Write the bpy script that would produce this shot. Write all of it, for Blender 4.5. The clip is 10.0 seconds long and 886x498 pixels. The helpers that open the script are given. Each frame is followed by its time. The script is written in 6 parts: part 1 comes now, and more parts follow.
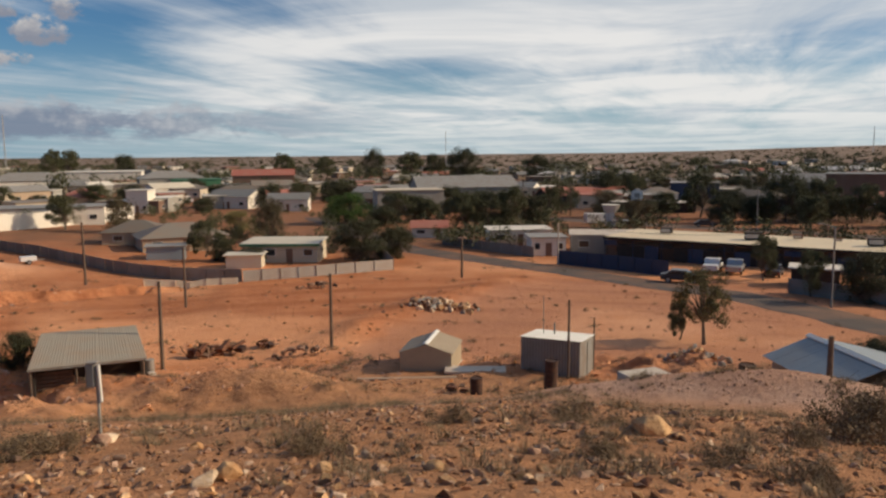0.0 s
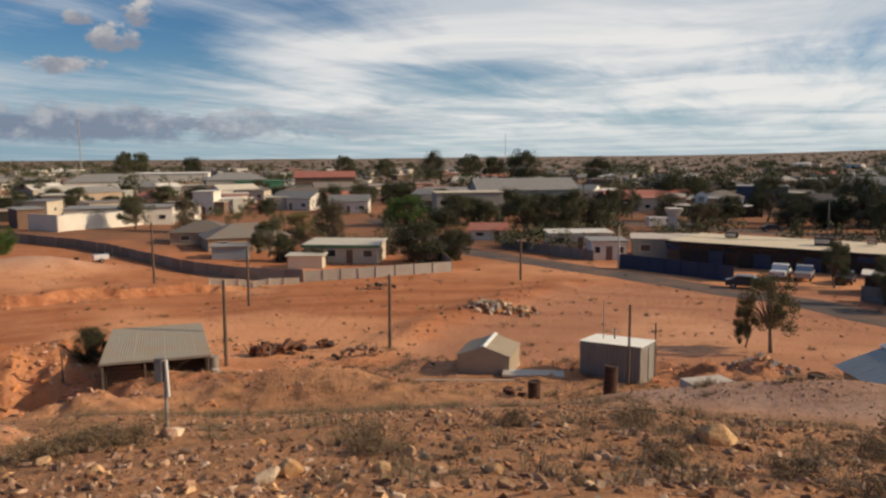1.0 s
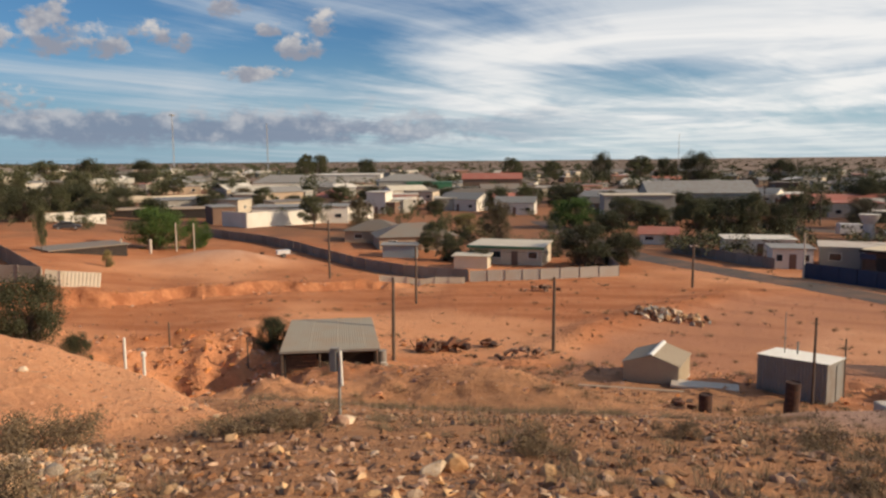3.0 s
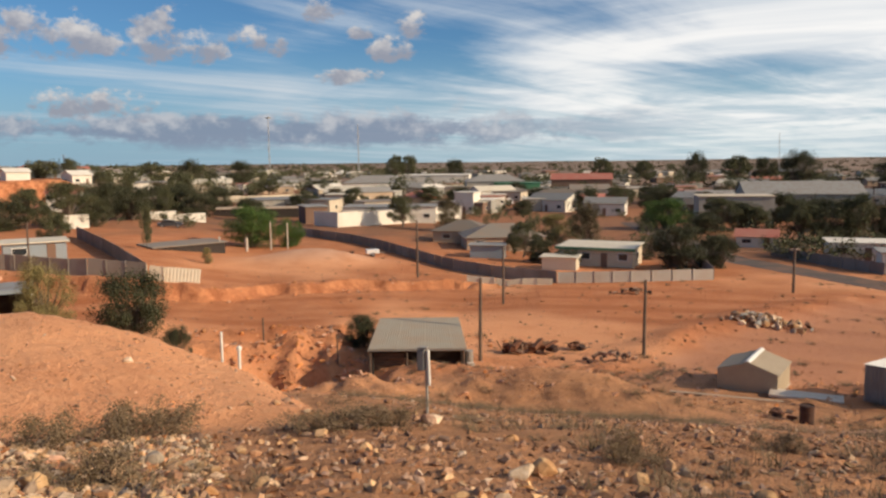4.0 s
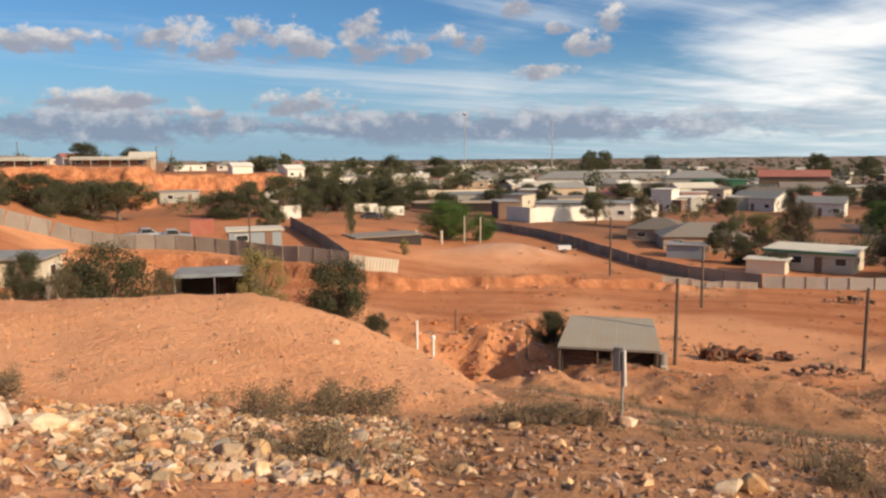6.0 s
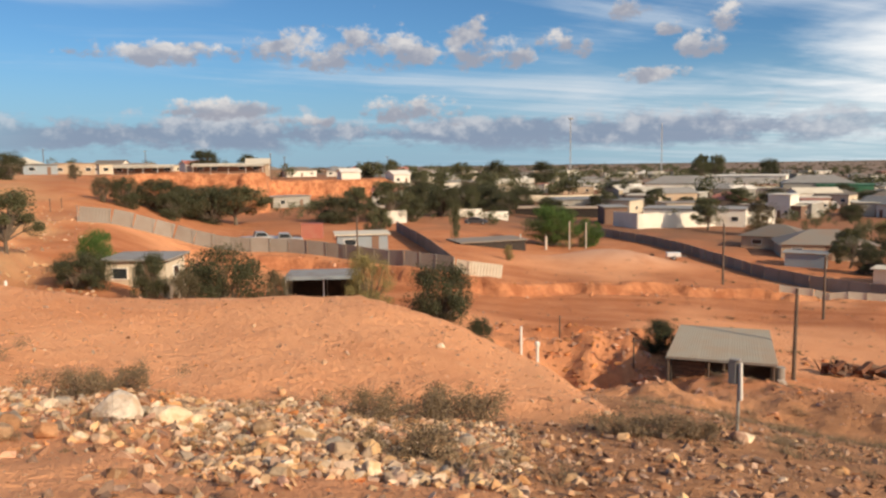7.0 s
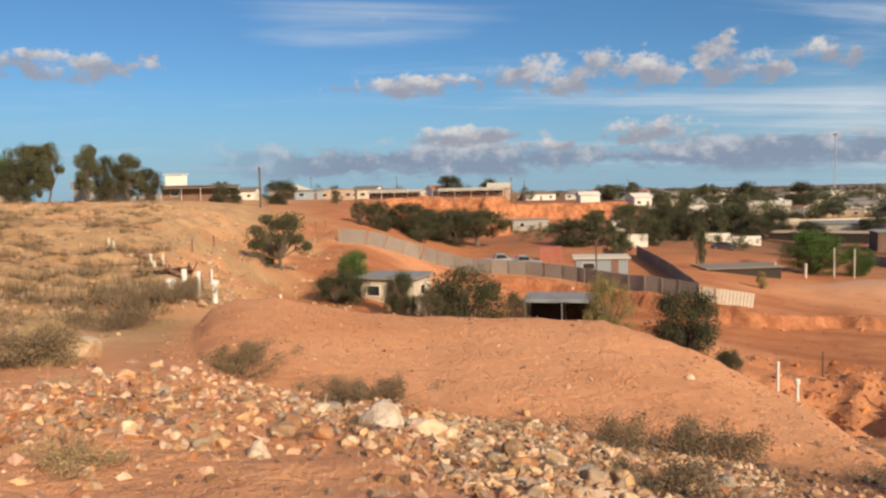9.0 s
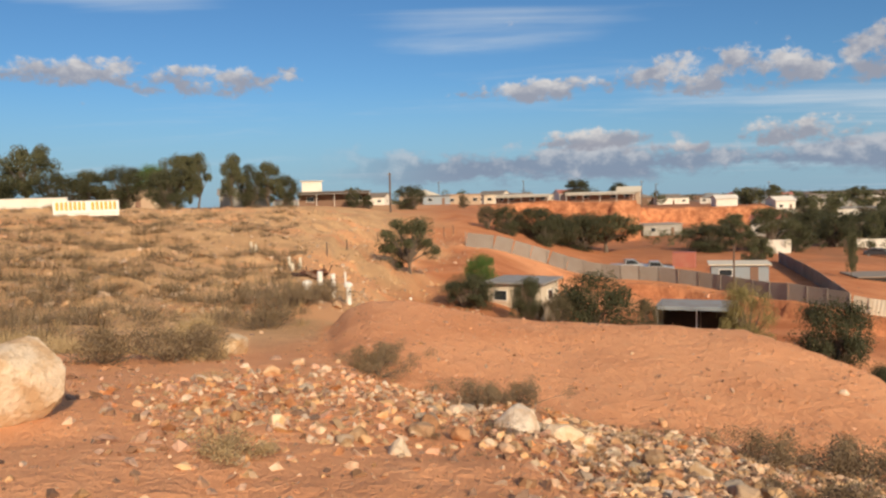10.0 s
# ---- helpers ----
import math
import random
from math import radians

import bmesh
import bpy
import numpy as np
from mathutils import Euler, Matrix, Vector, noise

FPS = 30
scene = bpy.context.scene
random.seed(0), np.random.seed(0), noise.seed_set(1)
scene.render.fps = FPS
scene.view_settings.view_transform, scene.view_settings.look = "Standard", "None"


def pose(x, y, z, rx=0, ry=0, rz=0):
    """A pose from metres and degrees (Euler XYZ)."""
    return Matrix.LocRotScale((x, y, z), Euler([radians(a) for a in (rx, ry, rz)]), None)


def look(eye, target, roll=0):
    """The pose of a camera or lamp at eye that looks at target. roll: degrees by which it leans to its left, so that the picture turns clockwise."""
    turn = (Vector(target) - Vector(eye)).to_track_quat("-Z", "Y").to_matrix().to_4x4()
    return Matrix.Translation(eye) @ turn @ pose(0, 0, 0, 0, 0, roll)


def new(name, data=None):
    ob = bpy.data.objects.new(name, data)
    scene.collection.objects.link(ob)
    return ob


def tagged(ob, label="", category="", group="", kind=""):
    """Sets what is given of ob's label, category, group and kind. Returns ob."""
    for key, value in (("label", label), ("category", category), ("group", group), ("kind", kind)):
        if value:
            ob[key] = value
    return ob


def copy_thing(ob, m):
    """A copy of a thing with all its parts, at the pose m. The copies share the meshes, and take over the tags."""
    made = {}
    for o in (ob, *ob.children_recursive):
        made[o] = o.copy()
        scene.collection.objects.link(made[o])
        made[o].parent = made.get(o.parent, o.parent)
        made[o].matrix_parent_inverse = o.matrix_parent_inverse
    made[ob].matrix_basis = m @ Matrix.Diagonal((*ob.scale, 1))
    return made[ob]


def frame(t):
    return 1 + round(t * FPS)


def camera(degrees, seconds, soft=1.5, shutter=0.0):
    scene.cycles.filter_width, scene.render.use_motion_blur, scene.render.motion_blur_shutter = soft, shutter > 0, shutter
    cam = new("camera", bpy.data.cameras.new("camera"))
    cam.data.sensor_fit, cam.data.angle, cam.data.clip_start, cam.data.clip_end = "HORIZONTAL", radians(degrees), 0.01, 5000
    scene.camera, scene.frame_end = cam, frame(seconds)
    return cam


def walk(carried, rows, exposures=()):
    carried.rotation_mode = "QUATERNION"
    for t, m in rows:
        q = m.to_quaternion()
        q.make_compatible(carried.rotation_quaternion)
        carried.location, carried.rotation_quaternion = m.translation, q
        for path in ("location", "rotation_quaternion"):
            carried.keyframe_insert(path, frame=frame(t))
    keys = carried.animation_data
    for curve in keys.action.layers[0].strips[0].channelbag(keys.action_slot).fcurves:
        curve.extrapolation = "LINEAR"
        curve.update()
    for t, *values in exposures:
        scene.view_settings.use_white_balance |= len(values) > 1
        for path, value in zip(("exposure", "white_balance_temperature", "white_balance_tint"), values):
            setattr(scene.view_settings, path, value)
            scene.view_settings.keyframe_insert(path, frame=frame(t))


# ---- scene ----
cam = camera(60.14, 10.0, soft=2.5)
PATH = [
    (0.0, (-0.000, 0.000, 1.650), (-0.0005, 9.9260, 0.4327), -0.44),
    (0.5, (-0.007, 0.007, 1.646), (-0.3562, 9.9267, 0.4283), -0.36),
    (1.0, (-0.022, 0.016, 1.643), (-0.7855, 9.9162, 0.4620), -0.39),
    (1.5, (-0.035, 0.011, 1.635), (-1.2658, 9.8670, 0.4789), -0.39),
    (2.0, (-0.050, 0.026, 1.629), (-1.8183, 9.8015, 0.4796), -0.46),
    (2.5, (-0.056, 0.028, 1.626), (-2.3764, 9.6875, 0.4813), -0.41),
    (4.0, (-0.116, 0.115, 1.601), (-4.0557, 9.2368, 0.4750), -0.59),
    (4.5, (-0.131, 0.106, 1.601), (-4.5993, 8.9821, 0.4877), -0.60),
    (5.0, (-0.159, 0.099, 1.595), (-5.1836, 8.6709, 0.4615), -0.71),
    (5.5, (-0.182, 0.092, 1.594), (-5.7253, 8.3326, 0.4231), -0.54),
    (7.0, (-0.248, 0.057, 1.594), (-7.3340, 7.0298, 0.5154), -0.77),
    (7.5, (-0.255, 0.037, 1.594), (-7.7790, 6.5372, 0.5289), -0.95),
    (8.0, (-0.277, 0.010, 1.608), (-8.2299, 5.9884, 0.6050), -1.04),
    (8.5, (-0.307, -0.019, 1.605), (-8.7955, 5.2001, 0.7633), -1.21),
    (9.0, (-0.333, -0.051, 1.599), (-9.2303, 4.4572, 0.8775), -1.33),
    (9.5, (-0.348, -0.099, 1.592), (-9.5605, 3.7353, 0.9383), -1.57),
    (10.0, (-0.378, -0.129, 1.588), (-9.9008, 2.8599, 0.9707), -1.65),
]
walk(cam, [(t, look(eye, target, roll)) for t, eye, target, roll in PATH], [(0.0, -0.30), (2.5, -0.18), (5.0, 0.06), (7.0, 0.12), (8.5, 0.08), (10.0, 0.0)])

# ---- light ----
SUN_AZ, SUN_EL = -87.0, 26.0  # degrees to the left of +y, and above the horizon


def bearing(az, el=0.0):
    a, e = radians(az), radians(el)
    return Vector((-math.sin(a) * math.cos(e), math.cos(a) * math.cos(e), math.sin(e)))


sun_data = bpy.data.lights.new("sun", "SUN")
sun_data.energy, sun_data.angle, sun_data.color = 5.0, radians(0.6), (1.0, 0.79, 0.54)
sun = new("sun", sun_data)
sun.matrix_world = look(bearing(SUN_AZ, SUN_EL) * 300, (0, 0, 0))


def nodes_of(tree):
    """Short ways to add nodes and links to a node tree."""
    def add(kind, **values):
        n = tree.nodes.new(kind)
        for key, value in values.items():
            if key in n.inputs:
                n.inputs[key].default_value = value
        return n

    def link(a, b):
        tree.links.new(a, b)
    return add, link


def math_node(tree, op, a, b=None, c=None, clamp=False):
    n = tree.nodes.new("ShaderNodeMath")
    n.operation, n.use_clamp = op, clamp
    for k, v in enumerate((a, b, c)):
        if v is None:
            continue
        if isinstance(v, (int, float)):
            n.inputs[k].default_value = v
        else:
            tree.links.new(v, n.inputs[k])
    return n.outputs[0]


def noise_node(tree, vector, scale, detail=4.0, rough=0.55, lac=2.0, dist=0.0):
    n = tree.nodes.new("ShaderNodeTexNoise")
    n.inputs["Scale"].default_value, n.inputs["Detail"].default_value = scale, detail
    n.inputs["Roughness"].default_value, n.inputs["Lacunarity"].default_value = rough, lac
    n.inputs["Distortion"].default_value = dist
    if vector is not None:
        tree.links.new(vector, n.inputs["Vector"])
    return n.outputs["Fac"]


def ramp(tree, fac, lo, hi, a=0.0, b=1.0):
    n = tree.nodes.new("ShaderNodeMapRange")
    n.interpolation_type = "SMOOTHSTEP"
    tree.links.new(fac, n.inputs[0])
    for k, v in enumerate((lo, hi, a, b)):
        n.inputs[k + 1].default_value = v
    return n.outputs[0]


def mix_color(tree, fac, a, b, mode="MIX"):
    n = tree.nodes.new("ShaderNodeMix")
    n.data_type, n.blend_type = "RGBA", mode
    for socket, v in ((n.inputs[0], fac), (n.inputs[6], a), (n.inputs[7], b)):
        if isinstance(v, (int, float)):
            socket.default_value = v
        elif isinstance(v, tuple):
            socket.default_value = (*v, 1.0)[:4]
        else:
            tree.links.new(v, socket)
    return n.outputs[2]


# sky: clear blue, streaks of high cloud, small cumulus and a grey bank low down
world = bpy.data.worlds.new("sky")
scene.world = world
world.use_nodes = True
wt = world.node_tree
wt.nodes.clear()
sky = wt.nodes.new("ShaderNodeTexSky")
sky.sky_type, sky.sun_disc = "NISHITA", False
sky.sun_elevation, sky.sun_rotation = radians(SUN_EL), radians(-SUN_AZ)
sky.air_density, sky.dust_density, sky.ozone_density = 1.0, 0.3, 3.0
coord = wt.nodes.new("ShaderNodeTexCoord").outputs["Generated"]
sep = wt.nodes.new("ShaderNodeSeparateXYZ")
wt.links.new(coord, sep.inputs[0])
dx, dy, dz = sep.outputs
up = math_node(wt, "MAXIMUM", dz, 0.0)
# the high cloud lies on a plane: its place is the way divided by its rise
lift = math_node(wt, "ADD", up, 0.05)
flat = wt.nodes.new("ShaderNodeCombineXYZ")
wt.links.new(math_node(wt, "DIVIDE", dx, lift), flat.inputs[0])
wt.links.new(math_node(wt, "DIVIDE", dy, lift), flat.inputs[1])


def turned(vector, angle, sx, sy, sz=1.0, loc=(0, 0, 0)):
    n = wt.nodes.new("ShaderNodeMapping")
    n.inputs["Rotation"].default_value[2] = radians(angle)
    n.inputs["Scale"].default_value, n.inputs["Location"].default_value = (sx, sy, sz), loc
    wt.links.new(vector, n.inputs["Vector"])
    return n.outputs[0]


along = turned(flat.outputs[0], -70, 1, 1)
streak = noise_node(wt, turned(along, 0, 0.10, 0.5, loc=(3.1, 1.7, 0)), 1.0, 7, 0.6, dist=0.8)
wisps = noise_node(wt, turned(along, 0, 0.25, 0.9, loc=(0, 0, 4)), 1.3, 7, 0.62, dist=1.0)
ripple = noise_node(wt, turned(along, 0, 0.5, 0.35, loc=(2, 1, 9)), 1.4, 5, 0.6, dist=0.5)
# bearing to the left of +y and height above the horizon, in degrees
sky_az = math_node(wt, "MULTIPLY", math_node(wt, "ARCTAN2", math_node(wt, "MULTIPLY", dx, -1.0), dy), 57.2958)
sky_el = math_node(wt, "MULTIPLY", math_node(wt, "ARCSINE", dz), 57.2958)


def sky_patch(az, el, half_width, half_height):
    """One in the middle of an oval of the sky, nought at its rim, and the height within it from -1 to 1."""
    u = math_node(wt, "DIVIDE", math_node(wt, "SUBTRACT", sky_az, az), half_width)
    v = math_node(wt, "DIVIDE", math_node(wt, "SUBTRACT", sky_el, el), half_height)
    d = math_node(wt, "MULTIPLY_ADD", u, u, math_node(wt, "MULTIPLY", v, v))
    return math_node(wt, "SUBTRACT", 1.0, d), v


# more high cloud towards the right-hand half of the sky, with clear gaps in it
side = math_node(wt, "ADD", math_node(wt, "MULTIPLY", dx, 0.66), math_node(wt, "MULTIPLY", dy, 0.30))
cover = ramp(wt, side, -0.55, 0.4, -0.10, 0.12)
for az, el, hw, hh, amount in ((-7, 9.6, 22, 4.0, 0.11), (24, 7.0, 12, 3.4, -0.10), (4, 5.6, 9, 1.6, -0.09), (-24, 6.8, 14, 2.4, -0.10), (10, 8.0, 16, 1.4, 0.07), (33, 5.4, 12, 1.4, 0.03), (70, 12.3, 15, 2.0, 0.13), (62, 9.0, 15, 1.0, 0.08), (96, 14.5, 12, 1.6, 0.12), (50, 6.4, 16, 1.2, 0.02), (47, 11, 14, 3.0, -0.07)):
    inside, rise = sky_patch(az, el, hw, hh)
    cover = math_node(wt, "MULTIPLY_ADD", ramp(wt, inside, 0.0, 1.0), amount, cover)
mass = math_node(wt, "ADD", math_node(wt, "MULTIPLY", streak, 0.46), math_node(wt, "MULTIPLY", wisps, 0.36))
mass = math_node(wt, "ADD", mass, math_node(wt, "MULTIPLY", ripple, 0.18))
high = ramp(wt, math_node(wt, "ADD", mass, cover), 0.42, 0.68)
high = math_node(wt, "MULTIPLY", high, ramp(wt, dz, 0.0, 0.06, 0.45, 0.9))
# cumulus: single puffs six to eleven degrees up, grey below and white on top
CUMULUS = (
    (96.5, 9.3, 6.0, 0.9), (89.0, 8.9, 5.2, 1.0), (65.5, 8.0, 4.6, 0.75), (55.3, 8.4, 3.6, 1.25), (50.2, 8.7, 3.2, 1.3), (47.2, 8.0, 2.2, 1.0),
    (43.0, 8.9, 2.1, 1.6), (40.6, 8.3, 1.7, 1.1), (37.0, 8.8, 1.3, 0.8), (35.0, 8.3, 0.8, 0.7), (31.9, 10.8, 1.3, 0.9), (25.5, 9.8, 1.0, 1.0),
    (27.0, 8.3, 1.6, 0.9), (30.2, 6.2, 2.4, 0.6), (61.7, 4.2, 4.4, 0.7), (47.8, 4.1, 3.8, 1.0), (56.0, 3.4, 3.0, 0.5), (29.0, 9.4, 1.4, 0.5),
)
thick, tilt, total = None, None, None
for az, el, hw, hh in CUMULUS:
    inside, rise = sky_patch(az, el, hw * 1.3, hh * 1.3)
    share_of = math_node(wt, "MAXIMUM", inside, 0.0)
    thick = inside if thick is None else math_node(wt, "MAXIMUM", thick, inside)
    tilt = math_node(wt, "MULTIPLY", share_of, rise) if tilt is None else math_node(wt, "MULTIPLY_ADD", share_of, rise, tilt)
    total = share_of if total is None else math_node(wt, "ADD", total, share_of)
tilt = math_node(wt, "DIVIDE", tilt, math_node(wt, "ADD", total, 0.05))
puff = noise_node(wt, turned(coord, 0, 1, 1, 1.6, loc=(0.3, 0, 0.2)), 26.0, 8, 0.62)
curl = noise_node(wt, turned(coord, 0, 1, 1, 1.3, loc=(0.9, 0, 0.4)), 70.0, 5, 0.6)
puffs = math_node(wt, "ADD", math_node(wt, "MULTIPLY", math_node(wt, "MAXIMUM", thick, -0.6), 0.30), math_node(wt, "MULTIPLY_ADD", curl, 0.35, math_node(wt, "MULTIPLY_ADD", puff, 1.35, -0.18)))
puffs = ramp(wt, puffs, 0.72, 0.97, 0.0, 0.92)
# grey bank just over the horizon
bank_noise = noise_node(wt, turned(coord, 0, 1, 1, 2.6), 9.0, 7, 0.62)
lumps_of_bank = noise_node(wt, turned(coord, 0, 1, 1, 1.4, loc=(0.5, 0.1, 0.0)), 30.0, 6, 0.6)
bank = math_node(wt, "SUBTRACT", math_node(wt, "MULTIPLY_ADD", lumps_of_bank, 0.5, bank_noise), math_node(wt, "MULTIPLY", math_node(wt, "ABSOLUTE", math_node(wt, "SUBTRACT", dz, 0.042)), 11.0))
bank = ramp(wt, bank, 0.46, 0.66)
bank = math_node(wt, "MULTIPLY", bank, ramp(wt, side, -0.02, 0.3, 0.9, 0.0))
bank = math_node(wt, "MULTIPLY", bank, ramp(wt, sky_az, 70.0, 84.0, 1.0, 0.0))
bank = math_node(wt, "MULTIPLY", bank, ramp(wt, dz, 0.01, 0.03, 0.12, 1.0))
light = noise_node(wt, turned(coord, 0, 1, 1, 1.6, loc=(0.312, 0.02, 0.17)), 26.0, 7, 0.62)
bright = math_node(wt, "MULTIPLY_ADD", tilt, 0.26, math_node(wt, "MULTIPLY_ADD", curl, 0.25, math_node(wt, "MULTIPLY", light, 0.8)))
body = mix_color(wt, ramp(wt, bright, 0.42, 0.78), (3.2, 3.3, 3.9), (7.2, 6.8, 6.5))
clear = mix_color(wt, 1.0, sky.outputs[0], (0.46, 0.70, 0.89), "MULTIPLY")
pale = mix_color(wt, ramp(wt, dz, 0.0, 0.16, 0.75, 0.0), clear, mix_color(wt, ramp(wt, side, -0.35, 0.3), (2.7, 4.2, 5.7), (4.9, 6.5, 7.4)))
veil = mix_color(wt, ramp(wt, side, -0.2, 0.25), (6.0, 6.6, 7.2), mix_color(wt, ramp(wt, ripple, 0.35, 0.6), (7.2, 7.6, 8.0), (10.6, 10.3, 9.9)))
base = mix_color(wt, high, pale, veil)
base = mix_color(wt, bank, base, mix_color(wt, ramp(wt, math_node(wt, "MULTIPLY_ADD", dz, 5.0, lumps_of_bank), 0.66, 0.95), (2.3, 2.8, 3.8), (5.2, 5.3, 5.7)))
base = mix_color(wt, puffs, base, body)
back = wt.nodes.new("ShaderNodeBackground")
back.inputs["Strength"].default_value = 0.1
wt.links.new(base, back.inputs["Color"])
wt.links.new(back.outputs[0], wt.nodes.new("ShaderNodeOutputWorld").inputs["Surface"])

# ---- materials ----
def material(name):
    m = bpy.data.materials.new(name)
    m.use_nodes = True
    m.node_tree.nodes.clear()
    t = m.node_tree
    shader = t.nodes.new("ShaderNodeBsdfPrincipled")
    t.links.new(shader.outputs[0], t.nodes.new("ShaderNodeOutputMaterial").inputs["Surface"])
    return m, t, shader


def bump(t, shader, height, strength, distance):
    b = t.nodes.new("ShaderNodeBump")
    b.inputs["Strength"].default_value, b.inputs["Distance"].default_value = strength, distance
    t.links.new(height, b.inputs["Height"])
    t.links.new(b.outputs[0], shader.inputs["Normal"])


def place_of(t):
    return t.nodes.new("ShaderNodeNewGeometry").outputs["Position"]


def worn(name, color, dirt, amount=0.5, scale=1.2, rough=0.75, metal=0.0, grain=14.0, relief=0.01, vary=0.0):
    """A weathered surface: stains at one scale, grain at another."""
    m, t, shader = material(name)
    p = place_of(t)
    stains = ramp(t, noise_node(t, p, scale, 5, 0.6), 0.4, 0.72, 0.0, amount)
    fine = noise_node(t, p, grain, 4, 0.6)
    c = mix_color(t, stains, color, dirt)
    c = mix_color(t, ramp(t, fine, 0.3, 0.7, 0.0, 0.35), c, tuple(v * 0.72 for v in color))
    if vary:
        info = t.nodes.new("ShaderNodeObjectInfo").outputs["Random"]
        hsv = t.nodes.new("ShaderNodeHueSaturation")
        t.links.new(ramp(t, info, 0, 1, 1 - vary, 1 + vary), hsv.inputs["Value"])
        t.links.new(c, hsv.inputs["Color"])
        c = hsv.outputs[0]
    t.links.new(c, shader.inputs["Base Color"])
    shader.inputs["Roughness"].default_value, shader.inputs["Metallic"].default_value = rough, metal
    if relief:
        bump(t, shader, fine, 0.5, relief)
    return m


def attribute(t, name):
    n = t.nodes.new("ShaderNodeAttribute")
    n.attribute_name = name
    return n.outputs["Fac"]


def ground_material():
    """Red desert soil: smooth dirt road, stony brown slope, bare orange spoil, tan grassy hill and grey-brown far plain
    with haze in its colour.
    """
    m, t, shader = material("desert soil")
    p = place_of(t)
    big = noise_node(t, p, 0.03, 5, 0.6)
    mid = noise_node(t, p, 0.3, 6, 0.62)
    fine = noise_node(t, p, 3.5, 6, 0.66)
    grit = noise_node(t, p, 26.0, 4, 0.62)
    blotch = noise_node(t, p, 1.1, 4, 0.6)
    road = mix_color(t, ramp(t, mid, 0.35, 0.7), (0.48, 0.18, 0.078), (0.56, 0.24, 0.115))
    slope = mix_color(t, ramp(t, blotch, 0.35, 0.68), (0.52, 0.26, 0.13), (0.37, 0.185, 0.095))
    slope = mix_color(t, ramp(t, fine, 0.5, 0.74, 0, 0.6), slope, (0.24, 0.12, 0.065))
    spoil = mix_color(t, ramp(t, mid, 0.4, 0.7), (0.78, 0.375, 0.19), (0.69, 0.305, 0.145))
    spoil = mix_color(t, ramp(t, fine, 0.5, 0.75, 0, 0.4), spoil, (0.78, 0.46, 0.27))
    tan = mix_color(t, ramp(t, mid, 0.38, 0.66), (0.64, 0.4, 0.21), (0.52, 0.31, 0.16))
    tan = mix_color(t, ramp(t, blotch, 0.5, 0.75, 0, 0.6), tan, (0.4, 0.26, 0.14))
    tan = mix_color(t, ramp(t, noise_node(t, p, 0.09, 4, 0.6), 0.5, 0.62), tan, (0.68, 0.36, 0.18))
    pink = mix_color(t, ramp(t, mid, 0.4, 0.7), (0.52, 0.33, 0.24), (0.43, 0.24, 0.16))
    town = mix_color(t, ramp(t, big, 0.35, 0.65), (0.27, 0.13, 0.075), (0.17, 0.105, 0.07))
    town = mix_color(t, ramp(t, mid, 0.5, 0.7, 0, 0.6), town, (0.13, 0.09, 0.06))
    c = road
    rock_face = mix_color(t, ramp(t, noise_node(t, p, 0.55, 7, 0.72), 0.38, 0.62), (0.62, 0.27, 0.13), (0.36, 0.135, 0.065))
    # grey-brown saltbush, greyed further to paint in the haze of distance
    plain = mix_color(t, ramp(t, noise_node(t, p, 0.012, 6, 0.65), 0.4, 0.6), (0.27, 0.195, 0.15), (0.17, 0.13, 0.1))
    track = (0.42, 0.15, 0.064)
    for name, other in (("track", track), ("stony", slope), ("spoil", spoil), ("tan", tan), ("pink", pink), ("town", town), ("plain", plain), ("cliff", rock_face)):
        c = mix_color(t, attribute(t, name), c, other)
    c = mix_color(t, ramp(t, grit, 0.55, 0.78, 0, 0.45), c, (0.6, 0.37, 0.22))
    c = mix_color(t, ramp(t, grit, 0.4, 0.22, 0, 0.35), c, (0.2, 0.095, 0.05))
    t.links.new(c, shader.inputs["Base Color"])
    shader.inputs["Roughness"].default_value = 0.95
    shader.inputs["Specular IOR Level"].default_value = 0.12
    tall = math_node(t, "ADD", math_node(t, "MULTIPLY", fine, 1.0), math_node(t, "MULTIPLY", grit, 0.3))
    tall = math_node(t, "ADD", tall, math_node(t, "MULTIPLY", mid, 1.5))
    bump(t, shader, tall, 1.0, 0.14)
    return m


M_ground = ground_material()
M_asphalt = worn("worn dusty asphalt", (0.085, 0.065, 0.056), (0.24, 0.12, 0.07), 0.85, 0.22, 0.9)

# ---- ground ----
# terrain begin
def lattice(x, y, seed):
    """Smooth noise from -1 to 1 over a square lattice."""
    xi, yi = np.floor(x), np.floor(y)
    fx, fy = x - xi, y - yi
    fx, fy = fx * fx * (3 - 2 * fx), fy * fy * (3 - 2 * fy)

    def h(a, b):
        v = np.sin(a * 127.1 + b * 311.7 + seed * 74.7) * 43758.5453
        return (v - np.floor(v)) * 2 - 1
    return (h(xi, yi) * (1 - fx) + h(xi + 1, yi) * fx) * (1 - fy) + (h(xi, yi + 1) * (1 - fx) + h(xi + 1, yi + 1) * fx) * fy


def fbm(x, y, size, octaves, seed):
    total, gain = 0.0, 1.0
    for k in range(octaves):
        total = total + gain * lattice(x / size, y / size, seed + k)
        size, gain = size * 0.5, gain * 0.5
    return total


def step(v, a, b):
    s = np.clip((v - a) / (b - a), 0, 1)
    return s * s * (3 - 2 * s)


RADII = (0, 4, 6.4, 11, 18, 26, 34, 40, 52, 75, 88, 100, 135, 200, 500, 1000, 2500, 4600)
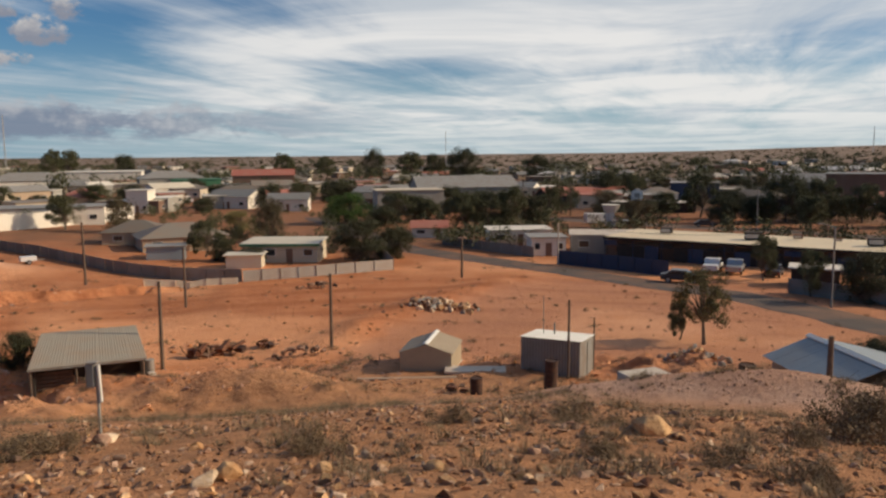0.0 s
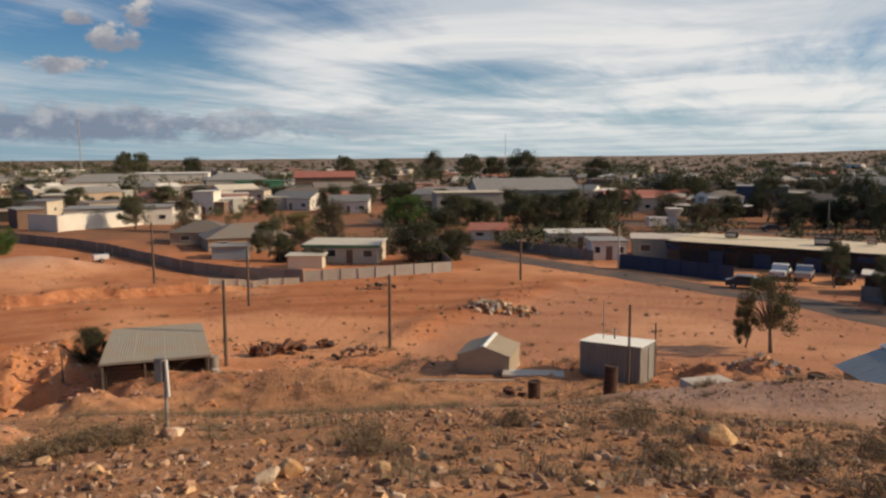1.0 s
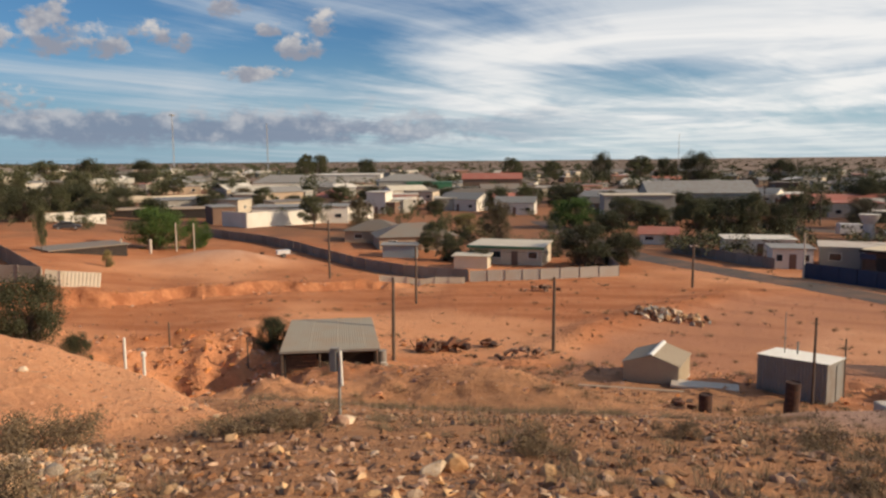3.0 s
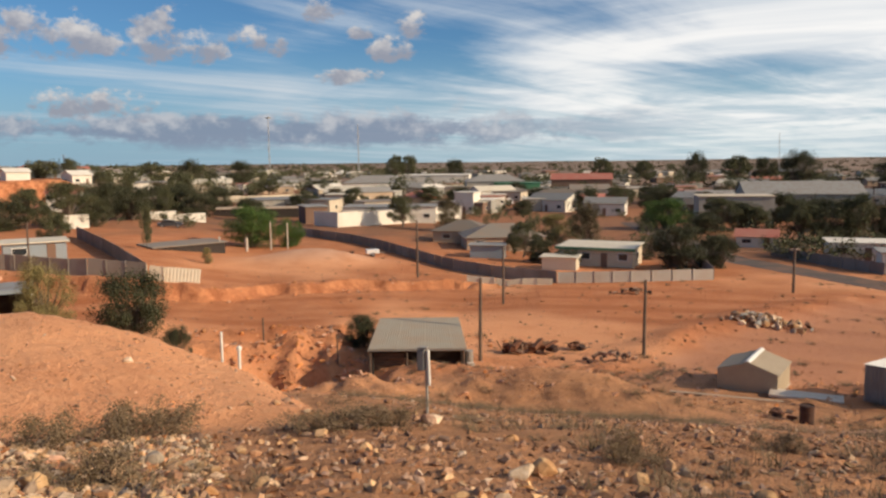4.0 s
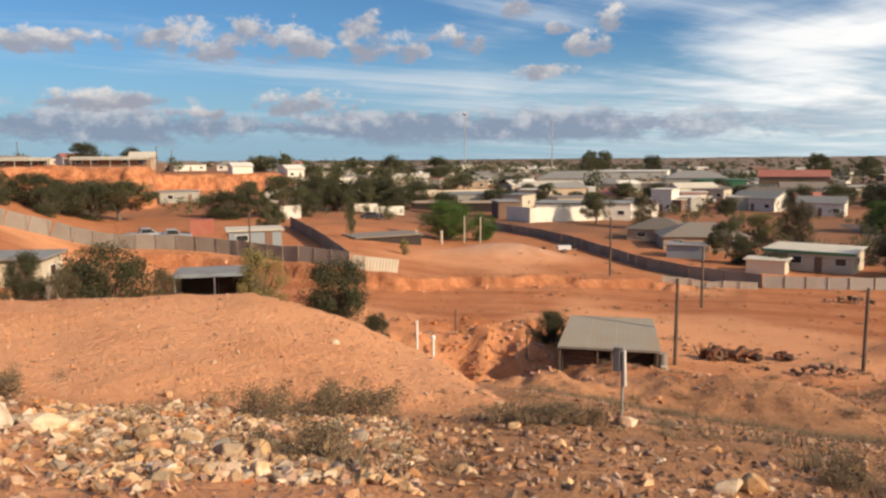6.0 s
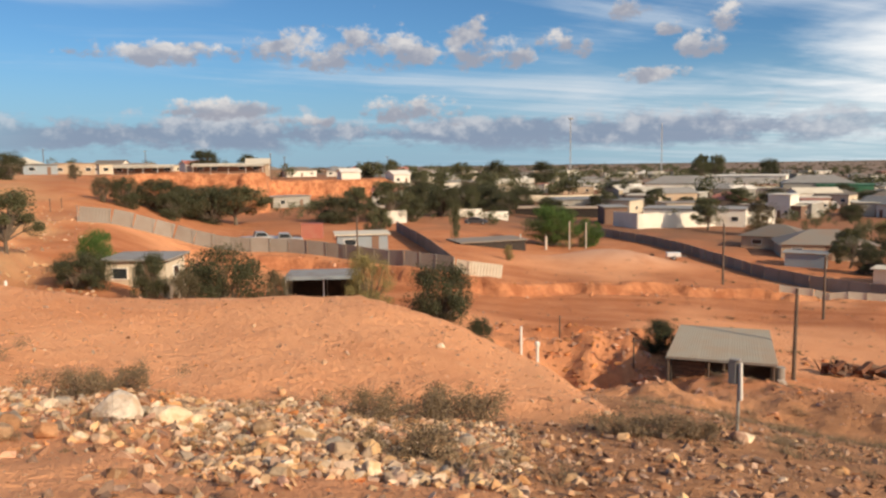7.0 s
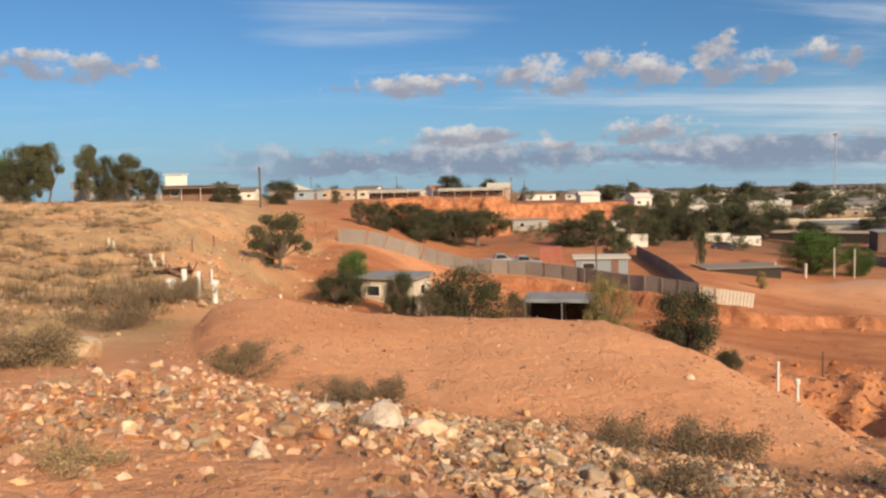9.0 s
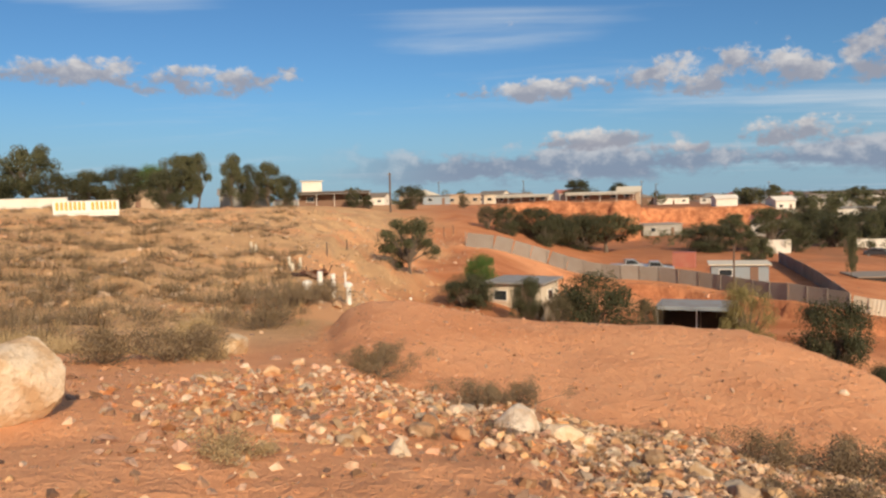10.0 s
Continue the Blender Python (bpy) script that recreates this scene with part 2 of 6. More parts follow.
# heights of the ground below the eye along spokes: bearing to the left of +y, then one height for each radius
SPOKES = (
    (-60, -1.6, -2.1, -2.7, -3.9, -6.0, -8.4, -10.8, -11.7, -12.8, -13.6, -13.9, -14.2, -14.6, -15, -13, -2, 16, 40),
    (-32, -1.6, -2.1, -2.7, -3.8, -5.9, -8.3, -10.6, -11.5, -12.9, -13.8, -14.1, -14.3, -14.8, -15, -14, -6, 12, 36),
    (-12, -1.6, -2.0, -2.7, -3.8, -6.0, -8.5, -11.1, -11.8, -13.1, -14.0, -14.3, -14.6, -15, -15, -15, -13, -5, 6),
    (15, -1.6, -2.0, -2.75, -3.95, -6.2, -8.7, -11.3, -12.0, -13.3, -14.0, -14.3, -14.6, -15, -15, -15, -13, -4, -1),
    (36, -1.6, -1.9, -2.6, -3.8, -5.6, -7.9, -10.2, -11.4, -12.4, -12.9, -13.2, -13.3, -13.4, -13.4, -12, -8, -3, -1),
    (47, -1.6, -1.8, -2.5, -3.6, -5.3, -7.6, -9.4, -10.4, -11.3, -11.7, -11.2, -11.0, -10.8, -10.6, -9, -6, -3, -1),
    (60, -1.6, -1.7, -2.25, -3.35, -4.8, -6.6, -8.2, -9.4, -10.6, -11.5, -11.4, -10.0, -10.2, -10.2, -10, -4, -2, -1),
    (72, -1.6, -1.65, -2.0, -2.9, -4.0, -5.0, -6.2, -7.1, -8.0, -7.2, -6.0, -5.0, -2.2, -0.9, -1, -2, -2, -1),
    (84, -1.6, -1.6, -1.8, -2.3, -2.9, -3.6, -4.1, -4.2, -3.6, -2.0, -1.3, -0.7, -0.1, 0, -1, -2, -2, -1),
    (104, -1.6, -1.5, -1.6, -2.0, -2.5, -2.8, -2.8, -2.4, -1.6, -0.5, -0.2, 0.1, 0.3, 0.3, -1, -2, -2, -1),
    (150, -1.6, -1.4, -1.4, -1.5, -1.5, -1.4, -1.2, -1, -0.6, 0, 0.1, 0.2, 0.4, 0.4, -1, -2, -2, -1),
)
SPOKE_AZ = np.array([row[0] for row in SPOKES], float)
SPOKE_Z = np.array([row[1:] for row in SPOKES], float)


def smooth_table(az, rho):
    """The spokes' heights, straight along each spoke's radii and eased from spoke to spoke."""
    az = np.where(az < -105, az + 360, az)
    k = np.clip(np.searchsorted(SPOKE_AZ, az) - 1, 0, len(SPOKE_AZ) - 2)
    f = step(az, SPOKE_AZ[k], SPOKE_AZ[k + 1])
    back = step(az, 150.0, 255.0)
    j = np.clip(np.searchsorted(np.array(RADII, float), rho) - 1, 0, len(RADII) - 2)
    r = np.array(RADII, float)
    g = np.clip((rho - r[j]) / (r[j + 1] - r[j]), 0, 1)
    row = lambda i: SPOKE_Z[i, j] * (1 - g) + SPOKE_Z[i, j + 1] * g
    z = row(k) * (1 - f) + row(k + 1) * f
    return z * (1 - back) + row(0 * k) * back


def polar(az, rho):
    a = np.radians(az)
    return -np.sin(a) * rho, np.cos(a) * rho


def hump(x, y, az, rho, height, along, across, turn=0.0):
    """A rounded heap; along and across its half-lengths, turn the bearing of its length."""
    cx, cy = polar(az, rho)
    a = np.radians(turn)
    u = (x - cx) * -np.sin(a) + (y - cy) * np.cos(a)
    v = (x - cx) * np.cos(a) + (y - cy) * np.sin(a)
    return height * np.exp(-((u / along) ** 2 + (v / across) ** 2))


BENCH_AZ = (30, 33, 36, 38, 42, 45, 48, 52, 57, 65, 69.5, 73, 76, 78.8, 80.5, 84)
BENCH_CREST = (-19.5, -17.9, -16.3, -14.9, -13.1, -11.6, -10.6, -9.4, -9.05, -9.0, -8.5, -7.7, -6.9, -6.8, -7.4, -11.0)
BENCH_FOOT = (-18.4, -18.1, -17.8, -17.7, -17.4, -17.0, -16.7, -16.4, -16.2, -15.6, -14.7, -13.8, -13.1, -12.3, -12.0, -11.5)


def bench(az, rho):
    """The bare spoil bench on the flank of the hill: its height below the eye, and how much of it there is at a place."""
    foot = 11.6
    crest = np.interp(az, (33, 40, 52, 80), (14.5, 16.5, 19.0, 20.0))
    z0 = foot * np.tan(np.radians(np.interp(az, BENCH_AZ, BENCH_FOOT)))
    z1 = crest * np.tan(np.radians(np.interp(az, BENCH_AZ, BENCH_CREST)))
    f = np.clip((rho - foot) / (crest - foot), 0, 1)
    z = z0 + (z1 - z0) * (0.75 * f + 0.25 * f * f * (3 - 2 * f)) - 0.12 * step(rho, crest - 1.5, crest + 0.2)
    z = z - np.maximum(rho - crest, 0) * 0.62
    share = step(rho, foot - 1.6, foot + 0.6) * step(az, 31.0, 35.0) * (1 - step(az, 81.0, 84.0))
    return z, share


def H(x, y):
    x, y = np.asarray(x, float), np.asarray(y, float)
    rho, az = np.hypot(x, y), np.degrees(np.arctan2(-x, y))
    far = np.clip(rho / 60, 0, 1)
    z = 0.0
    for d in (-0.05, 0.0, 0.05):
        z = z + smooth_table(az, rho * (1 + d)) / 3
    # cut bank in front of the long fence
    lip = np.interp(az, (20, 36, 41, 45, 52.8, 57, 61, 66), (89, 84, 80, 80.3, 89.5, 94, 95.5, 95.5)) + 1.1 * fbm(x, y, 5.0, 3, 29) + 0.7 * np.abs(fbm(x, y, 1.9, 2, 28))
    z = z - np.interp(az, (16, 22, 38, 44, 60, 66), (0, 0.8, 1.15, 1.5, 1.5, 0)) * (step(rho, 62, 70) - step(rho, lip - 0.8, lip))
    lumps = np.maximum(fbm(x, y, 3.2, 3, 27), -0.1)
    z = z + lumps * (0.25 * np.exp(-((rho - lip - 0.6) / 1.8) ** 2) * step(az, 17, 24) * (1 - step(az, 62, 66)) + 0.7 * np.exp(-((rho - 55 - 0.12 * (az - 30)) / 2.2) ** 2) * step(az, 21, 27) * (1 - step(az, 46, 52)))
    # quarried cliff with the upper town on it
    edge = np.where(az > 58.3, 186, 262) + 7 * fbm(x, y, 24.0, 2, 31) + 3.0 * fbm(x, y, 7.0, 3, 33)
    cut = step(rho, edge, edge + 5) * step(az, 47, 50) * (1 - step(az, 69, 72)) * (1 - step(rho, 900, 1500))
    z = z + cut * (np.where(az > 58.3, -1.2, -4.3) - z)
    # worn steps on the flank of the hill
    t = z / 1.1 + 0.5 * fbm(x, y, 12.0, 2, 37)
    f = t - np.floor(t)
    z = z + 0.75 * (step(f, 0.6, 0.95) - f) * step(az, 68, 73) * (1 - step(az, 80, 86)) * step(rho, 45, 60) * (1 - step(rho, 125, 145))
    zb, share = bench(az, rho)
    z = z + share * np.maximum(zb - z, 0)
    z = z + hump(x, y, 14.5, 36.8, 1.5, 6.2, 2.6, 78)
    z = z + hump(x, y, -21, 27, 1.25, 6.5, 2.6, 68)
    z = z + hump(x, y, -30, 25, 0.7, 5.0, 2.6, 60)
    # dug-out hollow beside the dugout's awning, and its heaps
    z = z - 3.3 * np.exp(-(hump(x, y, 34.8, 42.5, 1.0, 4.6, 4.0, 60) + 1e-9) ** -1 + 1) ** 0.6 + hump(x, y, 33.5, 50, 1.0, 4.0, 1.6, 120) + hump(x, y, 31.0, 36.5, 0.5, 2.5, 1.2, 110)
    # broken ground in the hollow, beside the sheds and along the foot of the slope
    rough = np.maximum(fbm(x, y, 2.4, 4, 41), -0.25)
    clods = np.maximum(fbm(x, y, 1.3, 3, 43), 0.0)
    z = z + clods * (0.12 * step(rho, 30, 35) * (1 - step(rho, 47, 50)) * (1 - step(az, 28, 32)) + 0.12 * np.exp(-((rho - 80) / 3.0) ** 2) * step(az, 17, 24) * (1 - step(az, 40, 44)) + 0.06 * step(rho, 66, 72) * (1 - step(rho, 108, 114)) * step(az, 24, 30) * (1 - step(az, 42, 46)))
    z = z + rough * (1.25 * hump(x, y, 34.6, 43.5, 1, 8, 7, 60) + 0.9 * hump(x, y, -14.0, 45, 1, 4.5, 3.0, 76) + 0.18 * step(rho, 30, 36) * (1 - step(rho, 46, 50)) * (1 - step(az, 28, 32)))
    # heap of pale spoil by the round green bush
    z = z + hump(x, y, 33.0, 105, 2.0, 8, 3.5, 118)
    # red mound at the edge of the quarried cliff
    z = z + hump(x, y, 64.4, 189, 1.1, 2.5, 3.5, 64)
    # low bank between the road and the pale shoulder
    z = z + (0.55 + 0.25 * lumps) * np.exp(-((az - (9 - (rho - 52) * 0.42)) / 2.4) ** 2) * step(rho, 50, 56) * (1 - step(rho, 84, 92))
    z = z + 0.05 * fbm(x, y, 1.2, 4, 5) * (1 - far) + (0.45 * fbm(x, y, 8.0, 3, 19) + 0.4 * np.abs(fbm(x, y, 3.0, 3, 23))) * step(az, 70, 78) * (1 - step(az, 140, 175)) * step(rho, 16, 30) * (1 - step(rho, 100, 130)) + 0.16 * fbm(x, y, 9.0, 3, 9) * np.clip(rho / 15, 0, 1) * (1 - 0.6 * step(rho, 40, 70)) * (1 - 0.5 * share)
    z = z + 0.35 * fbm(x, y, 3.0, 3, 17) * cut * (1 - step(rho, edge + 5, edge + 9))
    z = z + 1.2 * fbm(x, y, 400.0, 2, 13) * step(rho, 700, 1800)
    return z + 1.65
# terrain end


def bank_face(az, rho, x, y):
    """Where the broken red face of the cut bank and the walls of the dug hollow show."""
    lip = np.interp(az, (20, 36, 41, 45, 52.8, 57, 61, 66), (89, 84, 80, 80.3, 89.5, 94, 95.5, 95.5))
    face = np.exp(-((rho - lip) / 2.2) ** 2) * step(az, 19, 26) * (1 - step(az, 62, 66))
    return np.clip(0.9 * face + 0.8 * hump(x, y, 34.6, 43.5, 1, 5.5, 5.0, 60) + 0.8 * hump(x, y, -14.0, 45, 1, 4.5, 3.0, 76), 0, 1)


def ground_z(x, y):
    return float(H(np.array([x]), np.array([y]))[0])


def spot(az, rho):
    """A place on the ground by its bearing and distance from the lookout."""
    x, y = polar(az, rho)
    return float(x), float(y), ground_z(x, y)


def zones(x, y):
    """What the soil is like at a place: how stony, how much bare spoil, tan hill, pink heap or dusty town ground."""
    rho, az = np.hypot(x, y), np.degrees(np.arctan2(-x, y))
    n = fbm(x, y, 6.0, 3, 61)
    wrap = np.where(az < -105, az + 360, az)
    left = 1 - step(wrap, 150, 250)
    zb, share = bench(az, rho)
    real_bench = share * step(zb + 1.65 + 0.3, H(x, y), H(x, y) + 0.25) * (1 - step(rho, 24, 28))
    stony = (1 - step(rho + 4 * n, 37, 47)) * (1 - step(wrap, 74, 84) * left * step(rho, 9, 14))
    heaps = hump(x, y, 15.5, 38.0, 0.55, 3.4, 1.2, 78) + hump(x, y, 34.6, 43, 1, 8, 7, 60) + hump(x, y, 33.5, 108, 1, 10, 5, 110)
    shoulder = step(fbm(x, y, 14.0, 3, 63) + 0.4 * np.sin(rho / 7.0), 0.0, 0.8) * step(rho, 36, 42) * 0.8
    cliff = step(az, 47, 50) * (1 - step(az, 70, 74)) * step(rho, 150, 170)
    return {
        # saltbush grey and painted distance haze, growing from about 300 m
        "plain": step(rho + 60 * n, 300, 650) * (1 - step(az, 62, 70)),
        "stony": stony * (1 - 0.6 * step(wrap, 38, 50) * left) ,
        "cliff": cliff * (1 - step(rho, 300, 330)) * np.where(az > 58.3, step(rho, 172, 178) * (1 - step(rho, 199, 206)), step(rho, 248, 254) * (1 - step(rho, 276, 284))) + bank_face(az, rho, x, y),
        "track": step(np.sin(rho * 0.95 + 1.6 * fbm(x, y, 40.0, 2, 71)) + 0.6 * fbm(x, y, 12.0, 2, 72), 0.1, 0.9) * step(rho, 50, 56) * (1 - step(rho, 84, 90)),
        "spoil": np.clip(real_bench + heaps + 0.8 * stony * step(wrap, 38, 50) * left + step(wrap, 62, 76) * left * (1 - step(rho + 2 * n, 11, 14)) + step(wrap, 68, 74) * (1 - step(wrap + 2 * n, 87, 91)) * (1 - step(rho + 2 * n, 20, 25)) + shoulder * (1 - step(rho, 100, 120)) , 0, 1),
        "tan": step(wrap + 3 * n, 70, 80) * left * step(rho, 12, 20) * (1 - real_bench),
        "pink": np.clip(hump(x, y, -21, 27, 1.4, 7.5, 3.2, 68) + hump(x, y, -30, 25, 1.2, 6, 3, 60) + hump(x, y, 33.0, 105, 0.9, 8, 3.5, 118) + 0.3 * step(9 - (rho - 52) * 0.42 - az + 2 * n, 0, 3) * step(rho, 40, 46) * (1 - step(rho, 84, 92)), 0, 1),
        "town": np.clip(step(rho + 12 * n + np.clip(az, 0, 40) * -0.6, 96, 150) * (1 - 0.4 * cliff) * (1 - step(az, 66, 74)) * (0.7 + 0.3 * step(fbm(x, y, 60, 2, 66), -0.3, 0.3)) + step(rho, 350, 700), 0, 1),
    }


def build_ground():
    az = np.concatenate([np.arange(-180, -40, 2.0), np.arange(-40, 112, 0.3), np.arange(112, 180, 2.0)])
    rho = np.concatenate([[0.0, 0.8, 1.6, 2.4, 3.2], np.geomspace(4.0, 4600, 390), np.arange(30, 58, 0.38), np.arange(76, 98, 0.42), np.arange(176, 202, 0.8), np.arange(252, 280, 0.9)])
    rho = np.unique(rho.round(2))
    a, r = np.meshgrid(az, rho, indexing="ij")
    x, y = polar(a, r)
    z = H(x, y)
    na, nr = a.shape
    i = np.arange(na * nr).reshape(na, nr)
    j = np.roll(i, -1, axis=0)
    quads = np.stack([i[:, 1:], j[:, 1:], j[:, :-1], i[:, :-1]], -1).reshape(-1, 4)[:, ::-1]
    me = bpy.data.meshes.new("ground")
    me.from_pydata(np.stack([x, y, z], -1).reshape(-1, 3).tolist(), [], quads.tolist())
    me.validate()
    me.polygons.foreach_set("use_smooth", [True] * len(me.polygons))
    weights = zones(x.ravel(), y.ravel())
    for name, w in weights.items():
        me.attributes.new(name, "FLOAT", "POINT").data.foreach_set("value", np.clip(w, 0, 1))
    ob = new("ground", me)
    me.materials.append(M_ground)
    return tagged(ob, "dry red desert ground with stones and tyre tracks", "ground", kind="structure")


ground = build_ground()


def road_strip(points, width, label):
    """A sealed road laid a little over the ground along bearings and distances."""
    line = [Vector(polar(a, r)) for a, r in points]
    bm = bmesh.new()
    rows = []
    for p, q in zip(line, line[1:]):
        n = max(2, int((q - p).length / 3))
        side = Vector((-(q - p).y, (q - p).x)).normalized()
        for k in range(n + (q is line[-1])):
            c = p.lerp(q, k / n)
            row = []
            for f in np.linspace(-0.5, 0.5, 7):
                v = c + side * f * width * (1 + 0.06 * math.sin(k * 0.9))
                row.append(bm.verts.new((v.x, v.y, ground_z(v.x, v.y) + (0.05 if abs(f) < 0.49 else -0.05))))
            rows.append(row)
    for r0, r1 in zip(rows, rows[1:]):
        for k in range(6):
            bm.faces.new((r0[k], r0[k + 1], r1[k + 1], r1[k]))
    bmesh.ops.recalc_face_normals(bm, faces=bm.faces)
    me = bpy.data.meshes.new("road")
    bm.to_mesh(me)
    bm.free()
    me.materials.append(M_asphalt)
    return tagged(new("road", me), label, "road", kind="structure")


road_strip([(9.5, 190), (6.5, 150), (2.6, 121), (-3.2, 106.5), (-9.2, 95.5), (-15.2, 86.5), (-21.0, 80.5), (-26.4, 72.5), (-31.0, 66.5), (-40, 58)], 6.5, "worn dark asphalt street in front of the motel")
road_strip([(-32, 152), (-24, 158), (-16, 166), (-10, 176), (-4, 192)], 9.0, "worn dark asphalt main street by the park")

# ---- tools for things ----
def part(name, bm, mat, parent=None, label=""):
    me = bpy.data.meshes.new(name)
    bm.to_mesh(me)
    bm.free()
    if mat:
        me.materials.append(mat)
    ob = new(name, me)
    ob.parent = parent
    if label:
        ob["label"] = label
    return ob


def share(name, like, parent, m):
    """Another part on the mesh of a part that looks alike."""
    ob = new(name, like.data)
    ob.parent = parent
    ob.matrix_local = m
    return ob


def thing(name, place, turn=0.0, label="", category="", group=""):
    ob = new(name)
    ob.empty_display_size = 0.2
    ob.matrix_world = pose(*place, 0, 0, turn)
    return tagged(ob, label, category, group)


def add_box(bm, c, s, turn=0.0, bev=0.0):
    made = bmesh.ops.create_cube(bm, size=1.0, matrix=pose(*c, 0, 0, turn) @ Matrix.Diagonal((*s, 1)))["verts"]
    if bev:
        edges = {e for v in made for e in v.link_edges}
        bmesh.ops.bevel(bm, geom=list(edges), offset=bev, segments=1, affect="EDGES")
    return bm


def box(c, s, turn=0.0, bev=0.0):
    return add_box(bmesh.new(), c, s, turn, bev)


def add_tube(bm, a, b, ra, rb=None, sides=8):
    a, b = Vector(a), Vector(b)
    rb = ra if rb is None else rb
    d = b - a
    m = Matrix.Translation((a + b) / 2) @ d.to_track_quat("Z", "Y").to_matrix().to_4x4()
    bmesh.ops.create_cone(bm, cap_ends=True, segments=sides, radius1=ra, radius2=rb, depth=d.length, matrix=m)
    return bm


def tube(a, b, ra, rb=None, sides=8):
    return add_tube(bmesh.new(), a, b, ra, rb, sides)


def prism(outline, depth):
    """An outline in x and z pulled out along y, centred."""
    bm = bmesh.new()
    f = [bm.verts.new((x, -depth / 2, z)) for x, z in outline]
    b = [bm.verts.new((x, depth / 2, z)) for x, z in outline]
    n = len(outline)
    bm.faces.new(f)
    bm.faces.new(b[::-1])
    for k in range(n):
        bm.faces.new((f[k], b[k], b[(k + 1) % n], f[(k + 1) % n]))
    bmesh.ops.recalc_face_normals(bm, faces=bm.faces)
    return bm


def corrugated(corners, pitch=0.14, deep=0.025, thick=0.006):
    """A folded metal sheet over four corners: the waves run across from the first edge (0-1) to the opposite edge (3-2)."""
    a, b, c, d = (Vector(v) for v in corners)
    n = (b - a).cross(d - a).normalized()
    count = max(4, int((b - a).length / pitch) * 2)
    bm = bmesh.new()
    rows = []
    for side in (1, -1):
        line = []
        for k in range(count + 1):
            f = k / count
            off = n * ((deep if k % 2 else -deep) + side * thick)
            line.append((bm.verts.new(a.lerp(b, f) + off), bm.verts.new(d.lerp(c, f) + off)))
        rows.append(line)
    for k in range(count):
        for line, flip in ((rows[0], False), (rows[1], True)):
            q = [line[k][0], line[k + 1][0], line[k + 1][1], line[k][1]]
            bm.faces.new(q[::-1] if flip else q)
        for e in (0, 1):
            bm.faces.new((rows[0][k][e], rows[1][k][e], rows[1][k + 1][e], rows[0][k + 1][e]))
    for k in (0, count):
        bm.faces.new((rows[0][k][0], rows[0][k][1], rows[1][k][1], rows[1][k][0]))
    bmesh.ops.recalc_face_normals(bm, faces=bm.faces)
    return bm


M_wood = worn("weathered pole wood", (0.11, 0.075, 0.055), (0.2, 0.15, 0.11), 0.6, 2.0, 0.85)
M_zinc = worn("weathered zinc sheet", (0.33, 0.32, 0.295), (0.26, 0.19, 0.145), 0.7, 0.9, 0.6, 0.2)
M_zinc_dark = worn("dull or shaded grey sheet", (0.24, 0.24, 0.23), (0.2, 0.16, 0.13), 0.5, 0.9, 0.65, 0.1)
M_awning = worn("dusty awning sheet", (0.37, 0.325, 0.25), (0.4, 0.27, 0.17), 0.6, 0.7, 0.7, 0.1)
M_shed = worn("beige shed sheet", (0.42, 0.34, 0.24), (0.33, 0.25, 0.18), 0.4, 0.8, 0.6)
M_pale = worn("cream sheet", (0.66, 0.6, 0.48), (0.5, 0.38, 0.26), 0.4, 0.5, 0.6)
M_fence = worn("grey fence sheet", (0.26, 0.23, 0.2), (0.2, 0.14, 0.105), 0.45, 0.5, 0.7, vary=0.12)
M_fence_pale = worn("pale grey fence sheet", (0.4, 0.36, 0.32), (0.34, 0.25, 0.19), 0.4, 0.5, 0.75, vary=0.06)
M_white = worn("white painted wall", (0.74, 0.7, 0.62), (0.55, 0.43, 0.33), 0.35, 0.35, 0.8)
M_cream = worn("cream painted wall", (0.6, 0.52, 0.4), (0.45, 0.33, 0.23), 0.4, 0.35, 0.8)
M_stone = worn("sandy block wall", (0.46, 0.35, 0.25), (0.36, 0.24, 0.16), 0.5, 0.35, 0.9)
M_brown = worn("brown brick and shaded front wall", (0.2, 0.12, 0.085), (0.28, 0.18, 0.12), 0.5, 0.35, 0.9)
M_grey = worn("grey cement wall", (0.34, 0.33, 0.3), (0.28, 0.22, 0.17), 0.5, 0.35, 0.85)
M_redroof = worn("faded red roof", (0.4, 0.13, 0.09), (0.42, 0.24, 0.17), 0.5, 0.3, 0.7)
M_green = worn("green trim paint", (0.07, 0.24, 0.12), (0.16, 0.2, 0.12), 0.4, 0.5, 0.6)
M_blue = worn("navy blue paint", (0.025, 0.045, 0.1), (0.1, 0.08, 0.08), 0.3, 0.5, 0.6)
M_bluegrey = worn("blue-grey roof sheet", (0.27, 0.32, 0.36), (0.3, 0.27, 0.24), 0.4, 0.5, 0.5, 0.1)
M_rust = worn("rusted drum steel", (0.14, 0.055, 0.03), (0.3, 0.13, 0.06), 0.7, 5.0, 0.85, 0.2, 30)
M_rust_dark = worn("dark scorched steel", (0.055, 0.03, 0.024), (0.16, 0.07, 0.04), 0.6, 5.0, 0.85, 0.2, 30)
M_concrete = worn("pale concrete slab", (0.6, 0.53, 0.45), (0.45, 0.3, 0.2), 0.5, 1.0, 0.9)
M_pipe = worn("white plastic pipe", (0.8, 0.78, 0.72), (0.6, 0.5, 0.4), 0.3, 2.0, 0.45)
# near-black brown; also stands for shade under the motel and awning roofs
M_dark = worn("near-black brown for shade and dark parts", (0.035, 0.028, 0.024), (0.08, 0.05, 0.04), 0.5, 2.0, 0.9)
M_plank = worn("grey planks", (0.2, 0.12, 0.08), (0.1, 0.06, 0.045), 0.6, 3.0, 0.9)
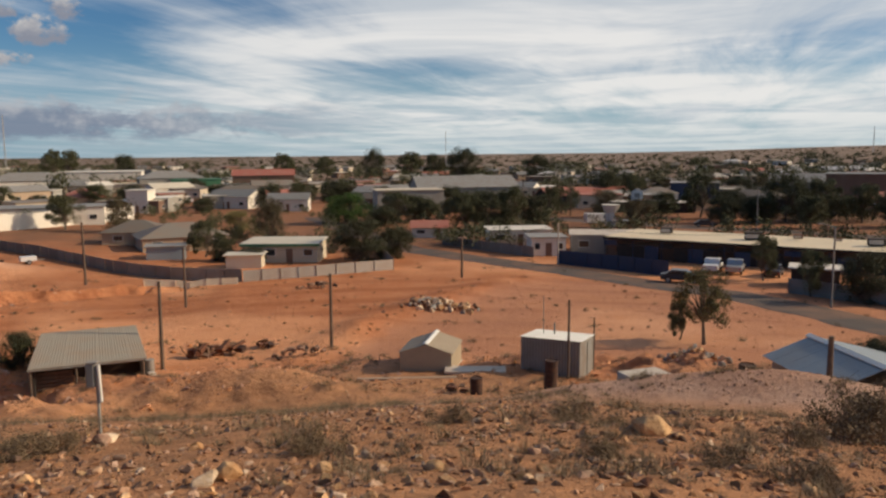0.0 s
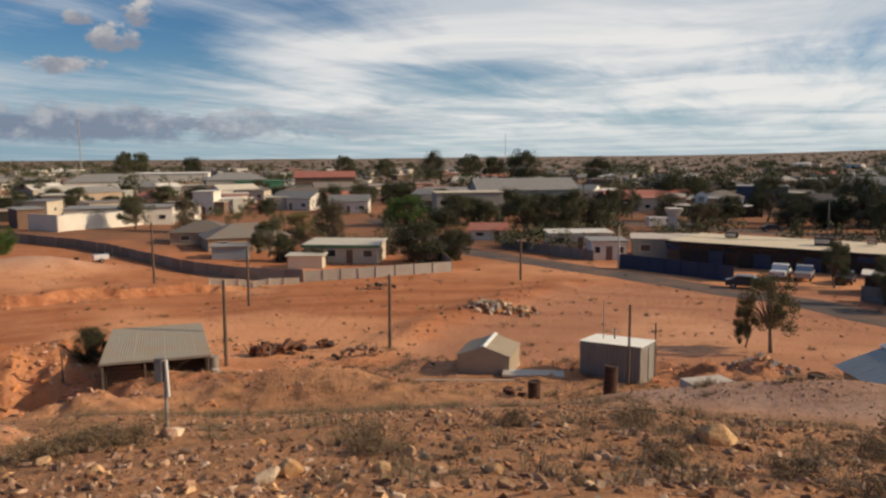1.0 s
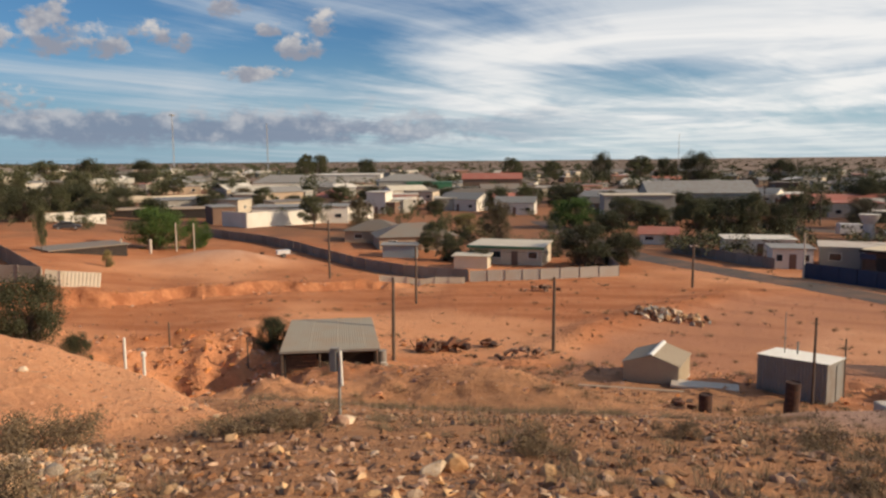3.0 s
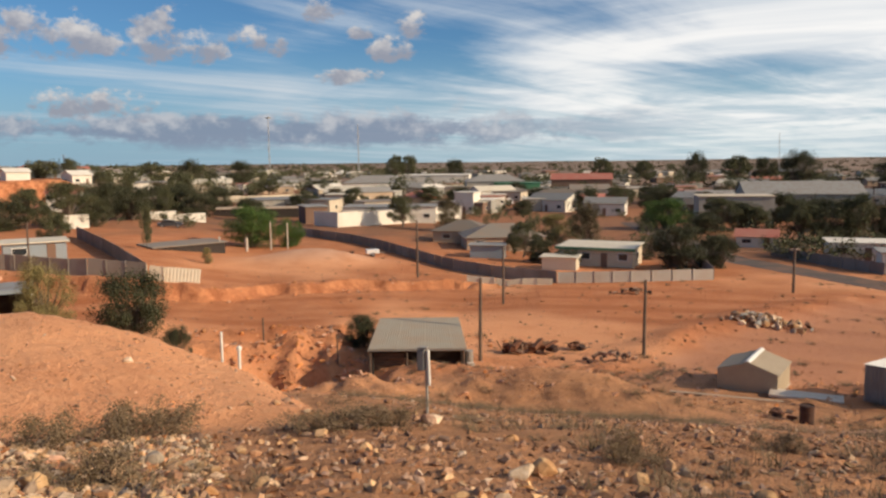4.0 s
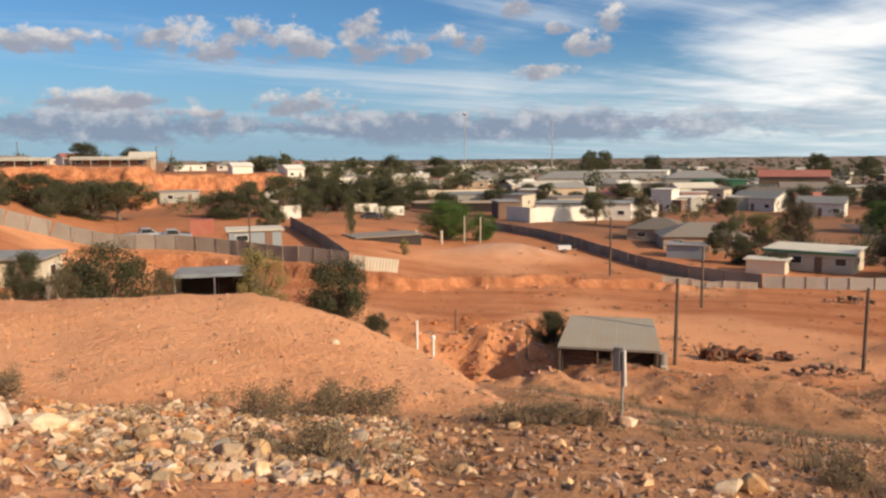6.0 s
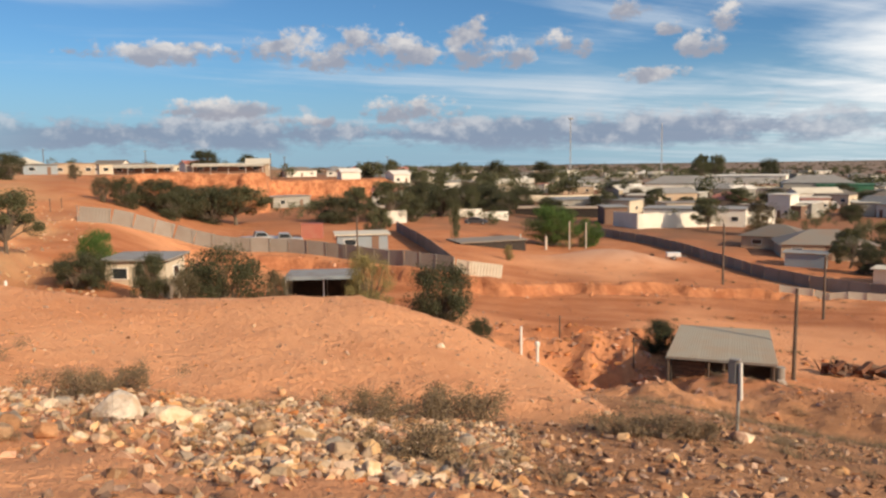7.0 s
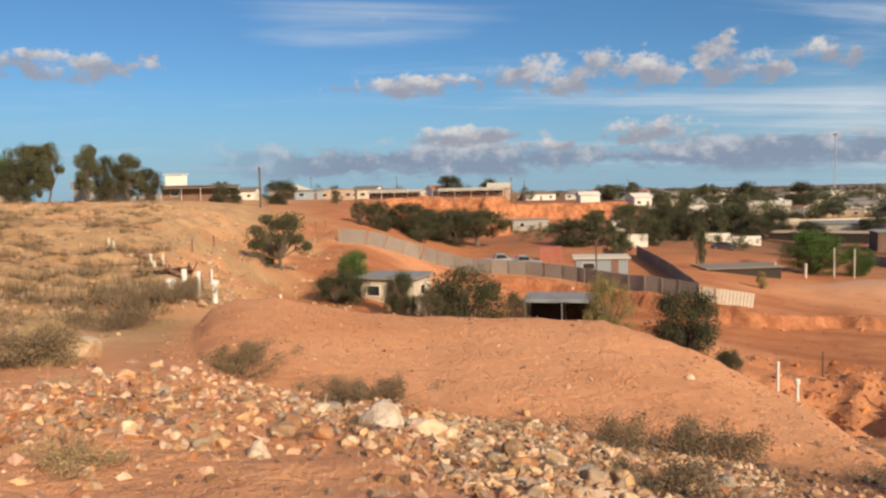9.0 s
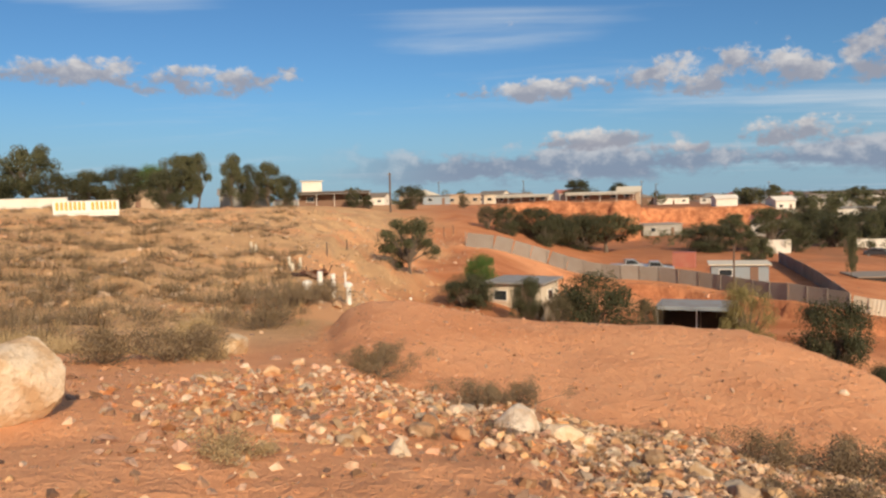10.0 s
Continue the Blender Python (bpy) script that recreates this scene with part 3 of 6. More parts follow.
M_tyre = worn("black rubber", (0.02, 0.02, 0.02), (0.07, 0.05, 0.04), 0.4, 6.0, 0.8)
M_rim = worn("steel rim", (0.4, 0.4, 0.4), (0.2, 0.17, 0.15), 0.4, 6.0, 0.4, 0.8)
M_car_white = worn("white car paint", (0.75, 0.75, 0.74), (0.6, 0.5, 0.42), 0.25, 1.5, 0.3, 0, 40, 0)
M_car_dark = worn("dark car paint", (0.04, 0.045, 0.055), (0.12, 0.09, 0.08), 0.3, 1.5, 0.3, 0, 40, 0)
M_car_silver = worn("silver car paint", (0.45, 0.46, 0.47), (0.4, 0.33, 0.28), 0.3, 1.5, 0.3, 0.4, 40, 0)
M_yellow = worn("yellow sign paint", (0.7, 0.45, 0.06), (0.5, 0.35, 0.15), 0.3, 3.0, 0.6)
M_wire = worn("black cable", (0.03, 0.03, 0.03), (0.05, 0.05, 0.05), 0.2, 3.0, 0.6, relief=0)
M_oldroof = worn("dull brown-grey roof sheet", (0.2, 0.175, 0.145), (0.24, 0.15, 0.1), 0.7, 0.3, 0.75, vary=0.25)
M_mast = worn("pale galvanised mast steel", (0.5, 0.5, 0.5), (0.42, 0.38, 0.36), 0.4, 0.2, 0.6, relief=0)
M_motelroof = worn("cream motel roof paint", (0.74, 0.62, 0.43), (0.6, 0.46, 0.3), 0.3, 0.3, 0.7)
M_lamp = worn("clear lamp lens", (0.7, 0.7, 0.68), (0.5, 0.45, 0.4), 0.2, 3.0, 0.2, relief=0)
M_red = worn("red tail lens", (0.4, 0.02, 0.015), (0.2, 0.02, 0.02), 0.2, 3.0, 0.3, relief=0)


def glass_material():
    m, t, shader = material("dark window glass")
    shader.inputs["Base Color"].default_value = (0.03, 0.035, 0.04, 1)
    shader.inputs["Roughness"].default_value = 0.08
    shader.inputs["Specular IOR Level"].default_value = 0.6
    return m


M_glass = glass_material()


def leaf_material(name, color, other, dry=0.1):
    m, t, shader = material(name)
    g = t.nodes.new("ShaderNodeNewGeometry")
    c = mix_color(t, g.outputs["Random Per Island"], color, other)
    c = mix_color(t, ramp(t, noise_node(t, g.outputs["Position"], 0.9, 3), 0.45, 0.7, 0, dry * 3), c, (0.16, 0.11, 0.05))
    t.links.new(c, shader.inputs["Base Color"])
    shader.inputs["Roughness"].default_value = 0.7
    shader.inputs["Specular IOR Level"].default_value = 0.2
    return m


M_leaf_dark = leaf_material("dark mulga leaves", (0.038, 0.045, 0.023), (0.085, 0.085, 0.045), 0.03)
M_leaf_gum = leaf_material("olive gum leaves", (0.06, 0.072, 0.034), (0.13, 0.125, 0.065), 0.05)
M_leaf_green = leaf_material("fresh green leaves", (0.05, 0.1, 0.022), (0.1, 0.16, 0.04), 0.03)
M_leaf_grey = leaf_material("grey-brown saltbush leaves", (0.08, 0.07, 0.042), (0.14, 0.115, 0.068))
M_leaf_pale = leaf_material("pale yellow-green twigs", (0.2, 0.17, 0.06), (0.3, 0.25, 0.11))
M_leaf_olive = leaf_material("olive-yellow gum leaves", (0.1, 0.095, 0.042), (0.18, 0.16, 0.075), 0.05)
M_scrub = leaf_material("grey-brown dry scrub", (0.14, 0.102, 0.062), (0.26, 0.185, 0.11))
M_twig = leaf_material("dry straw twigs", (0.34, 0.23, 0.115), (0.5, 0.37, 0.2))
M_bark = worn("grey-brown bark", (0.13, 0.1, 0.075), (0.22, 0.17, 0.13), 0.6, 3.0, 0.9)


# ---- plants ----
def leaf_cloud(rng, centres, radii, count, size, droop=0.3):
    """Many small leaf sprays round clump centres; every spray is a bent pair of triangles of its own."""
    n = len(centres)
    pick = rng.integers(0, n, count)
    d = rng.normal(size=(count, 3))
    d /= np.linalg.norm(d, axis=1)[:, None]
    r = rng.random(count) ** 0.45
    p = centres[pick] + d * (r * radii[pick])[:, None]
    u = rng.normal(size=(count, 3))
    u[:, 2] -= droop
    u /= np.linalg.norm(u, axis=1)[:, None]
    v = np.cross(u, rng.normal(size=(count, 3)))
    v /= np.linalg.norm(v, axis=1)[:, None]
    s = size * (0.6 + 0.8 * rng.random(count))[:, None]
    a, b, c, e = p - u * s, p + v * s * 0.55, p + u * s, p - v * s * 0.55
    verts = np.stack([a, b, c, e], 1).reshape(-1, 3)
    faces = np.arange(count * 4).reshape(-1, 4)
    return verts, faces


def mesh_part(name, verts, faces, mat, parent=None):
    verts, faces = np.asarray(verts, np.float32), np.asarray(faces, np.int32)
    me = bpy.data.meshes.new(name)
    me.vertices.add(len(verts))
    me.vertices.foreach_set("co", verts.ravel())
    me.loops.add(faces.size)
    me.loops.foreach_set("vertex_index", faces.ravel())
    me.polygons.add(len(faces))
    me.polygons.foreach_set("loop_start", np.arange(len(faces), dtype=np.int32) * faces.shape[1])
    me.polygons.foreach_set("use_smooth", np.zeros(len(faces), bool))
    me.update(calc_edges=True)
    me.materials.append(mat)
    ob = new(name, me)
    ob.parent = parent
    return ob


def tree_model(seed, mat, clumps, leaves, leaf, crown_low=0.3, spread=1.0, lean=0.0, flat=0.8, stems=1, gap=0.30):
    """A tree ten units high and ten wide: trunks that fork into limbs, and a crown of leaf clumps with gaps."""
    rng = np.random.default_rng(seed)
    ob = thing("tree", (0, 0, -500))
    wood = bmesh.new()
    centres, radii = [], []
    for k in range(clumps):
        a = rng.random() * 2 * math.pi
        z = crown_low + (0.96 - crown_low) * (rng.random() ** 0.8)
        girth = math.sin(math.pi * min(0.98, 0.12 + 0.8 * (z - crown_low) / (1 - crown_low))) ** 0.6
        r = 4.3 * spread * girth * math.sqrt(rng.random())
        centres.append((r * math.cos(a) + lean * z * 4, r * math.sin(a), z * 10 - 0.6))
        radii.append((0.8 + 1.1 * rng.random()) * (0.75 + gap))
    centres, radii = np.array(centres), np.array(radii)
    for s in range(stems):
        base = Vector(((s - (stems - 1) / 2) * 0.6, 0, 0))
        fork = Vector((base.x * 2 + lean * 2.0, rng.normal() * 0.4, 10 * crown_low * 0.9 + 0.4))
        add_tube(wood, base - Vector((0, 0, 0.6)), fork, 0.34 / math.sqrt(stems), 0.2, 7)
        for k in range(s, clumps, stems):
            c = Vector(centres[k])
            mid = fork.lerp(c, 0.5) + Vector((0, 0, 0.35))
            add_tube(wood, fork, mid, 0.15, 0.09, 5)
            add_tube(wood, mid, c, 0.09, 0.03, 4)
    part("trunk", wood, M_bark, ob)
    mesh_part("crown", *leaf_cloud(rng, centres, radii, leaves, leaf), mat, ob)
    return ob


TREES = {
    "mulga": [tree_model(s, M_leaf_dark, 52, 19000, 0.125, 0.02, 1.02, stems=3, gap=0.36) for s in (1, 2, 3)],
    "gum": [tree_model(s, M_leaf_gum, 30, 13000, 0.13, 0.2, 0.98, gap=0.16) for s in (4, 5, 6)],
    "pepper": [tree_model(s, M_leaf_green, 46, 19000, 0.125, 0.0, 1.05, stems=2, gap=0.5) for s in (7, 8)],
    "grey": [tree_model(s, M_leaf_grey, 38, 14000, 0.12, 0.0, 0.95, stems=3) for s in (9, 10)],
    "wispy": [tree_model(s, M_leaf_pale, 44, 24000, 0.1, 0.02, 1.0, stems=3, gap=0.45) for s in (11, 12)],
    "slender": [tree_model(13, M_leaf_olive, 24, 9500, 0.12, 0.3, 0.95, lean=0.2, gap=0.12)],
}
LOOKS = {
    "mulga": "dense dark olive tree with several short stems on red dirt",
    "gum": "open olive gum tree with clumped leaves and bare limbs",
    "pepper": "bushy bright green tree reaching down to the ground",
    "grey": "grey-brown saltbush tree with fine dry leaves",
    "wispy": "wispy pale yellow-green shrub tree with thin stems",
    "slender": "slender leaning gum tree with a thin open crown",
}


def tree(kind, az, rho, width, height, seed=0, sink=0.0):
    x, y, z = spot(az, rho)
    m = pose(x, y, z - sink, 0, 0, (seed * 77 + az * 31) % 360) @ Matrix.Diagonal((width / 9.5, width / 9.5, height / 10.0, 1))
    models = TREES[kind]
    return tagged(copy_thing(models[seed % len(models)], m), LOOKS[kind], "tree", "trees of the town")


# ---- buildings ----
def window(parent, x, y, z, w, h, turn=0.0):
    """A framed pane set on a wall that looks along -y after the turn."""
    m = pose(x, y, z, 0, 0, turn)
    bm = bmesh.new()
    for c, s in (((0, 0, h / 2), (w + 0.1, 0.1, 0.07)), ((0, 0, -h / 2), (w + 0.16, 0.16, 0.07)), ((-w / 2, 0, 0), (0.07, 0.1, h)), ((w / 2, 0, 0), (0.07, 0.1, h))):
        add_box(bm, c, s)
    f = part("window", bm, M_pipe, parent)
    f.matrix_local = m
    part("pane", box((0, 0.02, 0), (w - 0.04, 0.03, h - 0.04)), M_glass, f)
    return f


def house(az, rho, w, d, h, turn=0.0, wall=None, roof=None, style="gable", windows=3, label="", name="house", verandah=False, rise=0.0, group="houses of the town"):
    """A small outback house: walls, roof, windows, door. turn is counted from squarely facing the lookout."""
    x, y, z = spot(az, rho)
    wall, roof = wall or M_cream, roof or M_zinc
    ob = thing(name, (x, y, z + rise), az + turn, label or "low single-storey house with painted walls and a sheet roof", name, group)
    if style == "gable":
        bm = prism([(-d / 2, -1.0), (d / 2, -1.0), (d / 2, h), (0, h + d * 0.2), (-d / 2, h)], w)
        wl = part("wall", bm, wall, ob)
        wl.matrix_local = pose(0, 0, 0, 0, 0, 90)
        for s in (-1, 1):
            e = d / 2 + 0.45
            drop = 0.2 * d * e / (d / 2)
            top = h + d * 0.2 + 0.06
            bm = bmesh.new()
            quad = [(-w / 2 - 0.4, 0, top), (w / 2 + 0.4, 0, top), (w / 2 + 0.4, s * e, top - drop), (-w / 2 - 0.4, s * e, top - drop)]
            lo = [bm.verts.new(v) for v in quad]
            hi = [bm.verts.new((v[0], v[1], v[2] + 0.08)) for v in quad]
            for k in range(4):
                bm.faces.new((lo[k], lo[(k + 1) % 4], hi[(k + 1) % 4], hi[k]))
            bm.faces.new(lo[::-1])
            bm.faces.new(hi)
            bmesh.ops.recalc_face_normals(bm, faces=bm.faces)
            part("roof", bm, roof, ob)
    elif style == "hip":
        part("wall", box((0, 0, (h - 1) / 2), (w, d, h + 1)), wall, ob)
        bm = bmesh.new()
        e, r = 0.5, d * 0.22
        lo = [bm.verts.new((sx * (w / 2 + e), sy * (d / 2 + e), h)) for sx, sy in ((-1, -1), (1, -1), (1, 1), (-1, 1))]
        a, b = bm.verts.new((-max(0.3, w / 2 - d / 2), 0, h + r)), bm.verts.new((max(0.3, w / 2 - d / 2), 0, h + r))
        for q in ((lo[0], lo[1], b, a), (lo[1], lo[2], b), (lo[2], lo[3], a, b), (lo[3], lo[0], a), lo[::-1]):
            bm.faces.new(q)
        bmesh.ops.recalc_face_normals(bm, faces=bm.faces)
        part("roof", bm, roof, ob)
    else:
        part("wall", box((0, 0, (h - 1) / 2), (w, d, h + 1)), wall, ob)
        bm = box((0, 0, 0), (w + 0.7, d + 0.7, 0.16), 0, 0.03)
        rf = part("roof", bm, roof, ob)
        rf.matrix_local = pose(0, 0, h + 0.1, 2.0 if style == "skillion" else 0.6, 0, 0)
    for k in range(windows):
        wx = (k + 0.5) / windows * w - w / 2
        if k == windows // 2:
            dr = part("door", box((wx, -d / 2 - 0.02, 1.0), (0.9, 0.08, 2.0), 0, 0.01), M_brown, ob)
        else:
            window(ob, wx, -d / 2 - 0.03, min(1.5, h * 0.58), min(1.5, w / windows * 0.5), min(1.0, h * 0.36))
    if windows and d > 3:
        window(ob, w / 2 + 0.03, 0, min(1.5, h * 0.58), 1.1, min(0.9, h * 0.34), 90)
    if verandah:
        rf = part("verandah_roof", box((0, 0, 0), (w + 0.4, 2.4, 0.08)), roof, ob)
        rf.matrix_local = pose(0, -d / 2 - 1.15, h - 0.35, 5, 0, 0)
        post = None
        for k in range(5):
            px = -w / 2 + 0.1 + k * (w - 0.2) / 4
            if post is None:
                post = part("verandah_post", tube((0, 0, -0.5), (0, 0, h - 0.4), 0.05), M_pipe, ob)
                post.matrix_local = pose(px, -d / 2 - 2.2, 0)
            else:
                share("verandah_post", post, ob, pose(px, -d / 2 - 2.2, 0))
    return ob


def fence(points, height, name, label, mat, panel=2.4, post_mat=None, lift=0.0):
    """A fence of sheets along bearings and distances; every sheet and post is a part."""
    x0, y0, z0 = spot(*points[0])
    ob = thing(name, (x0, y0, z0), 0, label, "fence", "fences")
    cell = part("panel", corrugated(((-0.5, 0, 0), (0.5, 0, 0), (0.5, 0, 1), (-0.5, 0, 1)), 0.1, 0.02), mat, ob)
    post = part("post", box((0, 0, 0.5), (0.09, 0.09, 1)), post_mat or mat, ob)
    first = True
    for (a0, r0), (a1, r1) in zip(points, points[1:]):
        p, q = Vector(polar(a0, r0)), Vector(polar(a1, r1))
        n = max(1, round((q - p).length / panel))
        for k in range(n):
            a, b = p.lerp(q, k / n), p.lerp(q, (k + 1) / n)
            za, zb = ground_z(*a), ground_z(*b)
            mid = (a + b) / 2
            turn = math.degrees(math.atan2(b.y - a.y, b.x - a.x))
            m = pose(mid.x - x0, mid.y - y0, (za + zb) / 2 - z0 - 0.1 + lift, 0, -math.degrees(math.atan2(zb - za, (b - a).length)), turn)
            m = m @ pose(0, 0, 0, random.uniform(-1.2, 1.2)) @ Matrix.Diagonal(((b - a).length - 0.02, 1, height + 0.1 + random.uniform(-0.03, 0.03), 1))
            mp = pose(a.x - x0, a.y - y0, za - z0 - 0.3 + lift, 0, 0, turn) @ pose(0, -0.06, 0) @ Matrix.Diagonal((1, 1, height + 0.34, 1))
            if first:
                cell.matrix_local, post.matrix_local, first = m, mp, False
            else:
                share("panel", cell, ob, m)
                share("post", post, ob, mp)
    return ob


def block_wall(points, height, label, mat, thick=0.2):
    """A masonry wall in straight lengths with a coping."""
    x0, y0, z0 = spot(*points[0])
    ob = thing("garden_wall", (x0, y0, z0), 0, label, "wall", "boundary walls")
    for (a0, r0), (a1, r1) in zip(points, points[1:]):
        p, q = Vector(polar(a0, r0)), Vector(polar(a1, r1))
        n = max(1, round((q - p).length / 6))
        for k in range(n):
            a, b = p.lerp(q, k / n), p.lerp(q, (k + 1) / n)
            za, zb = ground_z(*a), ground_z(*b)
            mid, turn, run = (a + b) / 2, math.degrees(math.atan2(b.y - a.y, b.x - a.x)), (b - a).length
            low = min(za, zb) - z0
            part("wall_length", box((mid.x - x0, mid.y - y0, low + height / 2 - 0.3), (run - 0.01, thick, height + 0.6), turn, 0.01), mat, ob)
            part("coping", box((mid.x - x0, mid.y - y0, low + height + 0.04), (run - 0.02, thick + 0.08, 0.08), turn, 0.015), mat, ob)
    return ob


# ---- the slope: poles, sheds, drums ----
def pole(az, rho, height, arm=0.0, radius=0.11, label="thin dark timber power pole standing on red dirt", turn=0.0, mat=None, name="power_pole"):
    x, y, z = spot(az, rho)
    ob = thing(name, (x, y, z - 0.3), turn, label, "pole", "poles")
    part("pole", tube((0, 0, 0), (random.uniform(-0.06, 0.06), 0, height + 0.3), radius, radius * 0.75, 10), mat or M_wood, ob)
    if arm:
        part("crossarm", box((0, 0, height - 0.05), (arm, 0.09, 0.1), 0, 0.01), M_wood, ob)
        pin = None
        for k in (-0.42, -0.15, 0.15, 0.42):
            if pin is None:
                pin = part("insulator", tube((0, 0, 0), (0, 0, 0.14), 0.04, 0.025, 6), M_pipe, ob)
                pin.matrix_local = pose(k * arm, 0, height)
            else:
                share("insulator", pin, ob, pose(k * arm, 0, height))
    return ob


pole(20.68, 47.6, 5.3, 0, 0.12)
pole(8.53, 51.7, 5.1, 0, 0.12)
pole(-1.42, 89.6, 4.95, 0.9, 0.15, turn=20)
pole(25.33, 91.2, 6.9, 0, 0.14)
pole(18.89, 76.1, 5.7, 0, 0.13)
pole(-27.41, 31.5, 3.1, 0, 0.13, "short thick dark timber post on the slope")
pole(-9.45, 40.3, 4.3, 0, 0.075, "thin dark steel pole beside the tin shed")
pole(-7.62, 42.9, 4.2, 0, 0.025, "thin leaning radio aerial behind the tin shed", mat=M_zinc, name="aerial")
pole(-8.62, 102.5, 5.5, 0, 0.12, "pale concrete lamp pole beside the motel", mat=M_concrete, name="lamp_pole")
pole(51.94, 90.5, 5.3, 0, 0.12)
pole(76.5, 136.8, 7.1, 0.8, 0.2, turn=60)


def lamp_pole(az, rho, height):
    ob = pole(az, rho, height, 0, 0.1, "grey street lamp pole with a curved arm", mat=M_zinc_dark, name="street_lamp")
    part("arm", tube((0, 0, height + 0.2), (-1.1, 0, height + 0.55), 0.05, 0.04), M_zinc_dark, ob)
    part("lamp_head", box((-1.3, 0, height + 0.56), (0.55, 0.22, 0.12), 0, 0.03), M_zinc, ob)


lamp_pole(-27.27, 75.8, 7.3)
lamp_pole(-22.4, 150, 8.0)


def wire(a, b, sag, radius=0.012):
    """A hanging cable between two poles' tops; a and b are bearing, distance and height over the ground."""
    p, q = Vector(spot(a[0], a[1])) + Vector((0, 0, a[2])), Vector(spot(b[0], b[1])) + Vector((0, 0, b[2]))
    bm = bmesh.new()
    last, n = None, 14
    for k in range(n + 1):
        f = k / n
        c = p.lerp(q, f) - Vector((0, 0, 4 * sag * f * (1 - f)))
        ring = [bm.verts.new(c + Vector((0, radius * math.cos(t), radius * math.sin(t)))) for t in (0, 2.1, 4.2)]
        if last:
            for i in range(3):
                bm.faces.new((last[i], last[(i + 1) % 3], ring[(i + 1) % 3], ring[i]))
        last = ring
    return tagged(part("power_cable", bm, M_wire), "thin black power cable hanging between two poles", "cable", "power cables")


wire((-1.42, 89.6, 4.95), (18.89, 76.1, 5.6), 0.7, 0.018)
wire((-1.42, 89.6, 4.95), (-8.62, 102.5, 5.4), 0.5, 0.02)
wire((-8.62, 102.5, 5.4), (-27.27, 75.8, 7.0), 0.9, 0.018)


def beige_shed(az, rho, turn):
    """Beige garden shed with a gable roof and a pale ridge cap."""
    x, y, z = spot(az, rho)
    ob = thing("garden_shed", (x, y, z), turn, "beige sheet-metal garden shed with a gable roof and pale ridge", "shed")
    w, d, h, r = 3.0, 3.3, 1.2, 0.48  # gable width along x, length along y
    for s in (-1, 1):
        outline = [(-w / 2, 0), (w / 2, 0), (w / 2, h), (0, h + r), (-w / 2, h)]
        g = part("gable_wall", prism(outline, 0.05), M_shed, ob)
        g.matrix_local = pose(0, s * d / 2, 0)
        sd = part("side_wall", corrugated(((s * w / 2, -d / 2 + 0.03, -0.2), (s * w / 2, d / 2 - 0.03, -0.2), (s * w / 2, d / 2 - 0.03, h), (s * w / 2, -d / 2 + 0.03, h)), 0.2, 0.012), M_shed, ob)
        e = w / 2 + 0.08
        part("roof", corrugated(((0, -d / 2 - 0.06, h + r + 0.04), (0, d / 2 + 0.06, h + r + 0.04), (s * e, d / 2 + 0.06, h - 0.0), (s * e, -d / 2 - 0.06, h - 0.0)), 0.2, 0.014), M_shed, ob)
    part("ridge_cap", prism([(-0.16, -0.05), (0, 0.03), (0.16, -0.05), (0.16, -0.02), (0, 0.06), (-0.16, -0.02)], d + 0.2), M_pipe, ob, "pale ridge capping").matrix_local = pose(0, 0, h + r + 0.08)
    part("foundation", box((0, 0, -0.35), (w + 0.1, d + 0.1, 0.72)), M_concrete, ob)
    return ob


beige_shed(0.95, 43.9, -11)


def tin_shed(az, rho, turn):
    """Grey tin shed with a near-flat white roof."""
    x, y, z = spot(az, rho)
    ob = thing("tin_shed", (x, y, z), turn, "grey corrugated tin shed with a pale flat roof", "shed")
    w, d, h = 3.35, 2.9, 2.05
    c = [(-w / 2, -d / 2), (w / 2, -d / 2), (w / 2, d / 2), (-w / 2, d / 2)]
    tops = (h + 0.12, h + 0.12, h - 0.13, h - 0.13)
    for k in range(4):
        (ax, ay), (bx, by) = c[k], c[(k + 1) % 4]
        za, zb = tops[k], tops[(k + 1) % 4]
        # the front wall's shade is put into its colour with the darker sheet
        part("wall", corrugated(((ax, ay, -0.4), (bx, by, -0.4), (bx, by, zb), (ax, ay, za)), 0.16, 0.02), M_zinc_dark if k == 0 else M_zinc, ob)
    part("roof", corrugated(((-w / 2 - 0.08, -d / 2 - 0.08, h + 0.17), (w / 2 + 0.08, -d / 2 - 0.08, h + 0.17), (w / 2 + 0.08, d / 2 + 0.1, h - 0.08), (-w / 2 - 0.08, d / 2 + 0.1, h - 0.08)), 0.16, 0.015), M_pipe, ob, "pale painted roof sheet")
    part("corner_post", tube((w / 2 + 0.02, d / 2 + 0.1, -0.3), (w / 2 + 0.02, d / 2 + 0.1, h + 0.9), 0.04), M_wood, ob)
    part("vent_pipe", tube((-0.3, 0.4, h), (-0.3, 0.4, h + 0.65), 0.05), M_zinc_dark, ob)
    part("door", box((w / 2 + 0.05, 0.35, 0.95), (0.05, 0.8, 1.85), 0, 0.01), M_zinc_dark, ob)
    part("foundation", box((0, 0, -0.35), (w - 0.1, d - 0.1, 0.66)), M_concrete, ob)
    return ob


tin_shed(-8.65, 42.6, -25)


def slab(az, rho, w, d, turn, h=0.16, label="pale concrete slab lying on the dirt"):
    x, y, z = spot(az, rho)
    bm = box((0, 0, h / 2 - 0.06), (w, d, h), 0, 0.02)
    ob = part("concrete_slab", bm, M_stone if "kerb" in label else M_concrete)
    ob.matrix_world = pose(x, y, z, 0, 0, turn)
    tagged(ob, label, "slab")


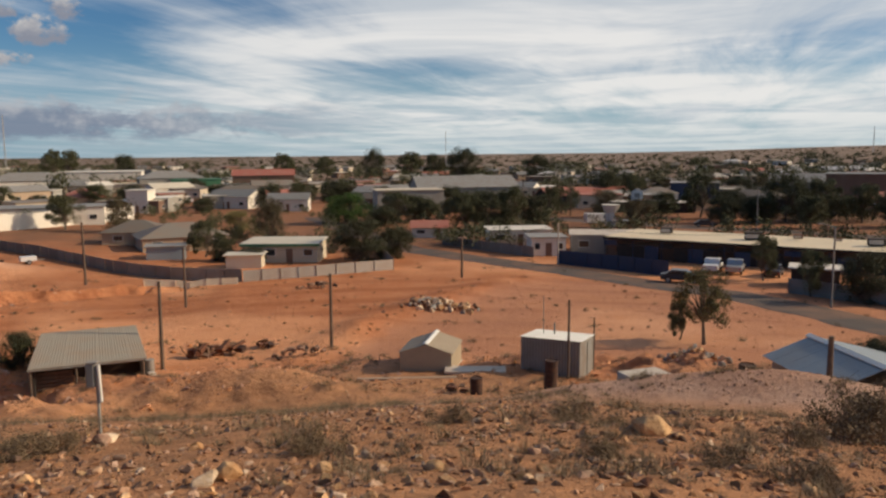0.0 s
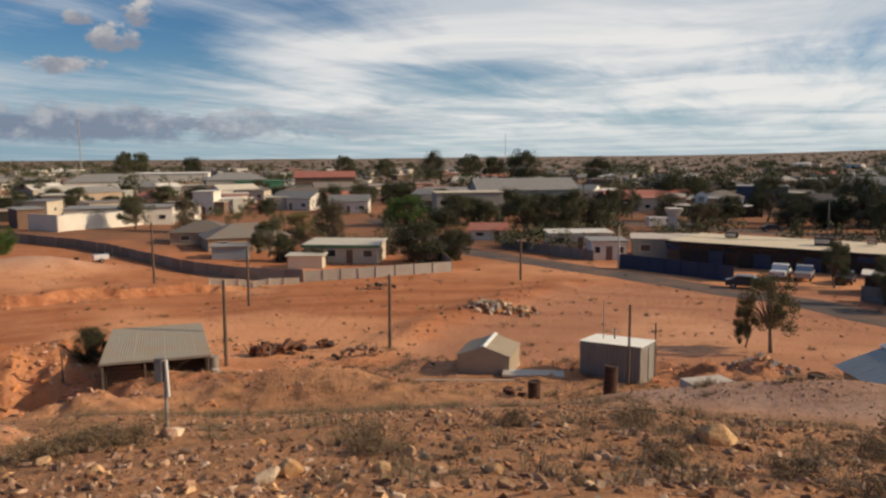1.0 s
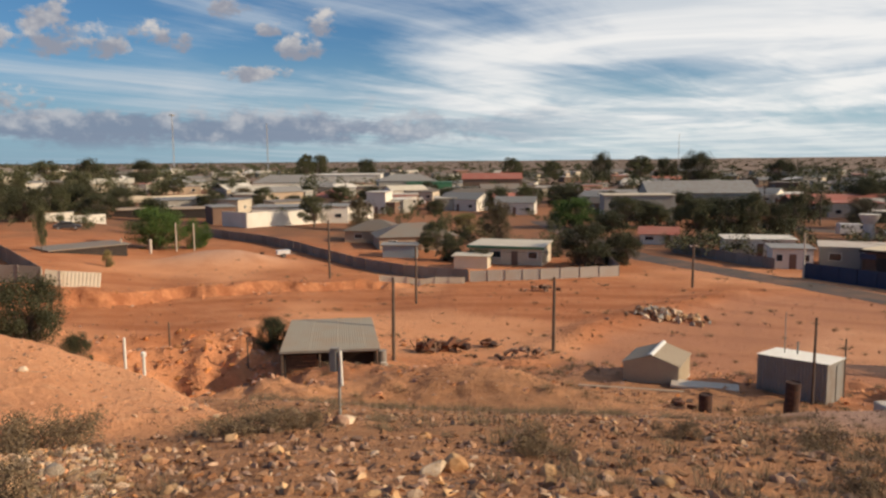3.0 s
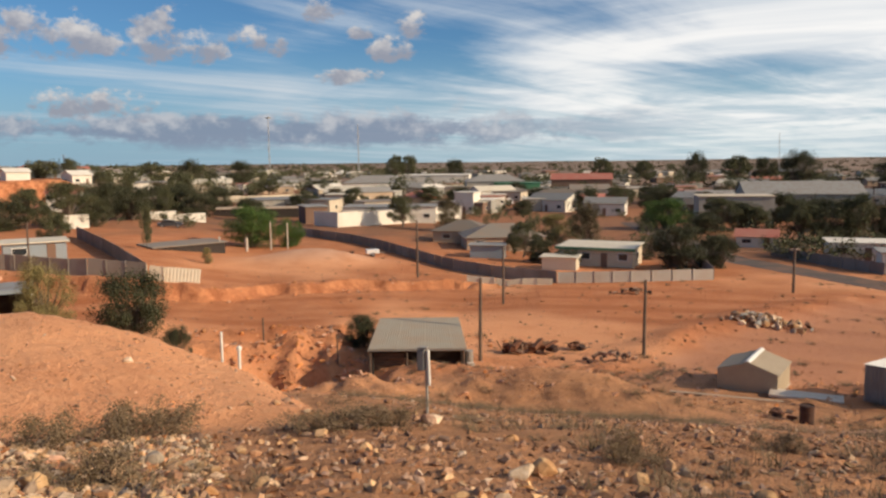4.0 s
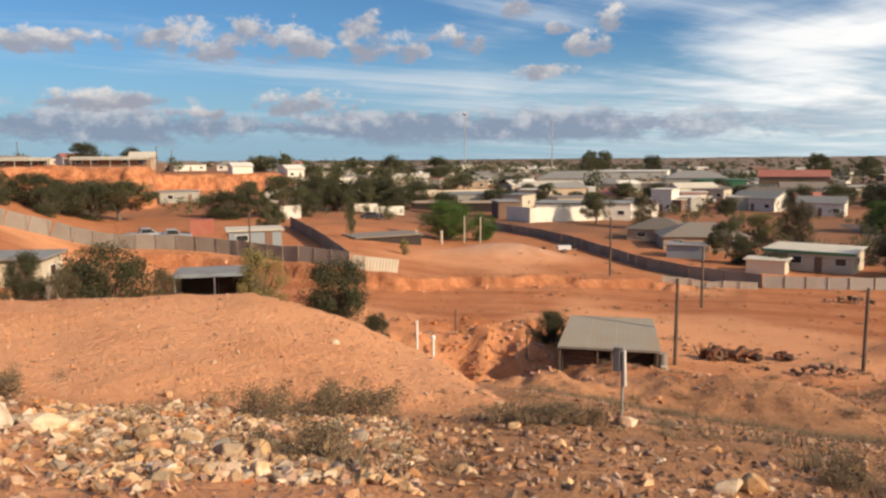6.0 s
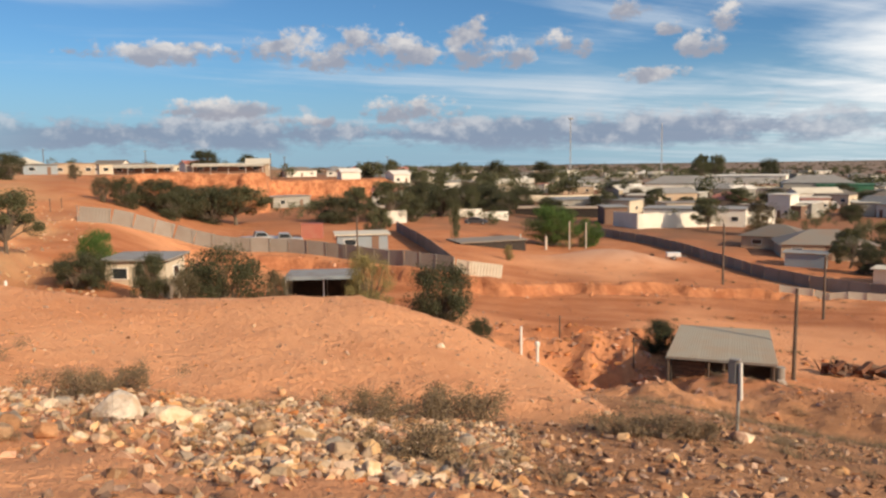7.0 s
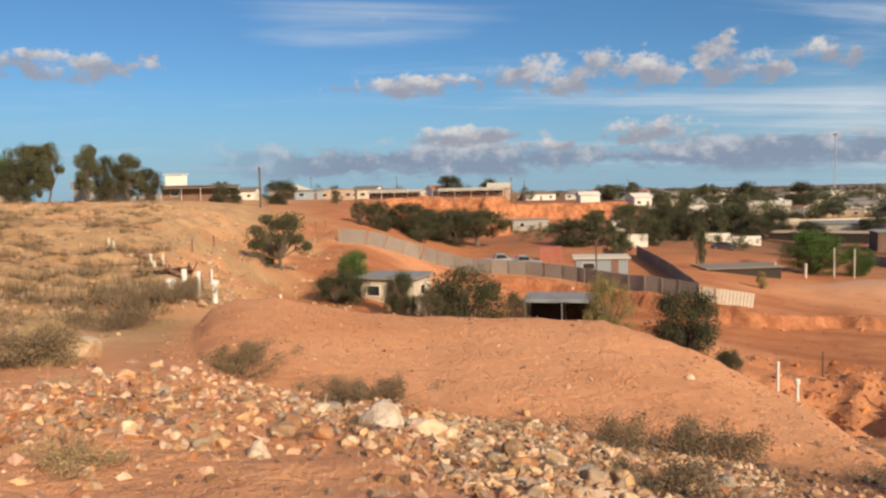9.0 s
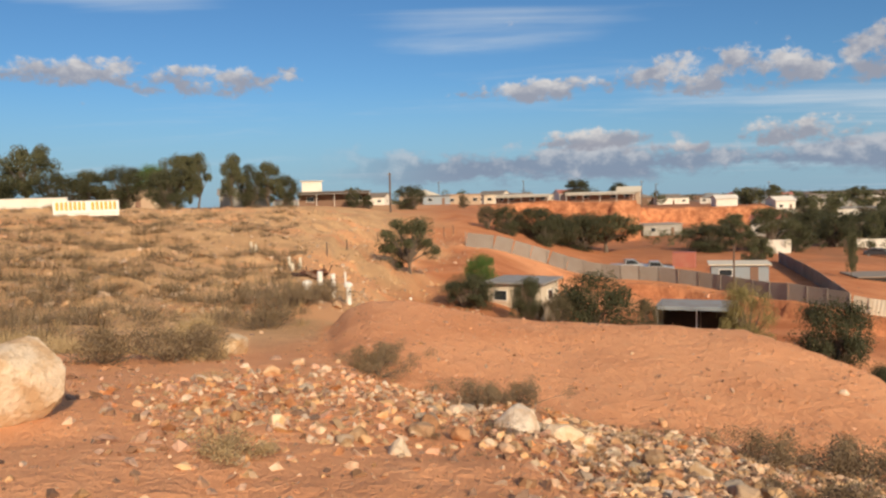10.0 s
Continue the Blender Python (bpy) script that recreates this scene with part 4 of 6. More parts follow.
slab(-2.4, 41.6, 3.4, 1.2, -3)
slab(2.4, 40.3, 6.0, 0.22, 2, 0.1, "narrow pale concrete kerb across the slope")
slab(-15.4, 28.6, 1.7, 1.6, 20, 0.5, "broken pale concrete block half buried in the heap")


def drum(az, rho, stacked=False, mat=None, lean=0.0):
    x, y, z = spot(az, rho)
    ob = thing("oil_drum", (x, y, z - 0.04), random.uniform(0, 90), "two rusty oil drums welded into an upright barrel" if stacked else "dark rusty oil drum standing on the slope", "drum", "oil drums")
    for level in range(2 if stacked else 1):
        bm = bmesh.new()
        z0, r = level * 0.87, 0.29
        rings = [(0, r), (0.02, r + 0.012), (0.05, r), (0.28, r), (0.3, r + 0.014), (0.32, r), (0.56, r), (0.58, r + 0.014), (0.6, r), (0.82, r), (0.85, r + 0.012), (0.87, r), (0.87, r - 0.03), (0.83, r - 0.035)]
        last = None
        for zz, rr in rings:
            ring = [bm.verts.new((rr * math.cos(a * math.pi / 9), rr * math.sin(a * math.pi / 9), z0 + zz)) for a in range(18)]
            if last:
                for k in range(18):
                    bm.faces.new((last[k], last[(k + 1) % 18], ring[(k + 1) % 18], ring[k]))
            else:
                bm.faces.new(ring[::-1])
            last = ring
        bm.faces.new(last)
        b = part("barrel", bm, mat or M_rust, ob)
        b.rotation_euler[0] = radians(lean + (2 if level else 0))
    return ob


drum(-2.48, 35.0, False, M_rust_dark)
drum(-8.14, 33.2, True, M_rust_dark)
drum(-22.12, 28.6, False, M_rust_dark, 2)


def rock_mesh(seed, points=13, squash=0.7):
    """A broken stone: the hull of a few random points, with flat split faces."""
    rng = np.random.default_rng(seed + 900)
    bm = bmesh.new()
    for k in range(points):
        d = rng.normal(size=3)
        d = d / np.linalg.norm(d) * rng.uniform(0.72, 1.08)
        bm.verts.new((d[0], d[1] * 0.85, d[2] * squash))
    hull = bmesh.ops.convex_hull(bm, input=bm.verts)
    loose = [v for v in bm.verts if not v.link_faces]
    bmesh.ops.delete(bm, geom=loose, context="VERTS")
    return bm


def rock_material(name, pale, stain):
    m, t, shader = material(name)
    p = place_of(t)
    a = noise_node(t, p, 3.5, 5, 0.65)
    b = noise_node(t, p, 22.0, 4, 0.6)
    c = mix_color(t, ramp(t, a, 0.42, 0.62), pale, stain)
    c = mix_color(t, ramp(t, b, 0.5, 0.7, 0, 0.5), c, tuple(v * 0.55 for v in stain))
    info = t.nodes.new("ShaderNodeNewGeometry").outputs["Random Per Island"]
    hsv = t.nodes.new("ShaderNodeHueSaturation")
    t.links.new(ramp(t, info, 0, 1, 0.55, 1.2), hsv.inputs["Value"])
    t.links.new(ramp(t, math_node(t, "FRACT", math_node(t, "MULTIPLY", info, 7.3)), 0, 1, 0.75, 1.1), hsv.inputs["Saturation"])
    t.links.new(c, hsv.inputs["Color"])
    t.links.new(hsv.outputs[0], shader.inputs["Base Color"])
    shader.inputs["Roughness"].default_value = 0.9
    shader.inputs["Specular IOR Level"].default_value = 0.2
    bump(t, shader, b, 0.7, 0.03)
    return m


M_rock = rock_material("tan sandstone", (0.62, 0.42, 0.25), (0.48, 0.27, 0.14))
M_rock_red = rock_material("red-brown sandstone", (0.42, 0.24, 0.14), (0.28, 0.14, 0.08))
M_rock_white = rock_material("chalky sandstone", (0.66, 0.52, 0.37), (0.52, 0.34, 0.19))
M_clod = rock_material("orange clay clods", (0.66, 0.32, 0.16), (0.45, 0.2, 0.095))


def chipped(bm, size):
    """Worn edges for a large rock."""
    bmesh.ops.bevel(bm, geom=list(bm.edges), offset=0.07, segments=1, affect="EDGES", profile=0.6)
    return bm


def rock(az, rho, size, seed, mat=None, label="pale broken sandstone rock lying on red dirt", squash=0.7, sink=0.3, name="rock", wide=1.0):
    x, y, z = spot(az, rho)
    ob = part(name, chipped(rock_mesh(seed, 15 if size > 0.25 else 16, squash), size), mat or M_rock)
    ob.data.polygons.foreach_set("use_smooth", [False] * len(ob.data.polygons))
    ob.matrix_world = pose(x, y, z + size * squash * (1 - 2 * sink), random.uniform(-12, 12), random.uniform(-12, 12), random.uniform(0, 360)) @ Matrix.Diagonal((size * wide, size, size, 1))
    return tagged(ob, label, "rock", "rocks on the slope")


# ---- vents, posts and the meter post ----
def vent(az, rho, height, radius=0.06, cap=True, label="white plastic dugout vent pipe with a cap", mat=None, lean=0.0):
    x, y, z = spot(az, rho)
    ob = thing("vent_pipe", (x, y, z - 0.2), az, label, "vent pipe", "dugout vents")
    part("pipe", tube((0, 0, 0), (lean, 0, height + 0.2), radius, None, 12), mat or M_pipe, ob)
    if cap:
        bm = tube((lean, 0, height + 0.17), (lean, 0, height + 0.3), radius * 1.7, None, 12)
        add_tube(bm, (lean, 0, height + 0.3), (lean, 0, height + 0.36), radius * 1.7, radius * 0.5, 12)
        part("cap", bm, mat or M_pipe, ob)
    return ob


vent(39.91, 30.0, 2.55, 0.05, False, "tall white plastic vent pipe")
vent(38.70, 29.0, 1.8, 0.055)
for az, rho, height, radius, cap in ((82.11, 33, 1.1, 0.11, False), (81.16, 34, 1.15, 0.1, False), (83.05, 32, 0.55, 0.12, True), (80.09, 31, 0.75, 0.1, True)):
    vent(az, rho, height, radius, cap, "stout white dugout vent pipe on the hillside")
for az, rho, height in ((86.82, 52.8, 1.0), (86.5, 50.8, 0.75), (84.2, 44, 0.6), (84.0, 42.5, 0.5), (83.4, 47, 0.7)):
    vent(az, rho, height, 0.09, False, "weathered yellowish vent pipe on the hillside", M_pale)
vent(80.2, 42, 0.9, 0.05, False)
vent(75.5, 33, 1.1, 0.05, False)
vent(39.72, 115, 2.3, 0.12, False, "pale timber post by the round bush", M_concrete)
vent(37.83, 119.2, 2.1, 0.2, False, "pale timber post by the round bush", M_concrete)
vent(36.1, 122, 4.4, 0.1, False, "tall pale steel post by the round bush", M_concrete)
vent(34.9, 122, 4.2, 0.1, False, "tall pale steel post by the round bush", M_concrete)
vent(31.5, 47, 1.9, 0.05, False, "thin dark stake by the dug hollow", M_wood)
vent(36.9, 52, 1.9, 0.05, False, "thin dark stake by the dug hollow", M_wood)


for az, rho, height in ((72.6, 105, 2.4), (71.9, 108, 2.0), (71.0, 152, 2.6), (79.9, 64.6, 1.3), (81.4, 57.6, 1.5), (77.6, 80, 1.4)):
    vent(az, rho, height * 0.7, 0.05, False, "weathered dark timber stake on the dry hillside", M_wood)


def meter_post(az, rho):
    x, y, z = spot(az, rho)
    ob = thing("meter_post", (x, y, z - 0.2), az - 20, "thin grey post carrying a weathered metal meter box", "meter post")
    part("post", tube((0.03, 0, 0), (0.03, 0, 1.25), 0.022, None, 10), M_zinc, ob)
    part("meter_box", box((-0.05, 0, 1.12), (0.11, 0.09, 0.33), 0, 0.012), M_zinc_dark, ob)
    part("cover", box((-0.02, -0.005, 1.3), (0.15, 0.11, 0.03), 0, 0.008), M_zinc, ob)
    part("conduit", tube((0.075, -0.02, 0.75), (0.06, -0.02, 1.27), 0.024, None, 10), M_pipe, ob, "white conduit")


meter_post(25.14, 11.2)


# ---- the dugout's awning ----
def awning(az, rho, turn):
    x, y, z = spot(az, rho)
    ob = thing("awning", (x, y, z), turn, "large dusty sheet-metal awning over a dugout entrance", "awning")
    w, zf, zb, d = 5.7, 1.1, 1.66, 6.2
    sheets = 7
    for k in range(sheets):
        a0, a1 = -0.5 + k / sheets, -0.5 + (k + 1) / sheets
        b0, b1 = a0 * 0.9, a1 * 0.9
        part("roof_sheet", corrugated(((a0 * w, 0, zf), (a1 * w + 0.05, 0, zf + 0.006 * (k % 2)), (b1 * w + 0.05, d, zb + 0.006 * (k % 2)), (b0 * w, d, zb)), 0.13, 0.005), M_awning, ob)
    part("fascia", box((0, 0.02, zf - 0.07), (w + 0.05, 0.05, 0.1)), M_zinc, ob)
    post = None
    for px, py in ((-2.75, 0.15), (-0.6, 0.15), (0.2, 0.15), (2.7, 0.15), (-2.6, 3), (2.6, 3)):
        top = zf - 0.05 + py / d * (zb - zf)
        if post is None:
            post = part("post", tube((0, 0, -1.2), (0, 0, top), 0.07, 0.06, 7), M_wood, ob)
            post.matrix_local = pose(px, py, 0)
        else:
            share("post", post, ob, pose(px, py, 0))
    for k in range(5):
        part("wall_plank", box((-1.75, 0.9, -0.28 + k * 0.21), (1.9, 0.05, 0.18), random.uniform(-0.6, 0.6), 0.01), M_plank, ob)
    # dark walls added under the roof to stand for the entrance's deep shade
    part("back_wall", box((0, 1.5, 0.0), (5.3, 0.12, 2.1)), M_dark, ob)
    for side in (-1, 1):
        part("side_wall", box((side * 2.62, 2.4, -0.1), (0.1, 4.2, 2.1)), M_dark, ob)
    part("beam", box((0, 0.12, zf - 0.13), (w - 0.1, 0.09, 0.12)), M_wood, ob)
    part("water_tank", tube((3.05, 0.9, -0.6), (3.05, 0.9, 0.75), 0.26, None, 14), M_zinc, ob)
    part("storage_crate", box((3.1, 0.2, -0.15), (0.4, 0.4, 0.7), 15, 0.02), M_concrete, ob)


awning(25.5, 43.6, 24)


def scrap_heap(az, rho, w, h, seed, label):
    rng = random.Random(seed)
    x, y, z = spot(az, rho)
    ob = thing("scrap_heap", (x, y, z), az, label, "scrap heap", "scrap heaps")
    for k in range(12):
        s = (rng.uniform(0.2, 0.6) * w, rng.uniform(0.15, 0.5), rng.uniform(0.08, 0.4) * h)
        p = part("sheet", box((0, 0, 0), s, 0, 0.01), rng.choice((M_rust, M_rust_dark, M_rust, M_plank)), ob)
        p.matrix_local = pose(rng.uniform(-0.38, 0.38) * w, rng.uniform(-0.4, 0.4), rng.uniform(0.1, 0.75) * h, rng.uniform(-20, 20), rng.uniform(-20, 20), rng.uniform(0, 180))
    for k in range(3):
        a = rng.uniform(-0.4, 0.4) * w
        part("bar", tube((a, 0, 0), (a + rng.uniform(-0.5, 0.5), 0.1, h * 0.8), 0.03), M_rust_dark, ob)


scrap_heap(18.15, 51.2, 1.7, 1.1, 1, "heap of rusty scrap metal and old machinery")
scrap_heap(16.15, 52.2, 2.1, 0.95, 2, "heap of rusty scrap metal and old machinery")
scrap_heap(13.24, 54.0, 1.2, 0.55, 3, "small heap of rusty scrap metal")
scrap_heap(-1.0, 35.8, 0.9, 0.4, 4, "few dark rusty scraps beside an oil drum")


scrap_heap(82.6, 38.5, 1.6, 0.8, 5, "dark rusty sheets lying beside the dugout vents")


def rubble_heap(az, rho, w, d, count, label, mats, size=(0.18, 0.5), seed=0):
    """A heap of broken blocks; every block is a part."""
    rng = random.Random(seed)
    x0, y0, z0 = spot(az, rho)
    ob = thing("rubble_heap", (x0, y0, z0), 0, label, "rubble heap")
    shapes = [part("block", rock_mesh(seed * 10 + k, 14, 0.75), mats[k % len(mats)], ob) for k in range(6)]
    a = radians(az)
    for k in range(count):
        u, v = rng.gauss(0, 0.3) * w, rng.gauss(0, 0.3) * d
        x, y = x0 + u * math.cos(a) - v * math.sin(a), y0 + u * math.sin(a) + v * math.cos(a)
        s = rng.uniform(*size)
        lift = 0.5 * math.exp(-((u / w * 2.6) ** 2 + (v / d * 2.6) ** 2))
        m = pose(x - x0, y - y0, ground_z(x, y) - z0 + s * 0.35 + lift, rng.uniform(-30, 30), rng.uniform(-30, 30), rng.uniform(0, 360)) @ Matrix.Diagonal((s, s * rng.uniform(0.6, 1), s, 1))
        if k < 6:
            shapes[k].matrix_local = m
        else:
            share("block", shapes[k % 6], ob, m)


rubble_heap(0.3, 67.0, 5.2, 3.2, 90, "heap of pale broken concrete blocks beside the dirt road", (M_rock_white, M_rock_red, M_rock, M_grey), (0.18, 0.5), 3)
rubble_heap(10.8, 49.5, 4.5, 1.2, 30, "low row of dark broken stones along the road", (M_rock_red, M_rust_dark, M_rock_red), (0.12, 0.3), 5)
rubble_heap(9.4, 83.0, 3.6, 1.4, 36, "small heap of dark stones beside the dirt road", (M_rock_red, M_rust_dark, M_rock_red), (0.12, 0.35), 6)
rubble_heap(-18.6, 46.5, 3.5, 3.0, 70, "scatter of broken stones under the slender gum", (M_rock_red, M_grey, M_rock), (0.1, 0.35), 7)

# single rocks that stand out on the slope
for az, rho, size, seed, mat, squash in (
    (24.5, 10.7, 0.16, 1, M_rock_white, 0.6), (24.9, 10.5, 0.17, 2, M_rock_red, 0.6), (16.5, 6.3, 0.14, 3, M_rock, 0.8), (18.2, 6.1, 0.15, 4, M_rock_white, 0.8),
    (-15.6, 8.5, 0.27, 5, M_rock, 0.85), (-14.6, 8.7, 0.13, 6, M_rock, 0.7), (9.5, 6.3, 0.10, 7, M_rock, 0.8), (6.0, 7.0, 0.09, 8, M_rock, 0.7),
    (-2.5, 9.5, 0.1, 9, M_rock, 0.7), (-7.0, 7.0, 0.09, 10, M_rock_red, 0.7), (-20.0, 7.6, 0.11, 11, M_rock_red, 0.7), (30.0, 7.5, 0.11, 12, M_rock, 0.7),
    (46.3, 14.6, 0.13, 13, M_rock_white, 0.6), (52.4, 5.9, 0.14, 14, M_rock_white, 0.8), (54.5, 5.7, 0.16, 15, M_rock, 0.8), (50.0, 6.2, 0.13, 16, M_rock_white, 0.75),
    (64.9, 7.1, 0.15, 17, M_rock_white, 0.6), (68.7, 7.2, 0.17, 18, M_rock_white, 0.55), (67.0, 7.4, 0.3, 19, M_rock_white, 0.45), (58.4, 11.3, 0.12, 20, M_rock, 0.7),
    (82.3, 5.6, 0.1, 21, M_rock, 0.6), (76.3, 7.1, 0.11, 22, M_rock_white, 0.6), (60.0, 6.6, 0.16, 23, M_rock, 0.7), (57.0, 6.4, 0.13, 24, M_rock_white, 0.7),
    (47.5, 6.6, 0.14, 25, M_rock, 0.7), (45.0, 7.2, 0.13, 26, M_rock_white, 0.7), (43.0, 7.0, 0.12, 27, M_rock_red, 0.7), (73.0, 8.2, 0.14, 28, M_rock_white, 0.6),
    (86.0, 11.5, 0.11, 29, M_rock_red, 0.6), (84.5, 10.6, 0.13, 30, M_rock, 0.5), (92.5, 6.6, 0.09, 31, M_rock, 0.6), (39.0, 8.0, 0.1, 32, M_rock, 0.7),
):
    rock(az, rho, size, seed, mat, squash=squash)
stone_rng = random.Random(404)
for k in range(120):
    if k < 75:
        az, rho = stone_rng.uniform(43, 88), stone_rng.uniform(5.2, 10.6)
    else:
        az, rho = stone_rng.uniform(-30, 43), stone_rng.uniform(6.0, 15.0)
    mat = stone_rng.choice((M_rock, M_rock_red, M_rock_white)) if k < 75 else stone_rng.choice((M_rock_red, M_rock_red, M_rock))
    rock(az, rho, stone_rng.uniform(0.06, 0.13), 200 + k, mat, {M_rock: "tan broken sandstone rock on the stony slope", M_rock_red: "red-brown broken sandstone rock on the stony slope", M_rock_white: "chalky pale broken rock on the stony slope"}[mat], stone_rng.uniform(0.5, 0.85))
rock(103.5, 6.8, 0.52, 47, M_rock_white, "big pale boulder with a cream top beside the path", 0.85, 0.18, "boulder", 1.0)
rock(88.7, 14.2, 0.36, 42, M_rock_white, "rounded pale boulder at the edge of the dry grass", 0.72, 0.25, "boulder")


rock(69.3, 6.9, 0.3, 61, M_rock_white, "broad pale slab of broken sandstone between smaller stones", 0.5, 0.25)
rock(66.2, 7.0, 0.22, 62, M_rock_white, "chalky pale broken rock on the stony slope", 0.6, 0.25)
rock(52.5, 4.95, 0.1, 63, M_rock_white, "chalky pale broken rock on the stony slope", 0.8, 0.25)

# ---- loose stones and dry scrub over the slope ----
def scatter_stones(name, label, count, seed, mat, az_range, rho_range, size, power=1.4, keep=None):
    """Loose stones as one sheet of many small broken pieces."""
    rng = np.random.default_rng(seed)
    shapes = []
    for k in range(7):
        bm = rock_mesh(seed * 3 + k, 10, 0.72)
        bm.verts.index_update()
        bm.verts.ensure_lookup_table()
        bm.verts.index_update()
        shapes.append((np.array([v.co[:] for v in bm.verts]), np.array([[v.index for v in f.verts] for f in bm.faces])))
        bm.free()
    az = rng.uniform(*az_range, count)
    rho = rho_range[0] + (rho_range[1] - rho_range[0]) * rng.random(count) ** power
    if keep is not None:
        ok = keep(az, rho, rng)
        az, rho = az[ok], rho[ok]
    x, y = polar(az, rho)
    z = H(x, y)
    s = size[0] + (size[1] - size[0]) * rng.random(len(x)) ** 4.8
    verts, faces, start = [], [], 0
    turn = rng.random(len(x)) * 2 * math.pi
    tip = rng.normal(size=(len(x), 2)) * 0.26
    for k, (v, f) in enumerate(shapes):
        pick = np.arange(len(x)) % len(shapes) == k
        c, sn, n = np.cos(turn[pick])[:, None], np.sin(turn[pick])[:, None], int(pick.sum())
        p = v[None] * np.stack([np.ones(n), 0.6 + 0.45 * rng.random(n), 0.5 + 0.6 * rng.random(n)], -1)[:, None, :]
        px, py = p[..., 0] * c - p[..., 1] * sn, p[..., 0] * sn + p[..., 1] * c
        pz = p[..., 2] + px * tip[pick, 0][:, None] + py * tip[pick, 1][:, None]
        p = np.stack([px, py, pz], -1) * s[pick][:, None, None] + np.stack([x[pick], y[pick], z[pick] + 0.12 * s[pick]], -1)[:, None, :]
        verts.append(p.reshape(-1, 3))
        faces.append((f[None] + (np.arange(n) * len(v))[:, None, None] + start).reshape(-1, 3))
        start += n * len(v)
    ob = mesh_part(name, np.concatenate(verts), np.concatenate(faces), mat)
    return tagged(ob, label, "stones", kind="stuff")


def off_bench(az, rho, rng):
    zb, s = bench(az, rho)
    x, y = polar(az, rho)
    sparse = fbm(x, y, 2.6, 3, 48) + 0.5 * fbm(x, y, 9.0, 2, 49) < rng.uniform(-0.9, 0.5, len(az))
    path = (az > 70) & (az < 88) & (rho > 10.6) & (rho < 25)
    sandy = (az > 72) & (rho < 16) & (rng.random(len(az)) < 0.6)
    return ((s < 0.25) & ~sparse & ~path & ~sandy) | (rng.random(len(az)) < 0.12) & (rho < 20) | (rho > 24)


def rubble_band(az, rho, rng):
    """The stony band along the foot of the bench."""
    centre = np.interp(az, (36, 46, 55, 66, 76, 88), (7.0, 7.2, 7.6, 8.2, 8.6, 7.5))
    return np.abs(rho - centre) < np.interp(az, (36, 44, 60, 78, 90), (1.4, 3.0, 3.6, 3.2, 2.6)) * (0.1 + 0.95 * rng.random(len(az)))


scatter_stones("loose_stones", "small red-brown stones strewn over the slope", 26000, 21, M_rock_red, (-34, 108), (3.2, 38), (0.008, 0.08), 1.25, off_bench)
scatter_stones("loose_stones", "small tan sandstone pieces strewn over the slope", 16000, 22, M_rock, (-34, 108), (3.2, 40), (0.008, 0.085), 1.25, off_bench)
scatter_stones("rubble_band", "pale broken stones along the foot of the bench", 900, 23, M_rock_white, (40, 92), (4.4, 11.4), (0.012, 0.11), 1.0, rubble_band)
scatter_stones("rubble_band", "tan broken stones along the foot of the bench", 9000, 24, M_rock, (40, 96), (4.0, 11.4), (0.01, 0.1), 1.0, rubble_band)
scatter_stones("rubble_band", "red-brown broken stones along the foot of the bench", 1800, 27, M_rock_red, (40, 100), (4.0, 11.4), (0.01, 0.1), 1.0, rubble_band)
scatter_stones("fine_stones", "fine brown stones covering the slope", 30000, 29, M_rock_red, (-34, 46), (5.0, 50), (0.012, 0.085), 1.0, off_bench)
scatter_stones("rubble_band", "broken stones crowded where the slope drops to the bench", 4600, 30, M_rock, (41, 66), (4.6, 9.6), (0.01, 0.085), 1.0)
scatter_stones("rubble_band", "pale broken stones crowded where the slope drops to the bench", 800, 33, M_rock_white, (41, 64), (4.6, 9.4), (0.012, 0.11), 1.0)
scatter_stones("bank_stones", "clods and stones along the low banks beside the dirt road", 5200, 34, M_clod, (18, 62), (53, 98), (0.06, 0.42), 1.0, lambda az, rho, rng: (np.abs(rho - np.interp(az, (20, 36, 41, 45, 52.8, 57, 61, 66), (89, 84, 80, 80.3, 89.5, 94, 95.5, 95.5))) < 2.2 * rng.random(len(az)) + 0.3) | ((np.abs(rho - 55) < 2.0) & (az < 48)))
scatter_stones("roadside_stones", "scattered stones and clods on the red flat", 4500, 25, M_rock_red, (-32, 66), (36, 100), (0.04, 0.2), 1.0)
scatter_stones("bench_clods", "small clods on the bare spoil bench", 6000, 26, M_clod, (34, 84), (11.4, 21), (0.006, 0.05), 1.0)
scatter_stones("rubble_band", "orange broken stones along the foot of the bench", 5000, 41, M_clod, (40, 98), (4.0, 11.4), (0.01, 0.1), 1.0, rubble_band)
scatter_stones("clods", "broken red clods on the walls of the dug hollow", 2200, 38, M_clod, (29, 40), (36, 51), (0.04, 0.38), 1.0)
scatter_stones("clods", "broken red clods at the foot of the slope", 1500, 39, M_clod, (-20, 28), (34, 48), (0.03, 0.26), 1.0)
scatter_stones("bank_stones", "dark stones along the low bank beside the dirt road", 700, 40, M_rock_red, (-12, 12), (50, 88), (0.05, 0.34), 1.0, lambda az, rho, rng: np.abs(az - (9 - (rho - 52) * 0.42)) < 3.2 * rng.random(len(az)))
scatter_stones("hill_stones", "pale stones lying on the dry hillside", 10000, 28, M_rock, (70, 110), (22, 110), (0.03, 0.3), 1.0)


